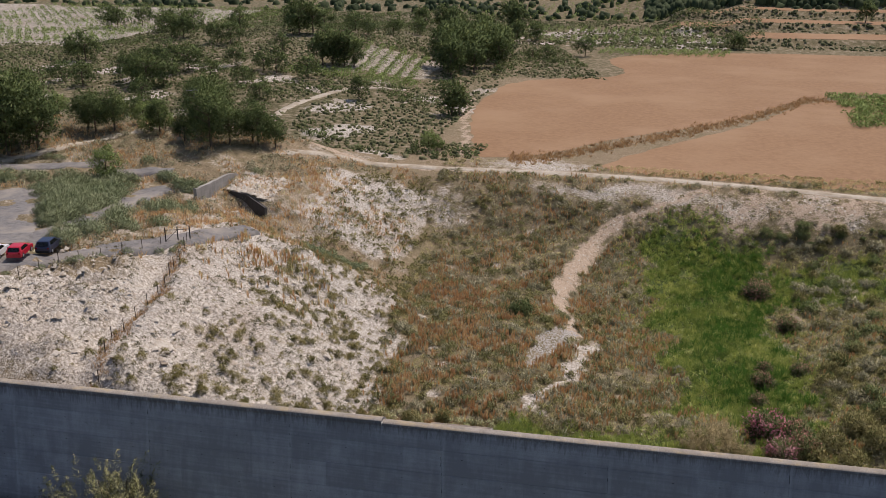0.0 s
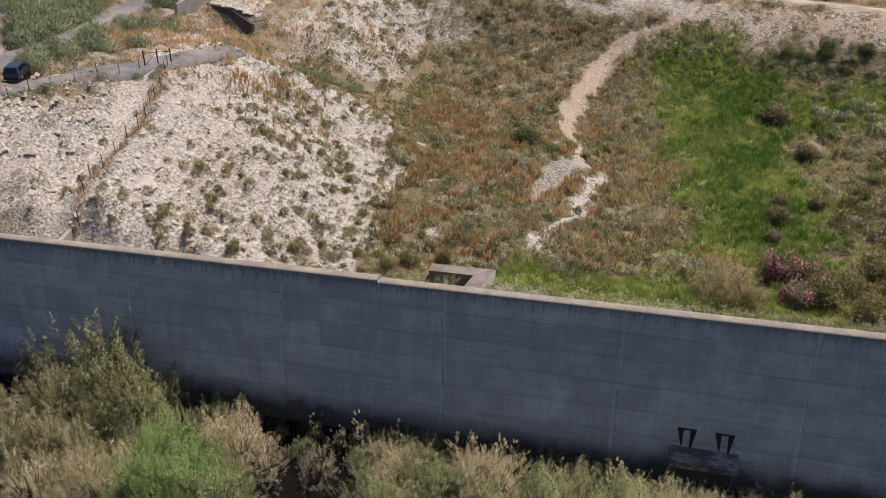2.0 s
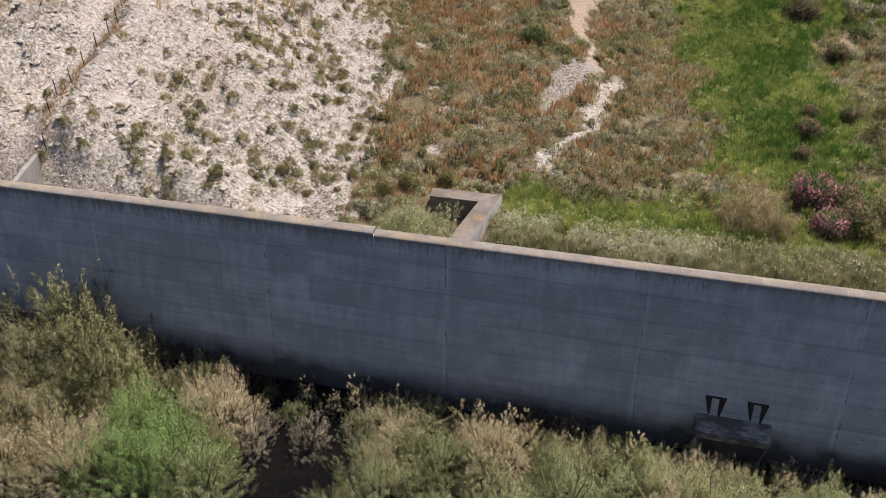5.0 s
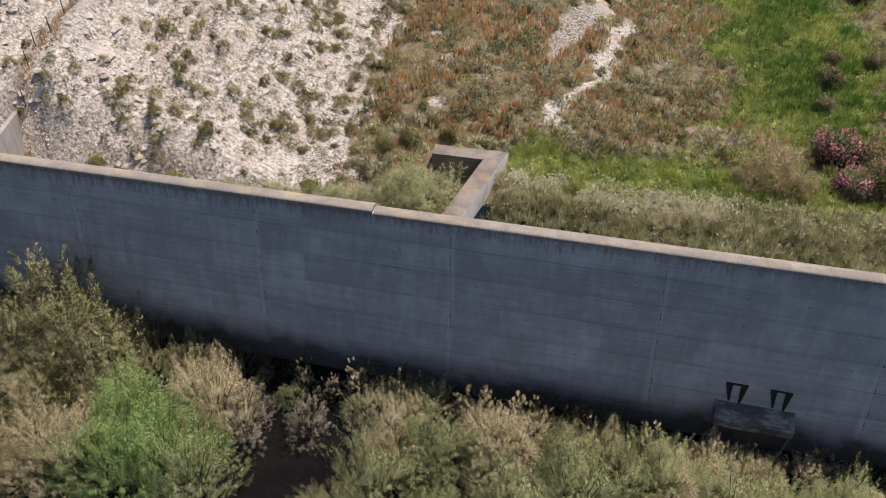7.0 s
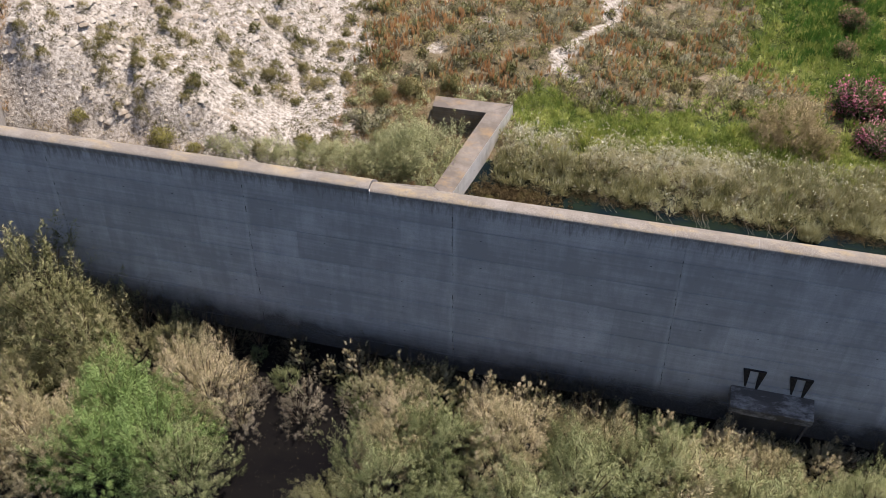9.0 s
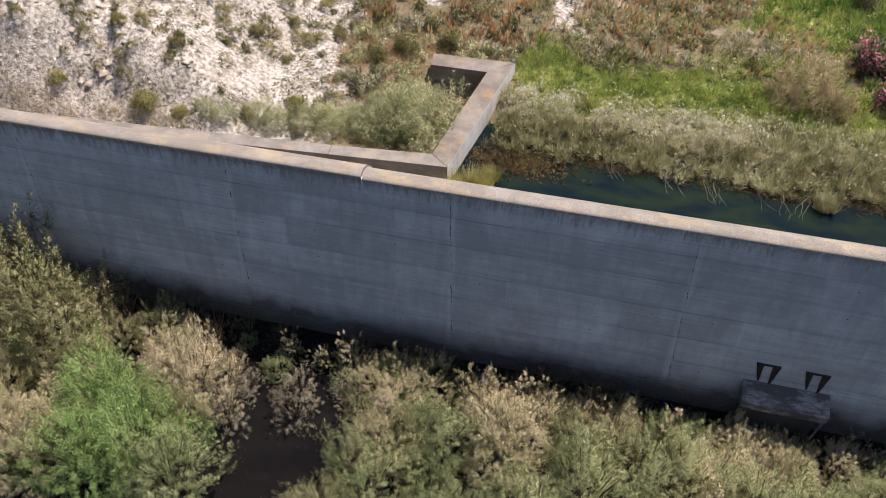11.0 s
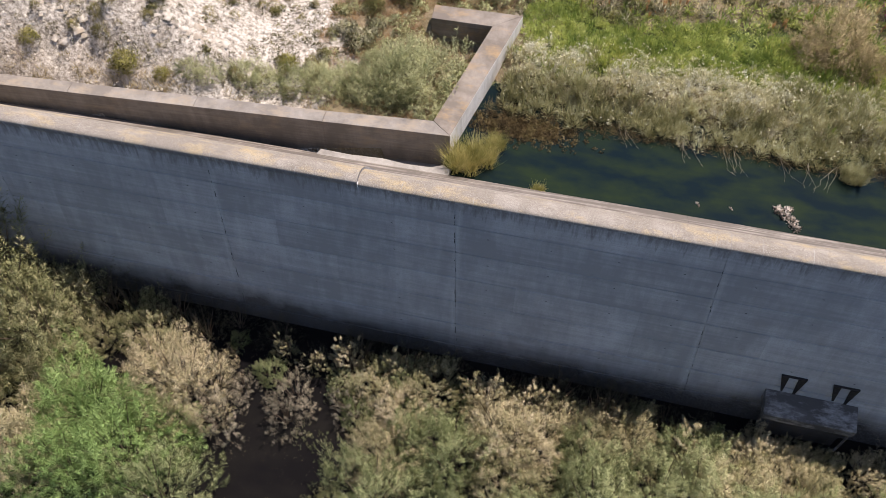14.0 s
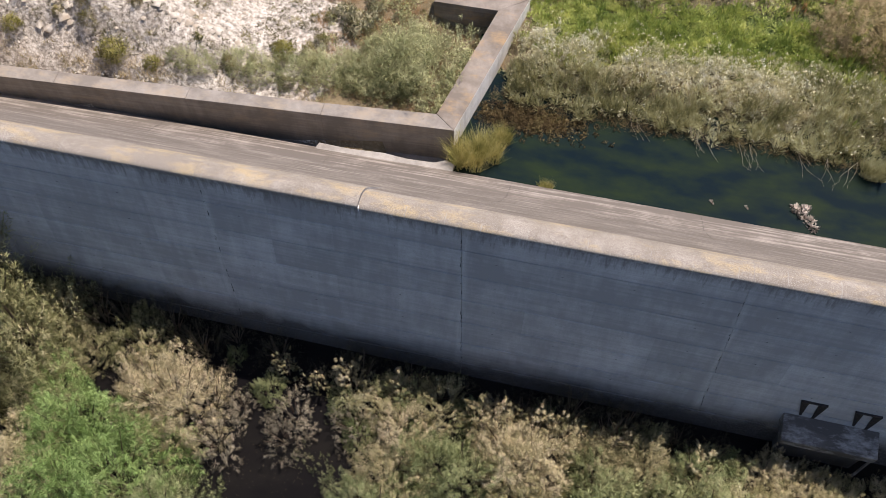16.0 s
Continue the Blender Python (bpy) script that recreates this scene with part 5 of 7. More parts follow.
ROCKS = [rock_mesh("rock", 5 + k, 0.5 + 0.12 * (k % 3)) for k in range(4)]
for _k, (_x, _y, _s2, _r) in enumerate([(-50.8, 83.7, 1.5, 0.6), (-37.6, 97.3, 1.5, 2.4), (-48.7, 79.9, 0.85, 0.3), (-50.1, 79.6, 0.9, 1.2), (-46.8, 81.2, 0.8, 2.0), (-46.7, 83.4, 0.7, 0.1), (-45.9, 75.6, 0.6, 0.8), (-49.6, 81.0, 0.7, 1.9), (-45.0, 82.0, 0.55, 2.6), (-52.5, 80.3, 0.7, 0.5), (-44.0, 80.9, 0.5, 1.0), (-53.6, 78.4, 0.8, 1.5), (-51.6, 77.4, 0.6, 2.9), (-47.6, 86.0, 0.5, 0.2), (-52.2, 85.6, 0.5, 1.1)]):
    rk = obj("rock", ROCKS[_k % 4], None, "pale angular limestone boulder bedded in the slope", "rock", "boulders")
    rk.location, rk.rotation_euler = (_x, _y, land(_x, _y) - 0.1 * _s2), (0.25, 0.35, _r)
    rk.scale = (_s2 * 1.25, _s2 * 0.8, _s2)


def rubble(name, P, smin, smax, seed, mat, label):
    """Loose stones: squashed pyramids, one joined mesh."""
    rng = np.random.default_rng(seed)
    n = len(P)
    base = np.array([(-1, -0.7, 0), (0.9, -0.8, 0), (1.0, 0.7, 0), (-0.8, 0.9, 0), (-0.35, -0.2, 0.75), (0.4, 0.15, 0.7)])
    v = base[None] * rng.uniform(0.65, 1.35, (n, 6, 3)) * (rng.uniform(0, 1, n) ** 2 * (smax - smin) + smin)[:, None, None]
    a = rng.uniform(0, 6.283, n)
    x, y = v[..., 0] * np.cos(a)[:, None] - v[..., 1] * np.sin(a)[:, None], v[..., 0] * np.sin(a)[:, None] + v[..., 1] * np.cos(a)[:, None]
    v = np.stack([x, y, v[..., 2] - 0.03], -1) + P[:, None, :]
    f = np.array([(0, 1, 4), (1, 5, 4), (1, 2, 5), (2, 3, 5), (3, 4, 5), (3, 0, 4)])
    return obj(name, mesh_of(name, v, (np.arange(n)[:, None, None] * 6 + f[None]).reshape(-1, 3), mat), None, label, "rubble", kind="stuff")


rubble("slope_rubble", strew(30000, -72, -27, 74.5, 128, lambda x, y: zone_marl(x, y) * (0.35 + 0.65 * (ripple(x, y, 4, 9) > 0)) * (0.3 + 0.7 * ramp(y, 79, 86)), 21), 0.045, 0.19, 22, ROCK, "loose white stones over the marl slope")
_lr = np.random.default_rng(91)
_led = []
for _k in range(80):
    _cx, _cy, _n = _lr.uniform(-56, -32), _lr.uniform(76, 116), _lr.integers(4, 12)
    _off = np.cumsum(_lr.uniform(0.25, 0.75, _n))
    _led.append(np.stack([_cx + _off, _cy - 0.12 * _off + _lr.normal(0, 0.10, _n), np.zeros(_n)], -1))
_led = np.concatenate(_led)
_led = _led[(marl_edge(_led[:, 1]) - _led[:, 0] > 1.0) & (np.abs(fence_x(_led[:, 1]) - 2.6 - _led[:, 0]) > 1.5)]
_led[:, 2] = land(_led[:, 0], _led[:, 1]) + 0.02
rubble("slope_ledges", _led, 0.12, 0.40, 92, ROCK, "broken ledges of bedded limestone on the slope")
_led = []
for _k in range(90):
    _cx, _cy, _n = _lr.uniform(-74, -57), _lr.uniform(77, 99), _lr.integers(3, 9)
    _off = np.cumsum(_lr.uniform(0.3, 0.8, _n))
    _led.append(np.stack([_cx + 0.7 * _off, _cy + 0.72 * _off + _lr.normal(0, 0.15, _n), np.zeros(_n)], -1))
_led = np.concatenate(_led)
_led = _led[fence_x(_led[:, 1]) - _led[:, 0] > 3.4]
_led[:, 2] = land(_led[:, 0], _led[:, 1]) + 0.03
rubble("bank_ledges", _led, 0.10, 0.5, 93, ROCK, "tilted ledges of bedded limestone beyond the fence")
_led = np.stack([_lr.normal(-48.5, 4.0, 170), _lr.normal(83.0, 2.6, 170), np.zeros(170)], -1)
_led = np.concatenate([_led, np.stack([_lr.uniform(-58, -34, 260), _lr.uniform(82, 112, 260), np.zeros(260)], -1)])
_led = _led[(marl_edge(_led[:, 1]) - _led[:, 0] > 1.0) & (fence_x(_led[:, 1]) + 0.8 < _led[:, 0]) & (_led[:, 1] > near_wall_y(_led[:, 0]) + 1.5)]
_led[:, 2] = land(_led[:, 0], _led[:, 1])
rubble("slope_blocks", _led, 0.12, 0.5, 97, ROCK, "angular pale limestone blocks fallen on the slope")
rubble("path_stones", strew(9000, -18, 6, 110, 170, lambda x, y: zone_path(x, y) * 0.7, 93), 0.05, 0.24, 94, ROCK, "pale stones along the worn path")
rubble("foot_rubble", strew(4500, -60, -29, 72, 82, lambda x, y: 0.75 * (marl_edge(y) - x > -1) * (y > near_wall_y(x) + 1.0), 95), 0.03, 0.12, 96, ROCK, "loose stones and clods at the foot of the slope")
_g = strew(1800, -60, -27, 70, 78, lambda x, y: np.exp(-((y - near_wall_y(x) - 1.7) / 0.9) ** 2) * (ripple(x, y, 2.5, 97) > -0.3), 98)
obj("wall_grass", tufts("wall_grass", _g, 0.5, 0.04, 14, DRY_BUSH, 0.3, 0.5, 99), None, "dry brown grass along the back of the wall", "grass", kind="stuff")
rubble("bank_stones", strew(5000, -12, 66, 161, 174, lambda x, y: ramp(zone_marl(x, y), 0.2, 0.6) * (np.abs(y - road_y(x)) > 2.0), 27), 0.06, 0.26, 28, ROCK, "pale stones on the eroded bank below the road")
rubble("scar_rubble", strew(6000, -18, -2, 88, 124, lambda x, y: ramp(zone_marl(x, y), 0.25, 0.6), 23), 0.04, 0.16, 24, ROCK, "pale stones in the eroded bank")

# ---- valley floor ----
def wild(x, y):
    """Ground that is neither path, road, field, water nor concrete."""
    k = (1 - ramp(zone_path(x, y), 0.15, 0.5)) * (1 - (np.abs(y - road_y(x)) < 2.2))
    k = k * (1 - ((x < -14) & (x > -22) & (y < 86.5) & (y > 84.2))) * (y > 75.5) * ~((x > -17.6) & (y < 76.9))
    return k


VALLEY = lambda x, y: wild(x, y) * (1 - 0.93 * ramp(zone_marl(x, y), 0.15, 0.5)) * (1 - ramp(zone_green(x, y), 0.2, 0.7)) * (x > marl_edge(y) - 1.5)
SLAB = lambda x, y: ((np.abs((x + 11.8) - (y - 114) * 0.22 + 0.4 * ripple(x, y, 2, 5)) < 0.9 + 1.0 * ramp(y, 106, 115) + 0.3 * ripple(x, y, 3, 6)) & (y > 104 + ripple(x, y, 2, 7)) & (y < 119.5 + ripple(x, y, 2, 8)))
rust = lambda x, y: np.clip(0.68 + 2.4 * ripple(x, y, 6, 11) + 1.7 * ripple(x, y, 2.3, 12), 0.02, 1) * (1 - 0.6 * ramp(y, 128, 150)) * (1 - 0.55 * ramp(x, -10, -5)) * (1 - 0.7 * ramp(x, 6, 16))
RUSTY = [esparto_mesh("rust_tuft", 300 + k, 0.26, 1.15, 24, RUST_GRASS, 0.032, 0.78) for k in range(3)]
MIXED = [dome_mesh("mixed_tuft", 310 + k, 0.42, 0.42, 44, GRASS_MIX, 0.018, 0.22) for k in range(3)]
STRAWY = [esparto_mesh("straw_tuft", 320 + k, 0.34, 0.3, 24, STRAW, 0.018) for k in range(2)]
_g = strew(62000, -36, 34, 76, 182, lambda x, y: VALLEY(x, y) * rust(x, y) * (1 - SLAB(x, y)) * 0.8 * ramp(y + 1.5 * ripple(x, y, 3, 98), 87, 90), 8)
joined("rust_grass", RUSTY, _g, 0.5, 1.25, 31, "rust-brown dry grass standing over the valley floor", "grass")
_g = strew(26000, -44, 44, 76, 186, lambda x, y: VALLEY(x, y) * (1 - 0.9 * rust(x, y)) * (1 - SLAB(x, y)) * (0.3 + 0.65 * (ripple(x, y, 4, 14) > -0.3)), 9)
joined("mixed_grass", MIXED, _g, 0.6, 1.4, 32, "olive and straw mixed grass in the valley", "grass", True)
_g = strew(9000, -44, 44, 76, 186, lambda x, y: VALLEY(x, y) * (1 - SLAB(x, y)) * (ripple(x, y, 5, 16) > 0.0), 11)
joined("straw_grass", STRAWY, _g, 0.6, 1.3, 30, "bleached straw tufts in the valley", "grass")
_g = strew(9000, -42, 44, 76, 182, lambda x, y: VALLEY(x, y) * (1 - SLAB(x, y)) * 0.5 * (ripple(x, y, 7, 15) > -0.4), 10)
obj("grey_scrub", mounds("grey_scrub", _g, np.random.default_rng(2).uniform(0.25, 0.6, len(_g)), 0.42, 34, 0.38, LEAF_GREY, 33), None, "grey-green low scrub between the grasses", "scrub", kind="stuff")
_g = strew(6500, -42, 46, 76, 186, lambda x, y: VALLEY(x, y) * (1 - SLAB(x, y)) * 0.5 * (ripple(x, y, 6, 25) > 0.0), 12)
obj("olive_scrub", mounds("olive_scrub", _g, np.random.default_rng(3).uniform(0.3, 0.75, len(_g)), 0.55, 44, 0.34, LEAF_SCRUB, 34), None, "olive-green low scrub in the valley", "scrub", kind="stuff")
_g = strew(20000, -16, 60, 90, 176, lambda x, y: np.maximum(zone_marl(x, y) * 0.10, 0.35 * bump(x, y, 26, 167, 32, 6)) * (y > 88) * (np.abs(y - road_y(x)) > 2.2), 13)
obj("bank_tussocks", mounds("bank_tussocks", _g, np.random.default_rng(36).uniform(0.15, 0.5, len(_g)), 0.4, 22, 0.42, LEAF_SCRUB, 35), None, "sparse tussocks on pale eroded banks", "scrub", kind="stuff")
rubble("gravel_patch", strew(9000, -16, -8, 104, 123, lambda x, y: SLAB(x, y) * 1.0, 26), 0.06, 0.2, 27, GRIT, "patch of pale grey gravel on the grass")
SAGEY = [dome_mesh("sage_tuft", 380 + k, 0.5, 0.5, 170, mm, 0.022, 0.24) for k, mm in enumerate((LEAF_GREY,) * 2)]
OLIVEY = [dome_mesh("olive_tuft", 384 + k, 0.5, 0.54, 170, mm, 0.022, 0.24) for k, mm in enumerate((SCRUB_DARK,) * 2)]
_g = strew(9000, -42, 30, 88, 180, lambda x, y: VALLEY(x, y) * (1 - SLAB(x, y)) * (0.10 + 0.5 * (ripple(x, y, 4, 71) > 0.25)), 72)
joined("sage_tufts", SAGEY, _g[:1200], 0.7, 2.1, 73, "rounded grey-green sage tufts over the valley floor", "tufts", True)
_g = strew(9000, -42, 30, 88, 180, lambda x, y: VALLEY(x, y) * (1 - SLAB(x, y)) * (0.12 + 0.5 * (ripple(x, y, 5, 74) > 0.2)), 75)
joined("olive_tufts", OLIVEY, _g[:800], 0.7, 2.1, 76, "rounded olive-green tufts over the valley floor", "tufts", True)
_b = strew(420, -34, 4, 86, 172, lambda x, y: VALLEY(x, y) * (1 - SLAB(x, y)) * (0.25 + 0.75 * (ripple(x, y, 8, 68) > 0.2)), 69)
for _k, _p in enumerate(_b[:150]):
    _o = obj("scrub_bush", TUFT[3 + _k % 2], None, "small olive-green scrub bush among dry grass", "bush", "scrub bushes in the valley")
    _s2 = 0.7 + 0.9 * ((_k * 37) % 100) / 100.0
    _o.location, _o.rotation_euler, _o.scale = _p, (0, 0, _k * 1.3), (_s2, _s2, _s2 * 1.05)
# wet channel
REEDY = [esparto_mesh("reed_tuft", 330 + k, 0.5, 0.85, 30, GRASS_GREEN, 0.034, 0.2) for k in range(3)]
YELLOW = [esparto_mesh("yellow_tuft", 340 + k, 0.6, 0.8, 28, LUSH_GREEN, 0.05, 0.15) for k in range(2)]
_g = strew(27000, -14, 56, 80, 170, lambda x, y: zone_green(x, y) * (0.5 + 0.5 * (ripple(x, y, 5, 17) > -0.2)), 14)
joined("green_reeds", REEDY, _g, 0.45, 1.7, 36, "bright green reeds filling the wet channel", "reeds")
_g = strew(15000, -8, 60, 86, 172, lambda x, y: ramp(zone_green(x, y), 0.05, 0.4) * (ripple(x, y, 6, 19) > 0.0) * 0.7 + 0.45 * ((zone_green(x - 3, y) > 0.2) | (zone_green(x + 4, y) > 0.2)) * (ripple(x, y, 3, 29) > -0.2), 18)
joined("yellow_grass", YELLOW, _g, 0.6, 1.25, 37, "yellowing grass at the edge of the reeds", "grass")
_g = strew(5500, 0, 26, 90, 168, lambda x, y: zone_green(x, y) * (0.15 + 0.6 * (ripple(x, y, 3.5, 77) > 0.25)), 78)
joined("channel_straw", MIXED, _g, 0.6, 1.5, 79, "straw-tipped grass standing among green reeds", "grass")
DEEP = [esparto_mesh("deep_tuft", 350 + k, 0.5, 0.9, 40, DEEP_GREEN, 0.028, 0.25) for k in range(2)]
_g = strew(9000, 0, 26, 92, 168, lambda x, y: zone_green(x, y) * np.clip((ripple(x, y, 3.0, 85) > 0.3) * 0.4 + ramp(x, 6, 12) * (ripple(x, y, 7, 86) > -0.1), 0, 1) * 0.7, 87)
joined("tall_reeds", DEEP, _g, 0.9, 1.9, 88, "tall dark green reeds in stands along the channel", "reeds")
# lush grass strip behind the reeds
LUSH = [esparto_mesh("lush_tuft", 370 + k, 0.4, 0.7, 40, mm, 0.022, 0.25) for k, mm in enumerate((LUSH_GREEN,) * 3)]
_g = strew(6500, -15, 20, 83.5, 92, lambda x, y: ramp(x, -15.5, -14) * (1 - ramp(y + 1.5 * ripple(x, y, 3, 28), 86.5, 90)) * (0.4 + 0.6 * (ripple(x, y, 4, 26) > -0.4)), 28)
joined("lush_grass", LUSH, _g, 0.6, 1.3, 29, "lush green and yellow grass behind the reeds", "grass")
# pale reeds along the pool
bank = lambda x, y: wild(x, y) * (x > -15.3 + (y - 84) * 0.23)
CANE = [esparto_mesh("cane_tuft", 350 + k, 0.75, 1.6, 52, CANE_LEAF, 0.028, 0.25) for k in range(3)]
PALE = [esparto_mesh("pale_tuft", 360 + k, 0.6, 1.1, 50, REED_PALE, 0.03, 0.2) for k in range(3)]
_g = strew(2600, -15, 26, 77.2, 84.5, lambda x, y: bank(x, y) * ramp(y + 0.7 * ripple(x, y, 2.5, 21), 78.1, 79.2) * (1 - 0.93 * ramp(y + 0.5 * ripple(x, y, 3, 22), 80.6, 81.8) * (1 - ramp(x, 2, 7))) * (0.35 + 0.65 * (ripple(x, y, 2.5, 20) > -0.2)), 19)
_g[:, 2] = np.maximum(_g[:, 2], -6.1)
joined("cane_reeds", CANE, _g, 0.6, 1.25, 38, "grey-green cane leaning over the pool's bank", "reeds")
_g = strew(2400, -15, 26, 77.5, 85.5, lambda x, y: bank(x, y) * np.clip(0.3 + np.exp(-((y - 81.0) / 0.9) ** 2), 0, 1) * (1 - 0.9 * ramp(y, 81.6, 82.4) * (1 - ramp(x, 2, 7))) * (ripple(x, y, 3, 27) > -0.5), 20)
joined("pale_reeds", PALE, _g, 0.5, 1.1, 39, "pale straw reeds with white plumes beside the pool", "reeds")
_g = strew(7500, -15, 22, 78, 85.5, lambda x, y: bank(x, y) * (np.exp(-((y - 82.9) / 1.2) ** 2) * (1 - 0.6 * ramp(x, 3, 8)) + 0.07) * (ripple(x, y, 2, 23) > -0.45), 24)
_g[:, 2] = np.maximum(_g[:, 2], -6.0) + np.random.default_rng(25).uniform(0.6, 1.6, len(_g))
obj("reed_plumes", mounds("reed_plumes", _g, 0.11, 0.2, 8, 0.8, PLUME, 40), None, "fluffy off-white reed plumes", "reeds", kind="stuff")
_g = strew(700, -16, 22, 77.9, 79.2, lambda x, y: np.ones_like(x), 25)
_g[:, 2] = -6.05
obj("dead_reeds", tufts("dead_reeds", _g, 0.45, 0.04, 8, WEED, 0.4, 1.1, 41), None, "grey dead reeds sagging over the waterline", "reeds", kind="stuff")
STUB = [dome_mesh("stubble", 390 + k, 0.36, 0.42, 60, PLUME, 0.026) for k in range(3)]
_g = strew(3000, -14.5, 12, 80.5, 85.5, lambda x, y: bank(x, y) * np.exp(-((y - 82.9 - 0.4 * ripple(x, y, 4, 81)) / 1.0) ** 2) * (1 - 0.8 * ramp(x, 3, 8)) * (ripple(x, y, 2, 23) > -0.5), 82)
_g[:, 2] = np.maximum(_g[:, 2], -6.0) + 0.25
joined("bleached_stubble", STUB, _g, 0.6, 1.25, 83, "bleached straw clumps along the back of the reeds", "reeds")
CLUMP_LEAF = leafy("yellow_sedge", [(0.12, (0.10, 0.10, 0.03)), (0.5, (0.24, 0.22, 0.08)), (0.9, (0.42, 0.36, 0.18))], tint=0.1, gain=1.9, clump=3.0)
CLUMP = [tufts("reed_clump", np.stack([np.random.default_rng(80 + k).uniform(-0.7, 0.7, 70), np.random.default_rng(82 + k).uniform(-0.6, 0.6, 70), np.zeros(70)], -1), 1.5, 0.04, 16, mm, 0.2, 0.45, 80 + k) for k, mm in enumerate((CANE_LEAF, CLUMP_LEAF))]
for _x, _y, _s2, _lab in ((-16.5, 73.2, 1.25, "large yellow-green reed clump at the wall's corner"), (-15.4, 74.0, 1.15, "large yellow-green reed clump at the wall's corner"), (-11.1, 72.15, 0.45, "small yellow-green reed clump in the pool"), (9.4, 77.9, 0.9, "straw-green reed clump on the pool's bank"), (-14.6, 75.4, 0.7, "large yellow-green reed clump at the wall's corner")):
    rc = obj("reed_clump", CLUMP[int(_x < -10)], None, _lab, "reeds", "reed clumps")
    rc.location, rc.scale = (_x, _y, -6.05), (_s2, _s2, _s2)
# bare branches hanging over the waterline
for _k, (_x, _y, _a) in enumerate([(-2.6, 77.6, 0.3), (-2.0, 77.5, -0.5), (0.6, 77.0, 0.2), (1.4, 76.9, -0.4), (8.2, 77.1, 2.9), (4.4, 77.2, -0.3), (-6.5, 77.9, 0.4), (6.3, 77.0, 0.5)]):
    _rb = random.Random(_k)
    bm = bmesh.new()
    _p0 = Vector((_x, _y + 0.9, -5.2))
    for _j in range(3):
        _q0 = _p0.copy()
        for _n in range(4):
            _q1 = _q0 + Vector((_rb.uniform(-0.35, 0.35) + 0.25 * math.cos(_a), -0.32 + _rb.uniform(-0.2, 0.1), -0.22 + _rb.uniform(-0.12, 0.12)))
            _q1.z = max(_q1.z, -5.98)
            rod_bm(_q0, _q1, 0.011 - 0.002 * _n, 4, bm)
            _q0 = _q1
    me = bpy.data.meshes.new("dead_branch")
    bm.to_mesh(me)
    bm.free()
    me.materials.append(TWIG)
    obj("dead_branch", me, None, "bleached bare branch hanging over the pool's edge", "branch", "dead branches")
# weed and wood afloat
_g = np.stack([np.random.default_rng(5).normal(-13.2, 1.9, 900), np.random.default_rng(6).normal(77.3, 0.55, 900), np.full(900, -5.99)], -1)
obj("floating_weed", mounds("floating_weed", _g, 0.20, 0.05, 14, 0.55, WEED, 42), None, "brown floating weed in the pool's corner", "weed", kind="stuff")
DRIFT = mounds("driftwood", np.array([(0, 0, 0.0), (0.3, 0.5, 0), (-0.5, 0.4, 0), (0.6, -0.5, 0), (0.9, -1.0, 0)]), 0.42, 0.12, 70, 0.5, DRIFT_PALE, 43)
for _x, _y, _s2 in ((5.1, 73.8, 0.85), (-0.6, 73.5, 0.16), (1.6, 73.6, 0.14)):
    dw = obj("drift_debris", DRIFT, None, "pale drift of sticks and scum on dark water", "debris", "drift debris")
    dw.location, dw.scale = (_x, _y, -5.98), (_s2, _s2, _s2)

_g = strew(3000, -44, -14.5, 75.8, 89, lambda x, y: (y > near_wall_y(x) + 1.6) * (marl_edge(y) - x < 1.5) * ~((x > -22) & (x < -14.2) & (y > 84) & (y < 86.6)) * ((x < -17.2 + 0.23 * (y - 75)) | (y > 86.5)) * (0.35 + 0.65 * (ripple(x, y, 2.2, 104) > -0.1)), 105)
obj("basin_grass", tufts("basin_grass", _g, 0.45, 0.02, 26, GRASS_DRY, 0.34, 0.55, 106), None, "straw and olive grass round the basin wall", "grass", kind="stuff")
_g = strew(900, -44, -14.5, 75.8, 89, lambda x, y: (y > near_wall_y(x) + 1.6) * (marl_edge(y) - x < 1.0) * ~((x > -22) & (x < -14.2) & (y > 84) & (y < 86.6)) * ((x < -17.2 + 0.23 * (y - 75)) | (y > 86.5)) * 0.4, 107)
obj("basin_scrub", mounds("basin_scrub", _g, np.random.default_rng(108).uniform(0.3, 0.8, len(_g)), 0.65, 150, 0.2, LEAF_WISPY, 109), None, "low sage scrub round the basin wall", "scrub", kind="stuff")

# ---- bushes round the basin, oleanders, bank bushes ----
BUSH = [bush_mesh("bush", 90 + k, 1.5, 1.5, 56, 46, 0.21, 0.065, mm, 0.5) for k, mm in enumerate((LEAF_SAGE, LEAF_OLIVE, LEAF_SCRUB, DRY_BUSH, LEAF_YELLOW))]
DRY_WISPY = plume_mesh("bush", 98, 1.5, 1.6, 440, 50, DRY_BUSH, 0.085)
WISPY = plume_mesh("bush", 95, 1.5, 1.6, 420, 46, LEAF_WISPY, 0.085)
LIGHT_BUSH = [bush_mesh("bush", 96 + k, 1.5, 1.4, 32, 24, 0.30, 0.115, mm, 0.5) for k, mm in enumerate((LEAF_SCRUB, LEAF_OLIVE, LEAF_GREY))]


def bush(spots, me, label, group):
    for x, y, s in spots:
        b = obj("bush", me, None, label, "bush", group)
        b.location, b.rotation_euler = (x, y, land(x, y) - 0.1), (0, 0, (x * 3.1 + y) % 6.28)
        b.scale = (s, s * 0.95, s)


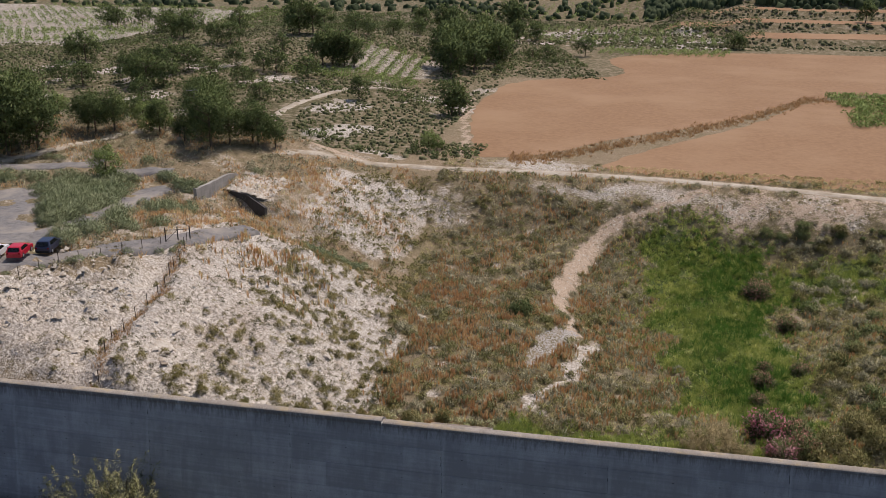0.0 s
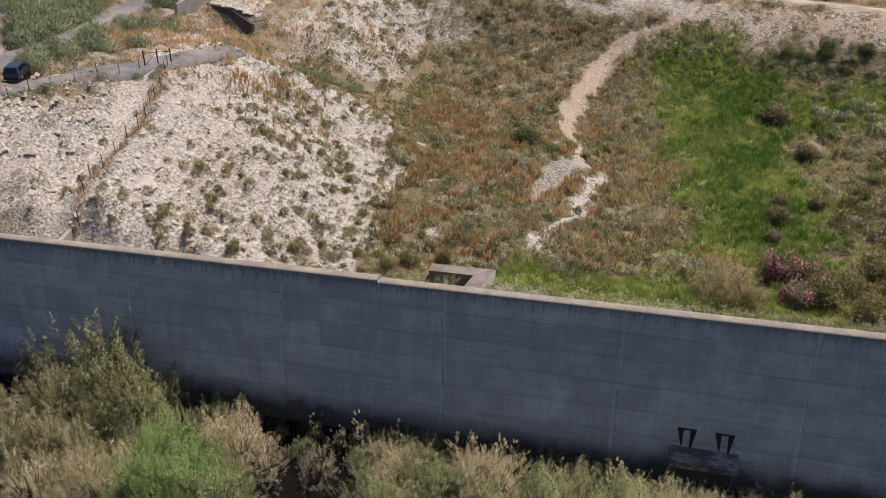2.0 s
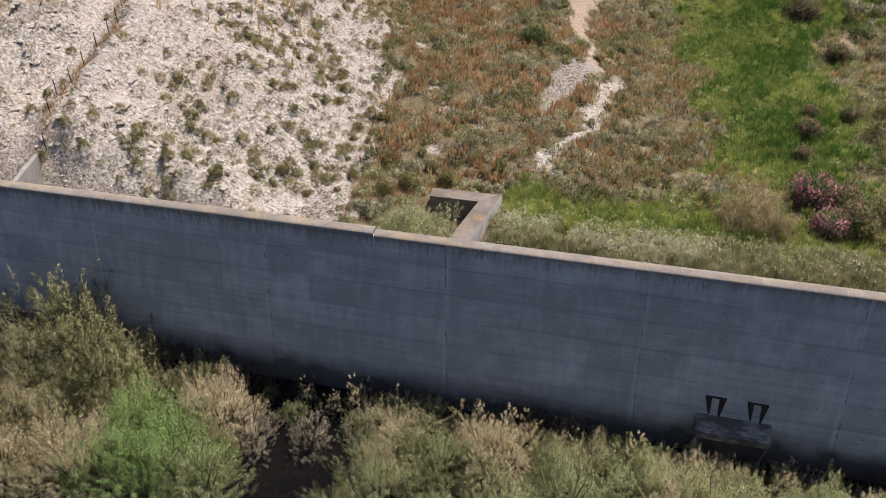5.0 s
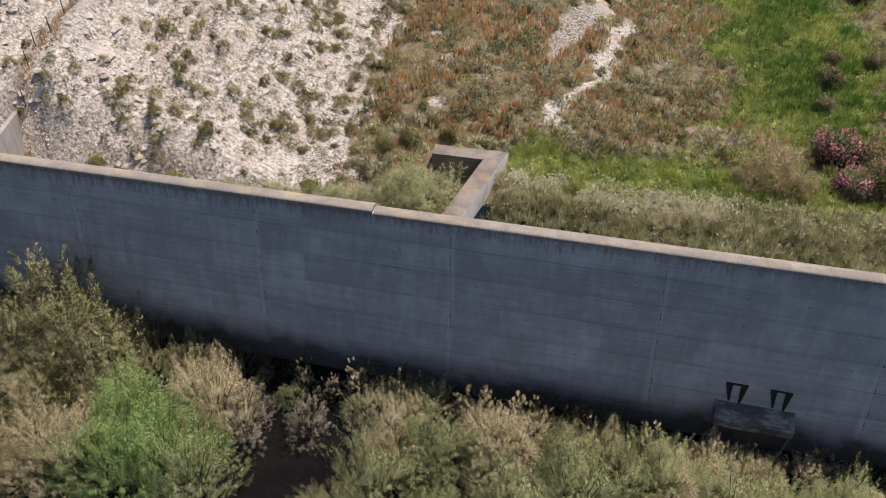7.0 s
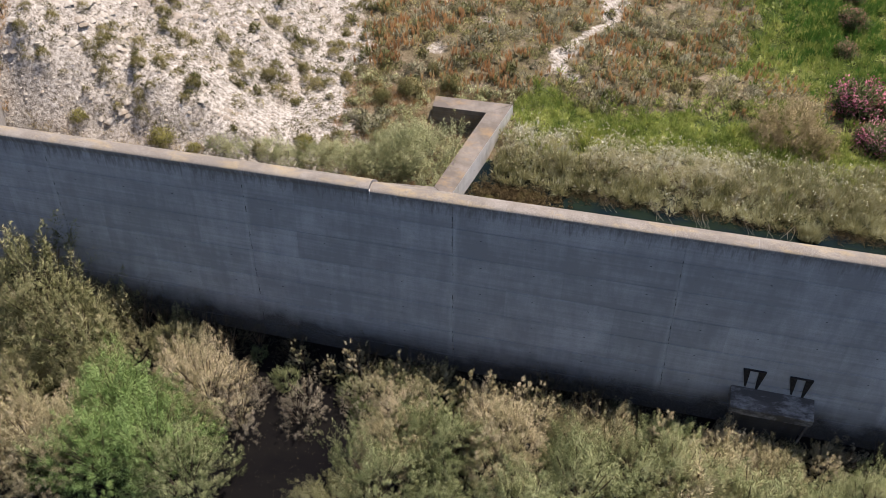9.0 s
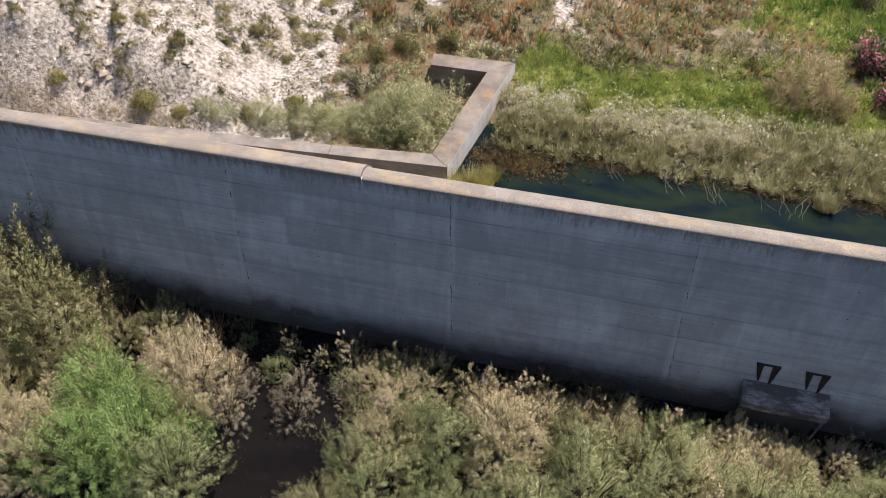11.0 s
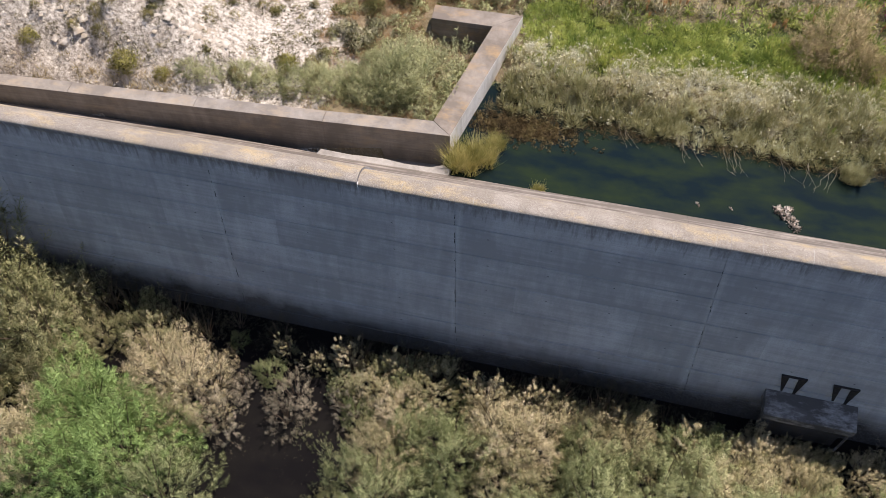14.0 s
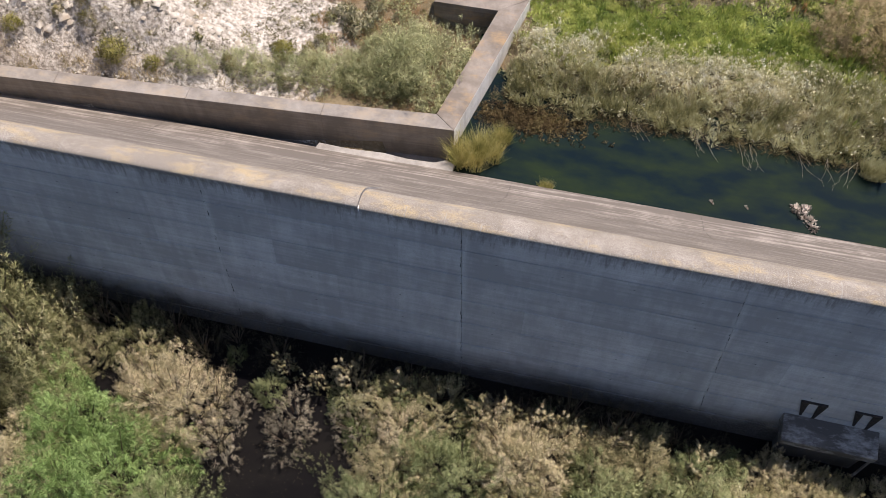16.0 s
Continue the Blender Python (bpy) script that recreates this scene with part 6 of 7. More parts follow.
bush([(-20.6, 78.9, 2.2), (-22.9, 78.4, 1.75), (-21.6, 81.2, 1.3), (-24.2, 80.2, 0.9), (-24.8, 77.4, 1.1), (-19.9, 77.0, 0.7), (-22.4, 77.2, 0.9)], WISPY, "sage-green rounded bush inside the basin wall", "basin bushes")
bush([(-27.4, 77.2, 1.15), (-29.4, 76.8, 1.0), (-31.5, 76.3, 0.9), (-33.2, 76.5, 0.85), (-36.8, 75.6, 0.7), (-26.0, 78.6, 0.8), (-35.4, 75.6, 0.7), (-28.4, 78.2, 0.7)], WISPY, "grey-green low bush behind the basin wall", "basin bushes")
bush([(-41.2, 75.0, 0.8), (-48.4, 75.0, 0.55), (-30.6, 78.4, 0.6), (-38.6, 74.8, 0.45)], BUSH[4], "yellow-green low bush behind the basin wall", "basin bushes")
bush([(-26.2, 81.8, 0.95), (-27.6, 82.8, 0.7), (-25.4, 83.6, 0.6)], LIGHT_BUSH[2], "dusty grey shrub on pale ground by the basin", "basin bushes")
bush([(-24.0, 87.2, 0.9), (-20.6, 88.4, 0.8), (-26.0, 85.6, 0.7), (-22.6, 90.2, 0.6)], BUSH[2], "olive-green bush by the end of the wall", "valley bushes")
bush([(-17.4, 124.4, 1.6), (-18.9, 124.9, 1.0)], BUSH[1], "dark green round bush alone in the grass", "valley bushes")
bush([(7.8, 88.6, 1.85), (9.8, 87.2, 1.35), (6.0, 87.6, 1.1)], DRY_WISPY, "tan dry bush beside the reeds", "valley bushes")
bush([(17.5, 88.5, 1.3), (19.5, 91.0, 1.4), (22.5, 94.5, 1.5), (21.0, 87.0, 1.4), (24.5, 90.0, 1.6), (27.0, 97.0, 1.5)], BUSH[2], "olive-green bank bush near the oleanders", "bank bushes")
OLE = bush_mesh("foliage", 101, 1.6, 1.8, 70, 60, 0.24, 0.07, LEAF_OLIVE, 0.6)
OLF = bush_mesh("flowers", 102, 1.8, 2.1, 70, 26, 0.11, 0.12, FLOWER, 0.4)
OLF2 = bush_mesh("flowers", 103, 1.7, 1.95, 52, 30, 0.10, 0.10, FLOWER_FADED, 0.4)
for _x, _y, _s2, _fl in ((13.6, 93.4, 1.15, OLF), (14.6, 88.6, 0.9, OLF), (16.6, 89.4, 1.0, OLF2), (16.2, 92.6, 1.0, OLF2), (14.6, 109.0, 0.8, OLF2), (15.2, 113.8, 0.6, OLF2), (17.3, 146.4, 1.3, OLF2), (19.8, 114.0, 0.7, OLF2), (20.6, 134.0, 0.9, OLF2), (13.8, 104.0, 0.6, OLF2)):
    ol = obj("oleander", None, None, "oleander bush with pink flowers over dark leaves" if _fl == OLF else "oleander bush with faded salmon-pink flowers", "bush", "oleanders")
    _s2 *= 1.3
    ol.location, ol.scale = (_x, _y, land(_x, _y) - 0.1), (_s2, _s2, _s2)
    ol.rotation_euler = (0, 0, _x)
    obj("foliage", OLE, ol)
    tagged(obj("flower_head", _fl, ol), kind="stuff")
bush([(x, 162.5 + 1.2 * math.sin(x), 0.8 + 0.35 * math.sin(2.3 * x)) for x in (16, 19.5, 22, 25.5, 29, 31.5, 35, 38, 42, 45, 49, 53)], BUSH[1], "dark green bush in a row below the road", "bank bushes")
_b = strew(520, 20, 56, 92, 165, lambda x, y: ramp(x - 21 - 0.03 * (y - 100), -1, 3) * 0.85, 44)
scatter("bank_bush", LIGHT_BUSH, _b[:270], 0.4, 1.15, "dark olive bush on the stony bank", "bush", "bank bushes", 45)
_g = strew(16000, 19, 75, 84, 172, lambda x, y: ramp(x, 19, 23) * 0.8 * (1 - ramp(1.3 * bump(x, y, 28, 168, 34, 7), 0.2, 0.6)) * (1 - ramp(zone_green(x, y), 0.2, 0.6)), 46)
obj("bank_grass", tufts("bank_grass", _g, 0.5, 0.09, 7, GRASS_MIX, 0.35, 0.8, 47), None, "straw and olive grass on the bank", "grass", kind="stuff")
# ---- trees ----
def tree(kind, label, group, h, seed, mat, rx=0.42, lean=0.0, n=74, per=44, leaf=0.041):
    """A tree of height h: tapered trunk with limbs, crown of many clumps with gaps."""
    rng = np.random.default_rng(seed)
    t = obj(kind, None, None, label, "tree", group)
    bm = bmesh.new()
    rod_bm((0, 0, -0.3), (lean * h * 0.4, 0, h * 0.55), h * 0.022, 7, bm, h * 0.012)
    for _ in range(6):
        a, z = rng.uniform(0, 6.283), rng.uniform(0.22, 0.6) * h
        rod_bm((lean * z, 0, z), (lean * z + math.cos(a) * h * rx * 0.6, math.sin(a) * h * rx * 0.6, z + h * 0.16), h * 0.009, 5, bm, h * 0.004)
    part("trunk", bm, BARK, t)
    d = unit(n, rng)
    k = rng.uniform(0.3, 1.0, n) ** 0.5
    c = d * k[:, None] * np.array([h * rx, h * rx, h * 0.42]) * rng.uniform(0.7, 1.1, (n, 1))
    c[:, :2] *= (1.2 - 0.6 * (c[:, 2:] / (h * 0.42) + 1) / 2)
    c += np.array([lean * h * 0.6, 0, h * 0.50])
    cc, a, b = leaves(rng, c, rng.uniform(0.07, 0.13, n) * h, per, h * leaf, h * leaf * 0.58, 0.5)
    way = np.repeat(d, per, 0) * 0.6 + (cc - np.repeat(c, per, 0)) / (0.1 * h) * 0.7 + np.array([0, 0, 0.3])
    cc[:, 2] = np.maximum(cc[:, 2], 0.05 * h)
    obj("crown", tri_mesh("crown", cc, a, b, 0, mat, way), t)
    return t


PINES = [tree("pine_tree", "dark green pine tree on the dry hillside", "pine trees", 8.0, 200 + k, LEAF_PINE, 0.37 + 0.03 * k, n=96, per=64, leaf=0.03) for k in range(4)]
FAR_PINES = [tree("pine_tree", "dark green pine tree on the dry hillside", "pine trees", 8.0, 240 + k, LEAF_PINE, 0.42, n=50, per=32, leaf=0.06) for k in range(3)]
CAROBS = [tree("carob_tree", "low dark green spreading tree in scrub", "low trees", 5.0, 210 + k, LEAF_PINE, 0.62, n=50, per=34, leaf=0.06) for k in range(3)]
ALMOND = tree("almond_tree", "small bright green tree among the scrub", "small trees", 4.0, 220, LEAF_ORCHARD, 0.5)
for _t2 in PINES + FAR_PINES + CAROBS + [ALMOND]:
    _t2.location = (-160, 120, land(-160, 120))


def plant(templates, spots, grow=1.32):
    """Copies of trees on the land, each (x, y, size)."""
    for k, (x, y, s) in enumerate(spots):
        o = templates[k % len(templates)] if y < 225 or templates is not PINES else FAR_PINES[k % 3]
        o2 = copy_thing(o, pose(x, y, float(land(x, y)), 0, 0, (x * 37 + y * 11) % 360))
        o2.scale = (s * grow, s * grow, s * grow)


plant(PINES, [(-119, 149, 1.7), (-123, 153, 1.7), (-126.5, 149, 1.6), (-115.5, 153, 1.3), (-121, 158, 1.5), (-110, 164, 0.85), (-107, 166, 0.9), (-113, 166, 0.8),
              (-97, 166, 0.75), (-90.3, 163.5, 0.62), (-83, 160, 1.15), (-86, 166, 1.2), (-80.5, 163, 0.9), (-75.5, 165, 0.85), (-78, 168, 0.9), (-89, 172, 1.2), (-94, 176, 1.0), (-72.8, 167, 0.7),
              (-52.0, 231.7, 1.0), (-50.5, 233.5, 0.8), (-79.3, 239, 0.7), (-127, 318, 1.4), (-123, 321, 1.2), (-97, 279, 1.25), (-100, 277, 1.2), (-103, 276, 1.1), (-94.5, 281, 1.0),
              (-65, 288, 1.3), (-67, 294, 1.3), (-70, 300, 1.5), (-66, 306, 1.5), (-62, 312, 1.4), (-69, 318, 1.6), (-64, 326, 1.6), (-59, 330, 1.4), (-58, 342, 1.3), (-55, 318, 1.3), (-60, 300, 1.1), (-73, 326, 1.5), (-63, 340, 1.5),
              (-68, 424, 1.5), (-64, 420, 1.3), (-86, 388, 1.2), (-92, 392, 1.2), (-99, 384, 1.1), (-74, 388, 1.1), (83.5, 444, 1.0), (-60, 390, 1.0), (-53, 398, 0.9)])
plant(CAROBS, [(-29, 357, 1.25), (26, 389, 1.2), (28.5, 390, 1.0), (-183, 272, 1.5), (-187, 274, 1.4), (-141, 237, 1.6), (-137, 239, 1.4), (-145, 240, 1.4), (-149, 243, 1.3), (-144, 255, 1.6), (-139, 258, 1.4),
               (-101, 258, 1.2), (-113, 263, 1.2), (-118, 265, 1.0), (-103, 228, 0.9), (-170, 314, 1.6), (-176, 316, 1.5), (-144, 298, 1.3), (-150, 300, 1.2), (-246, 386, 1.8), (-240, 384, 1.6), (-230, 388, 1.6), (-210, 380, 1.5),
               (-155, 262, 1.1), (-128, 268, 1.1), (-122, 290, 1.0), (-110, 300, 1.2), (-135, 330, 1.3), (-160, 340, 1.4), (-185, 350, 1.6), (-200, 352, 1.5), (-41.6, 346, 0.9), (-47, 343, 0.8), (-38, 330, 0.5), (-52, 300, 0.6), (-116, 246, 0.9), (-128, 250, 1.0), (-160, 235, 1.2), (-170, 240, 1.1), (-158, 255, 1.0), (-134, 222, 1.0), (-125, 205, 0.9), (-110, 212, 0.8),
               (-105, 330, 1.1), (-112, 336, 1.1), (-100, 345, 1.2), (-118, 350, 1.1), (-130, 352, 1.3), (-95, 362, 1.1)])
plant([ALMOND], [(-92.2, 139, 1.25), (-48.1, 191.5, 0.95), (-46.5, 192.5, 0.7), (-104, 196, 0.8), (-110, 192, 0.9), (-117, 190, 0.9), (-126, 196, 0.9), (-132, 200, 0.9), (-120, 182, 1.0), (-100, 186, 0.9), (-128, 178, 1.1), (-136, 184, 1.1), (-140, 176, 1.1), (-113, 176, 1.0), (-105, 179, 0.9), (-98, 170, 0.9), (-101, 168, 0.8), (-104, 172, 1.0)])


# ---- orchards and far woods ----
def rows_of(x0, x1, y0, y1, dx, dy, seed, skew=0.0, gap=0.1):
    rng = np.random.default_rng(seed)
    X, Y = np.meshgrid(np.arange(x0, x1, dx), np.arange(y0, y1, dy))
    x, y = X.ravel() + skew * (Y.ravel() - y0) + rng.normal(0, 0.25, X.size), Y.ravel() + rng.normal(0, 0.25, X.size)
    ok = rng.uniform(0, 1, x.size) > gap
    return np.stack([x[ok], y[ok], land(x[ok], y[ok])], -1)


def orchard(name, P, r, h, per, mat, label, seed):
    P = P + np.array([0, 0, h * 0.35])
    k = np.random.default_rng(seed).uniform(0.7, 1.25, len(P))
    return obj(name, mounds(name, P, r * k, h, per, 0.30, mat, seed), None, label, "orchard", kind="stuff")


orchard("almond_orchard", np.concatenate([rows_of(-330, -205, 318, 372, 4.2, 5.0, 1, 0.1), rows_of(-330, -180, 378, 470, 5, 6, 2)]), 1.5, 1.7, 46, LEAF_ORCHARD, "rows of green almond trees on sandy soil", 3)
orchard("vine_rows", np.concatenate([rows_of(-98, -72, 270, 312, 3.9, 1.1, 4, -0.1, 0.05), rows_of(-110, -70, 262, 272, 1.6, 1.6, 5)]), 1.15, 1.1, 30, LEAF_ORCHARD, "green crop rows beside the pine grove", 6)
orchard("olive_rows", np.concatenate([rows_of(-24, 24, 361, 378, 4.0, 1.6, 7, 0.25, 0.02), rows_of(-60, 22, 396, 412, 4.4, 3.0, 8), rows_of(-60, 20, 424, 440, 3.4, 3.4, 9), rows_of(-110, 10, 470, 520, 5, 5, 10)]), 1.25, 1.6, 40, LEAF_ORCHARD, "olive rows on the terraces beyond the field", 11)
_w = strew(9500, -10, 170, 477, 620, lambda x, y: 0.95 * (ripple(x, y, 18, 35) > -0.6) * (x < 95 + 1.1 * (y - 477)), 61)
obj("far_pinewood", lumps("far_pinewood", _w, np.random.default_rng(12).uniform(1.4, 2.8, len(_w)), np.random.default_rng(13).uniform(2.5, 5.5, len(_w)), WOOD_DARK, 12), None, "dark pine wood on the far hillside", "wood", kind="stuff")
_w = strew(5200, -400, 120, 470, 760, lambda x, y: 0.22 + 0.5 * (ripple(x, y, 30, 31) > 0.2), 62)
obj("far_bushes", lumps("far_bushes", _w, np.random.default_rng(14).uniform(1.2, 3.0, len(_w)), np.random.default_rng(15).uniform(1.5, 4.0, len(_w)), WOOD_DARK, 13), None, "dark bushes strewn over far slopes", "bushes", kind="stuff")

# ---- hillside scrub beyond the road and on the plateau ----
def plateau(x, y):
    lane = np.interp(y, [82, 90, 95.5, 101, 109, 116.3, 121.5], [-80, -76.5, -73, -69, -64, -60.4, -57.5])
    return ((x < marl_edge(y) - 22) & (y > 88) | (y > 128) & (x < marl_edge(y) - 4)) & ((x < lane + 3.5) | (y > 118))


def clear(x, y):
    road = np.abs(np.interp(y, [62, 82, 90, 95.5, 101, 109, 116.3, 121.5], [-92, -80, -76.5, -73, -69, -64, -60.4, -57.5]) - x) < 2.6
    pads = ((np.abs(x - np.interp(y, [97, 108, 119, 126], [-82.5, -88, -95, -101])) < 5.0) & (y > 95) & (y < 127)) | ((np.abs(x - np.interp(y, [100, 106, 112, 121, 132, 138.5], [-80.6, -79.8, -79, -80.2, -82.4, -82.4])) < 2.5) & (y > 99) & (y < 141)) | ((np.abs(y - 146 - 0.5 * (x + 86)) < 2) & (x > -93) & (x < -79)) | ((np.abs(y - 144 - 0.45 * (x + 108)) < 3) & (x < -97) & (x > -122))
    return ~(road & (y < 122)) & ~pads & (np.abs(y - road_y(x)) > 2.0)


pale = lambda x, y: ramp(zone_marl(x, y), 0.2, 0.5)
_g = strew(11000, -150, -52, 88, 182, lambda x, y: plateau(x, y) * clear(x, y) * (0.25 + 0.65 * (ripple(x, y, 9, 41) > 0.0)) * 0.75 * (1 - 0.85 * pale(x, y)), 63)
obj("plateau_scrub", mounds("plateau_scrub", _g, np.random.default_rng(8).uniform(0.3, 0.95, len(_g)), 0.75, 34, 0.3, LEAF_GREY, 64), None, "grey-green scrub on the plateau by the lane", "scrub", kind="stuff")
_g = strew(4200, -112, -66, 100, 154, lambda x, y: clear(x, y) * (np.exp(-((x + 86 + 0.42 * (y - 122)) / 5.5) ** 2 - ((y - 123) / 13) ** 2) * 1.5 + 0.10 * (ripple(x, y, 6, 47) > 0.2)), 83)
ROUND = [dome_mesh("shrub", 230 + k, 1.3, 1.2, 1000, LEAF_SHRUB, 0.03, 0.06) for k in range(3)]
joined("grey_shrubs", ROUND, _g[:330], 0.9, 1.8, 85, "dense grey-green shrubs between old asphalt aprons", "shrubs", True)
_g = strew(2600, -56, -30, 132, 172, lambda x, y: ramp(marl_edge(y) - x, -4, 2) * (0.25 + 0.6 * (ripple(x, y, 4, 48) > 0.0)), 88)
obj("bank_scrub", mounds("bank_scrub", _g, np.random.default_rng(89).uniform(0.2, 0.75, len(_g)), 0.6, 26, 0.4, LEAF_SCRUB, 89), None, "olive scrub dotted over the second white bank", "scrub", kind="stuff")
_g = strew(900, -56, -42, 124, 137, lambda x, y: np.exp(-((x + 49) / 4.5) ** 2 - ((y - 130.5) / 4) ** 2), 90)
joined("gully_shrubs", ROUND, _g[:110], 0.5, 1.0, 91, "grey-green shrubs in the gully below the culvert", "shrubs", True)
_g = strew(2300, -64, -50, 73, 114, lambda x, y: (np.abs(fence_x(y) - 0.2 - x) < 0.9) * 1.0, 86)
obj("fence_grass", tufts("fence_grass", _g, 0.6, 0.06, 8, GRASS_DRY, 0.3, 0.5, 87), None, "brown dry grass grown along the fence", "grass", kind="stuff")
_g = strew(24000, -175, -40, 95, 178, lambda x, y: plateau(x, y) * clear(x, y) * (ripple(x, y, 7, 43) > 0.0) * 0.5, 65)
obj("plateau_grass", tufts("plateau_grass", _g, 0.85, 0.13, 6, RUST_GRASS, 0.3, 0.4, 66), None, "rust-brown dry stalks over the plateau", "grass", kind="stuff")
_g = strew(6500, -82, -46, 108, 160, lambda x, y: clear(x, y) * (ripple(x, y, 4, 49) > -0.1) * np.clip(bump(x, y, -66, 122, 14, 13) + bump(x, y, -60, 153, 5, 7), 0, 1), 50)
obj("mound_stalks", tufts("mound_stalks", _g, 0.95, 0.07, 9, RUST_GRASS, 0.35, 0.25, 51), None, "rust-brown dry stalks on the pale mound by the culvert", "grass", kind="stuff")
_g = strew(1500, -60, -38, 100, 128, lambda x, y: clear(x, y) * ((ripple(x, y, 3, 44) > 0.1) * np.exp(-((x + 50) / 6) ** 2 - ((y - 115) / 5) ** 2) + 0.07), 67)
tagged(joined("ridge_grass", RUSTY, _g, 0.9, 1.6, 68, "rust-brown stalks along the top of the white slope", "grass"), kind="stuff")
_g = strew(700, -80, -58, 84, 122, lambda x, y: (np.abs(np.interp(y, [82, 90, 95.5, 101, 109, 116.3], [-80, -76.5, -73, -69, -64, -60.4]) + 3.6 - x) < 1.3) * 1.0, 69)
joined("verge_scrub", ROUND, _g[::5], 0.4, 0.85, 70, "grey-olive scrub along the lane's verge", "scrub", True)


def hillside(x, y):
    near = x > -0.86 * y - 6
    f = ~((y > 184) & (y < 300) & (x > -49 + 12 * (y < 200)) & (x < 130)) & ~((y >= 300) & (y < 386) & (x > -20 - (y - 311) * 0.3) & (x < 130))
    f &= ~((x > -98) & (x < -70) & (y > 264) & (y < 312)) & ~((x < -205) & (y > 318) & (y < 470))
    tr = np.minimum(np.abs(x - np.interp(y, [188, 206, 226, 244, 254, 262], [-78, -87, -92, -89, -82, -66])) + 9 * (y > 250), 9)
    return near * f * (tr > 1.6) * (np.abs(y - road_y(x)) > 2.2)


_g = strew(70000, -330, 40, 184, 470, lambda x, y: hillside(x, y) * (0.3 + 0.7 * (ripple(x, y, 16, 45) > -0.2)) * 0.75, 71)
obj("hillside_scrub", lumps("hillside_scrub", _g, np.random.default_rng(9).uniform(0.2, 0.8, len(_g)), np.random.default_rng(19).uniform(0.2, 0.75, len(_g)), HILL_SCRUB, 72), None, "olive scrub dotted over the pale hillside", "scrub", kind="stuff")
_g = strew(15000, -330, 40, 184, 480, lambda x, y: hillside(x, y) * (ripple(x, y, 24, 46) > 0.0) * 0.7, 73)
obj("hillside_bushes", mounds("hillside_bushes", _g, np.random.default_rng(10).uniform(0.7, 1.8, len(_g)), 1.4, 36, 0.32, LEAF_OLIVE, 74), None, "dark olive bushes on the hillside", "bushes", kind="stuff")
_g = strew(22000, -30, 60, 181, 285, lambda x, y: 0.7 * np.exp(-((y - bank_y(x)) / 3.8) ** 2) * (x < 46), 75)
obj("field_bank_scrub", tufts("field_bank_scrub", _g, 0.8, 0.14, 10, GRASS_DRY, 0.5, 0.6, 76), None, "dry brown scrub on the bank between the fields", "scrub", kind="stuff")
_g = strew(5000, -60, 70, 168, 184, lambda x, y: (np.abs(np.abs(y - road_y(x)) - 3.0) < 0.9) * 0.2, 77)
obj("road_verge", mounds("road_verge", _g, np.random.default_rng(78).uniform(0.15, 0.4, len(_g)), 0.3, 16, 0.42, DRY_BUSH, 78), None, "dry tussocks along the gravel road", "scrub", kind="stuff")
_g = strew(900, 46, 75, 238, 286, lambda x, y: ramp(x - 50 + np.abs(y - 262) * 0.35, -3, 3) * 0.9, 79)
_g[:, 2] += 0.3
obj("gully_scrub", mounds("gully_scrub", _g, 1.1, 1.0, 24, 0.4, LEAF_ORCHARD, 80), None, "green scrub in the gully beside the field", "scrub", kind="stuff")
_g = strew(5200, -10, 130, 392, 484, lambda x, y: (((y > 394) & (y < 404)) | ((y > 427) & (y < 434)) | ((y > 451) & (y < 458)) | (y > 475)) * 0.6, 81)
obj("terrace_scrub", lumps("terrace_scrub", _g, np.random.default_rng(20).uniform(0.4, 1.1, len(_g)), 0.8, HILL_SCRUB, 82), None, "scrub on the banks of the far terraces", "scrub", kind="stuff")

# ---- fence and gate ----
def fence_post(x, y, h=1.7):
    p = obj("fence_post", POST, None, "thin dark metal fence post on the marl", "post", "fence posts")
    p.location, p.scale = (x, y, land(x, y) - 0.2), (1, 1, h)
    return p


_bm = rod_bm((0, 0, 0), (0, 0, 1.1), 0.045, 6)
POST = bpy.data.meshes.new("fence_post")
_bm.to_mesh(POST)
_bm.free()
POST.materials.append(METAL_POST)


def polyline(pts, step):
    p = np.array(pts, float)
    s = np.concatenate([[0], np.cumsum(np.hypot(*np.diff(p, axis=0).T))])
    t = np.arange(0, s[-1] + 0.01, step)
    return np.stack([np.interp(t, s, p[:, 0]), np.interp(t, s, p[:, 1])], -1)


for _line, _nm in (([(-53.8, 73.2), (-54.4, 77), (-55.9, 81.6), (-56.4, 86), (-56.6, 90.4), (-56.9, 94), (-57.8, 97.2), (-59.5, 102.2), (-60.4, 106.5), (-61.8, 110)], "down the slope"), ([(-72.9, 86.0), (-71.6, 91), (-70.2, 96.5), (-68.2, 99.8), (-65.9, 103.7), (-63.9, 108.0)], "along the lane")):
    _pp = polyline(_line, 2.9)
    for x, y in _pp:
        fence_post(x, y)
    bm = bmesh.new()
    for h in (0.5, 1.0, 1.55):
        for (xa, ya), (xb, yb) in zip(_pp[:-1], _pp[1:]):
            rod_bm((xa, ya, land(xa, ya) + h), (xb, yb, land(xb, yb) + h), 0.006, 3, bm)
    me = bpy.data.meshes.new("fence_wire")
    bm.to_mesh(me)
    bm.free()
    me.materials.append(METAL_POST)
    obj("fence_wire", me, None, "thin rusty fence wire " + _nm, "wire", kind="stuff")
gate = obj("metal_gate", None, None, "dark metal double gate across the lane", "gate")
_ga, _gb = (-64.2, 108.6), (-62.2, 111.6)
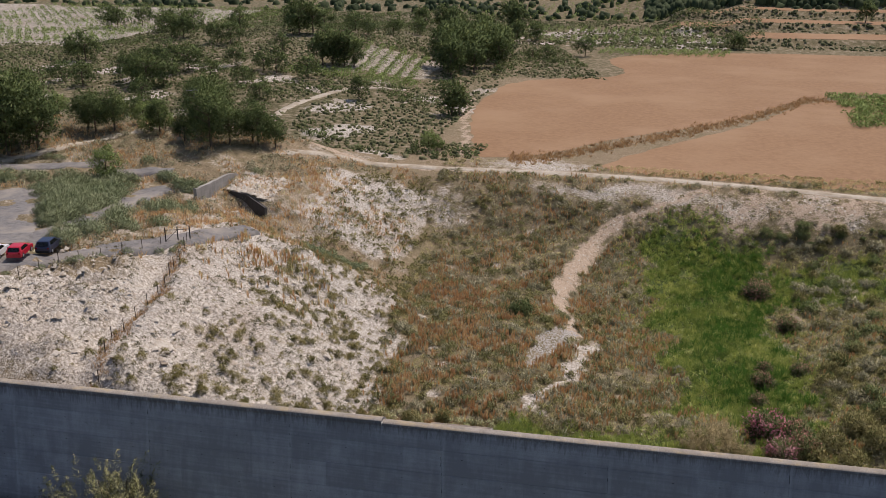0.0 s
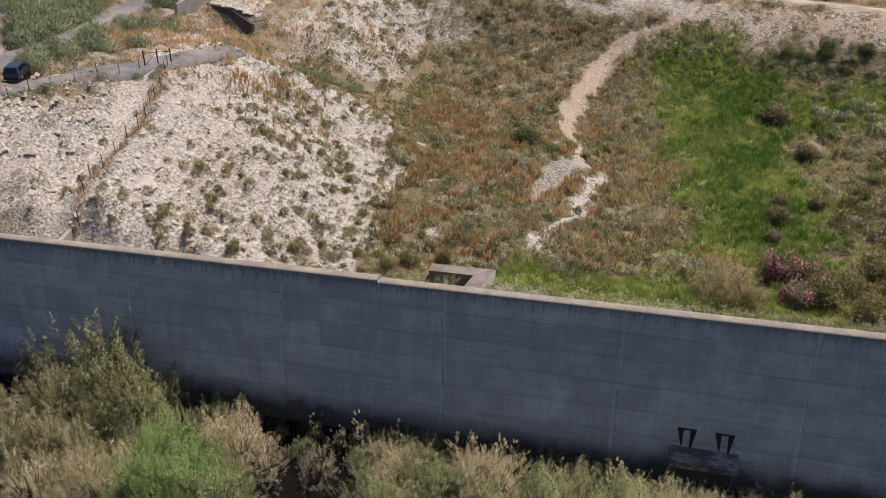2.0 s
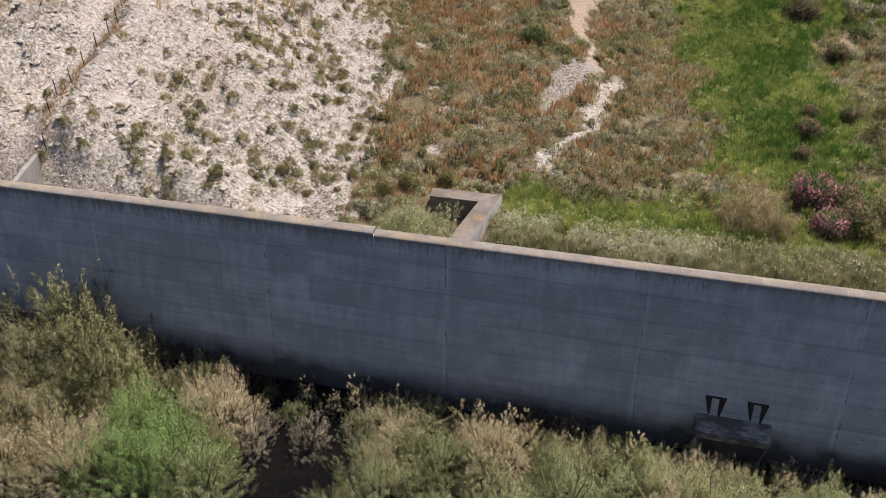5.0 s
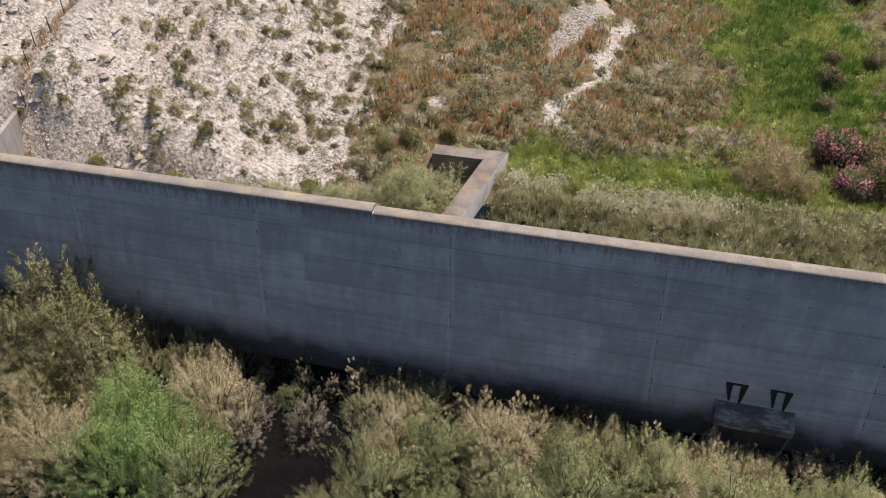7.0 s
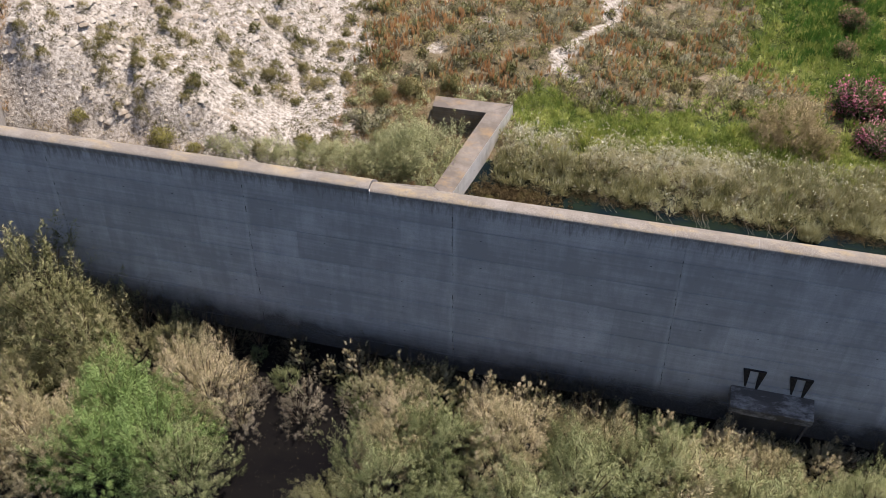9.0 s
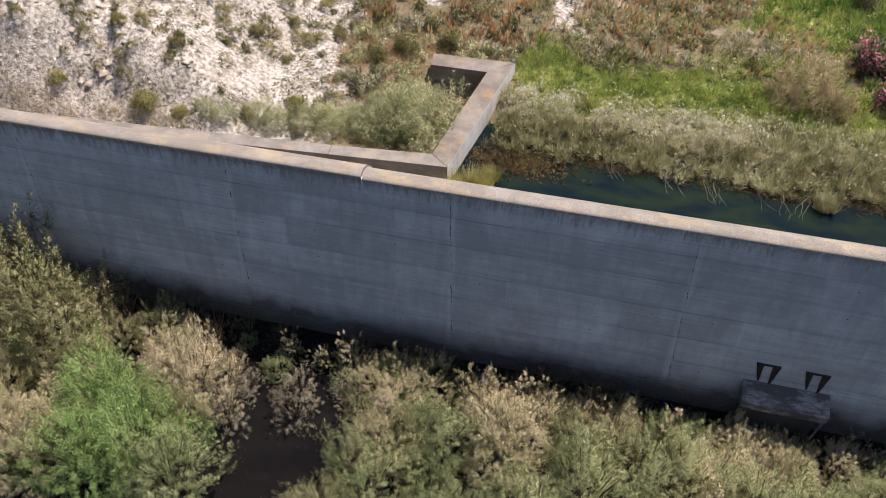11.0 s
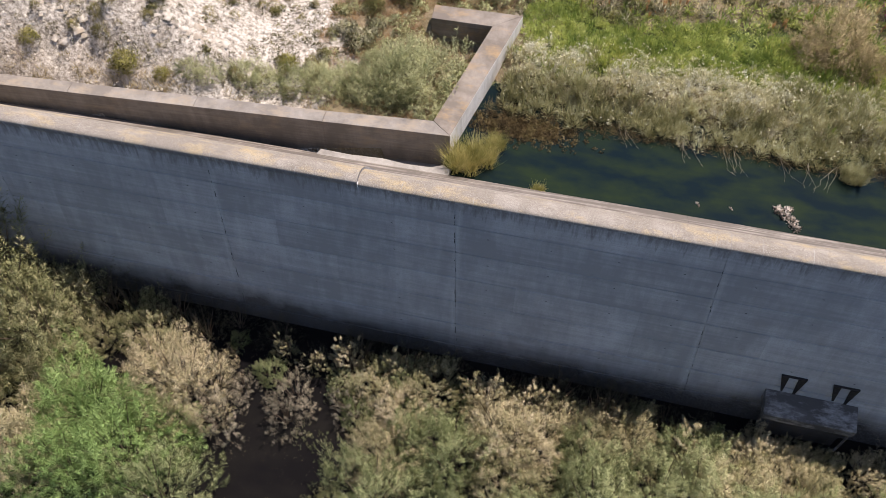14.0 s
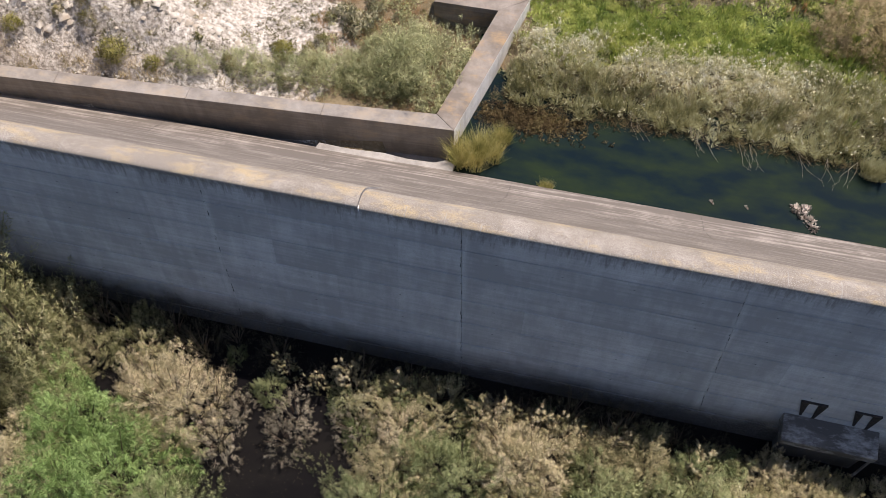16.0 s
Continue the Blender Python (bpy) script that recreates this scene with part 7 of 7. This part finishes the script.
for x, y in (_ga, _gb, (-63.2, 110.1)):
    part("gate_post", rod_bm((x, y, land(x, y) - 0.2), (x, y, land(x, y) + 2.3), 0.08, 8), METAL_DARK, gate)
for h in (0.35, 1.9):
    part("rail", rod_bm((*_ga, land(*_ga) + h), (*_gb, land(*_gb) + h), 0.04, 6), METAL_DARK, gate)
part("brace", rod_bm((*_ga, land(*_ga) + 0.35), (-63.2, 110.1, land(-63.2, 110.1) + 1.9), 0.035, 6), METAL_DARK, gate)

# ---- parked cars ----
def car(x, y, heading, paint, label, l=4.1, w=1.75, h=1.48):
    c = obj("car", None, None, label, "car", "parked cars")
    side = [(-0.5, 0.16), (-0.5, 0.52), (-0.47, 0.62), (-0.40, 0.97), (-0.34, 1.0), (0.02, 1.0), (0.20, 0.66), (0.46, 0.56), (0.5, 0.40), (0.5, 0.16)]
    bm = bmesh.new()
    L, R = [], []
    for u, v in side:
        inset = 0.5 if v <= 0.66 else 0.5 - 0.10 * (v - 0.66) / 0.34
        L.append(bm.verts.new((u * l, inset * w, v * h)))
        R.append(bm.verts.new((u * l, -inset * w, v * h)))
    n = len(side)
    bm.faces.new(L)
    bm.faces.new(R[::-1])
    for i in range(n):
        bm.faces.new((L[i], R[i], R[(i + 1) % n], L[(i + 1) % n]))
    bmesh.ops.recalc_face_normals(bm, faces=bm.faces)
    bmesh.ops.bevel(bm, geom=list(bm.edges), offset=0.05, segments=2, affect="EDGES", profile=0.5)
    part("body", bm, paint, c, smooth=False)

    def pane(name, pts, mat=CAR_GLASS):
        b = bmesh.new()
        b.faces.new([b.verts.new(p) for p in pts])
        bmesh.ops.solidify(b, geom=list(b.faces), thickness=0.02)
        part(name, b, mat, c)

    pane("rear_window", [(-0.478 * l, 0.40 * w, 0.66 * h), (-0.478 * l, -0.40 * w, 0.66 * h), (-0.412 * l, -0.36 * w, 0.94 * h), (-0.412 * l, 0.36 * w, 0.94 * h)])
    pane("windscreen", [(0.19 * l, 0.40 * w, 0.70 * h), (0.19 * l, -0.40 * w, 0.70 * h), (0.05 * l, -0.36 * w, 0.965 * h), (0.05 * l, 0.36 * w, 0.965 * h)])
    for s in (1, -1):
        pane("side_window", [(-0.38 * l, s * 0.505 * w, 0.68 * h), (0.14 * l, s * 0.505 * w, 0.68 * h), (0.0 * l, s * 0.428 * w, 0.93 * h), (-0.34 * l, s * 0.428 * w, 0.93 * h)])
        pane("tail_light", [(-0.502 * l, s * 0.34 * w, 0.46 * h), (-0.502 * l, s * 0.46 * w, 0.46 * h), (-0.50 * l, s * 0.46 * w, 0.58 * h), (-0.50 * l, s * 0.34 * w, 0.58 * h)], TAIL)
        for u in (-0.31, 0.32):
            b = rod_bm((u * l, s * 0.40 * w, 0.31), (u * l, s * 0.515 * w, 0.31), 0.31, 16)
            wh = part("wheel", b, TYRE, c)
            part("rim", rod_bm((u * l, s * 0.512 * w, 0.31), (u * l, s * 0.522 * w, 0.31), 0.19, 12), STEEL, wh)
    part("bumper", box_bm(-0.515 * l, -0.49 * l, -0.46 * w, 0.46 * w, 0.26, 0.52, 0.03), TYRE if paint is not PAINT_RED else paint, c)
    c.location = (x, y, float(np.max(land(x + np.array([-2.0, -1, 0, 1, 2.0]), np.full(5, y)))) + 0.2)
    c.rotation_euler = (0, 0, radians(90 - heading))
    return c


car(-75.2, 93.4, -16, PAINT_RED, "red hatchback parked on the asphalt lane")
car(-74.3, 97.8, -14, PAINT_BLUE, "dark blue estate car parked on the asphalt lane", 4.5, 1.82, 1.62)
car(-77.6, 92.2, -16, PAINT_WHITE, "white hatchback parked on the asphalt lane")

# ---- ruined concrete culvert ----
culvert = obj("culvert", None, None, "broken concrete culvert with a dark mouth and rubble", "culvert")
_cz = float(land(-70, 141))
_bm = slab_bm([(-74.2, 135.6), (-73.6, 135.5), (-72.4, 149.0), (-73.0, 149.1)], _cz - 3, 5.2)
bmesh.ops.subdivide_edges(_bm, edges=[e for e in _bm.edges if abs(e.verts[0].co.y - e.verts[1].co.y) > 5], cuts=12, use_grid_fill=True)
for _vv in _bm.verts:
    if _vv.co.z > 4:
        _vv.co.z += 0.13 * float(ripple(0.0, _vv.co.y, 0.9, 3)) + 0.08 * float(ripple(_vv.co.x, _vv.co.y, 0.3, 5)) - 0.5 * float(ramp(_vv.co.y, 146, 149))
part("wing_wall", _bm, CONC_MID, culvert, "pale weathered wing wall with a broken top")
_bm = slab_bm([(-72.5, 142.9), (-67.6, 141.4), (-63.5, 139.5), (-63.3, 140.0), (-67.4, 142.0), (-72.4, 143.5)], _cz - 3, 3.3, 0.03)
for _vv in _bm.verts:
    if _vv.co.z > 3:
        _vv.co.z = float(np.interp(_vv.co.x, [-72.5, -67.5, -63.3], [3.35, 3.1, 1.5]))
part("mouth_wall", _bm, CONC_DARK, culvert, "wall over the culvert's mouth, coloured dark for its shade")
_g = np.random.default_rng(12)
_p = np.stack([_g.uniform(-72.0, -63.8, 1100), _g.uniform(142.6, 151.5, 1100), np.zeros(1100)], -1)
_p = _p[_p[:, 1] > np.interp(_p[:, 0], [-72, -67.5, -63.5], [143.6, 142.2, 140.6])]
_p[:, 2] = np.maximum(land(_p[:, 0], _p[:, 1]), np.interp(_p[:, 0], [-72.5, -67.5, -63.3], [3.3, 3.0, 1.4]) * (_p[:, 1] < 144.5) - 9 * (_p[:, 1] >= 144.5))
rubble("culvert_rubble", _p, 0.10, 0.55, 84, ROCK, "heap of pale broken concrete beside the culvert")

# ---- lattice pylon and its lines ----
pylon = obj("power_pylon", None, None, "thin grey steel lattice power pylon", "pylon")
_px, _py = -90.0, 168.5
_pz = float(land(_px, _py))
for sx in (-1, 1):
    for sy in (-1, 1):
        part("leg", rod_bm((_px + sx * 0.45, _py + sy * 0.45, _pz - 0.2), (_px + sx * 0.2, _py + sy * 0.2, _pz + 9.5), 0.06, 5), STEEL, pylon)
for k in range(9):
    a, b = 0.45 - 0.028 * k, 0.45 - 0.028 * (k + 1)
    part("lattice_bar", rod_bm((_px - a, _py - a, _pz + k), (_px + b, _py - b, _pz + k + 1), 0.035, 4), STEEL, pylon)
part("cross_arm", rod_bm((_px - 1.6, _py - 0.3, _pz + 9.2), (_px + 1.6, _py + 0.3, _pz + 9.2), 0.07, 5), STEEL, pylon)
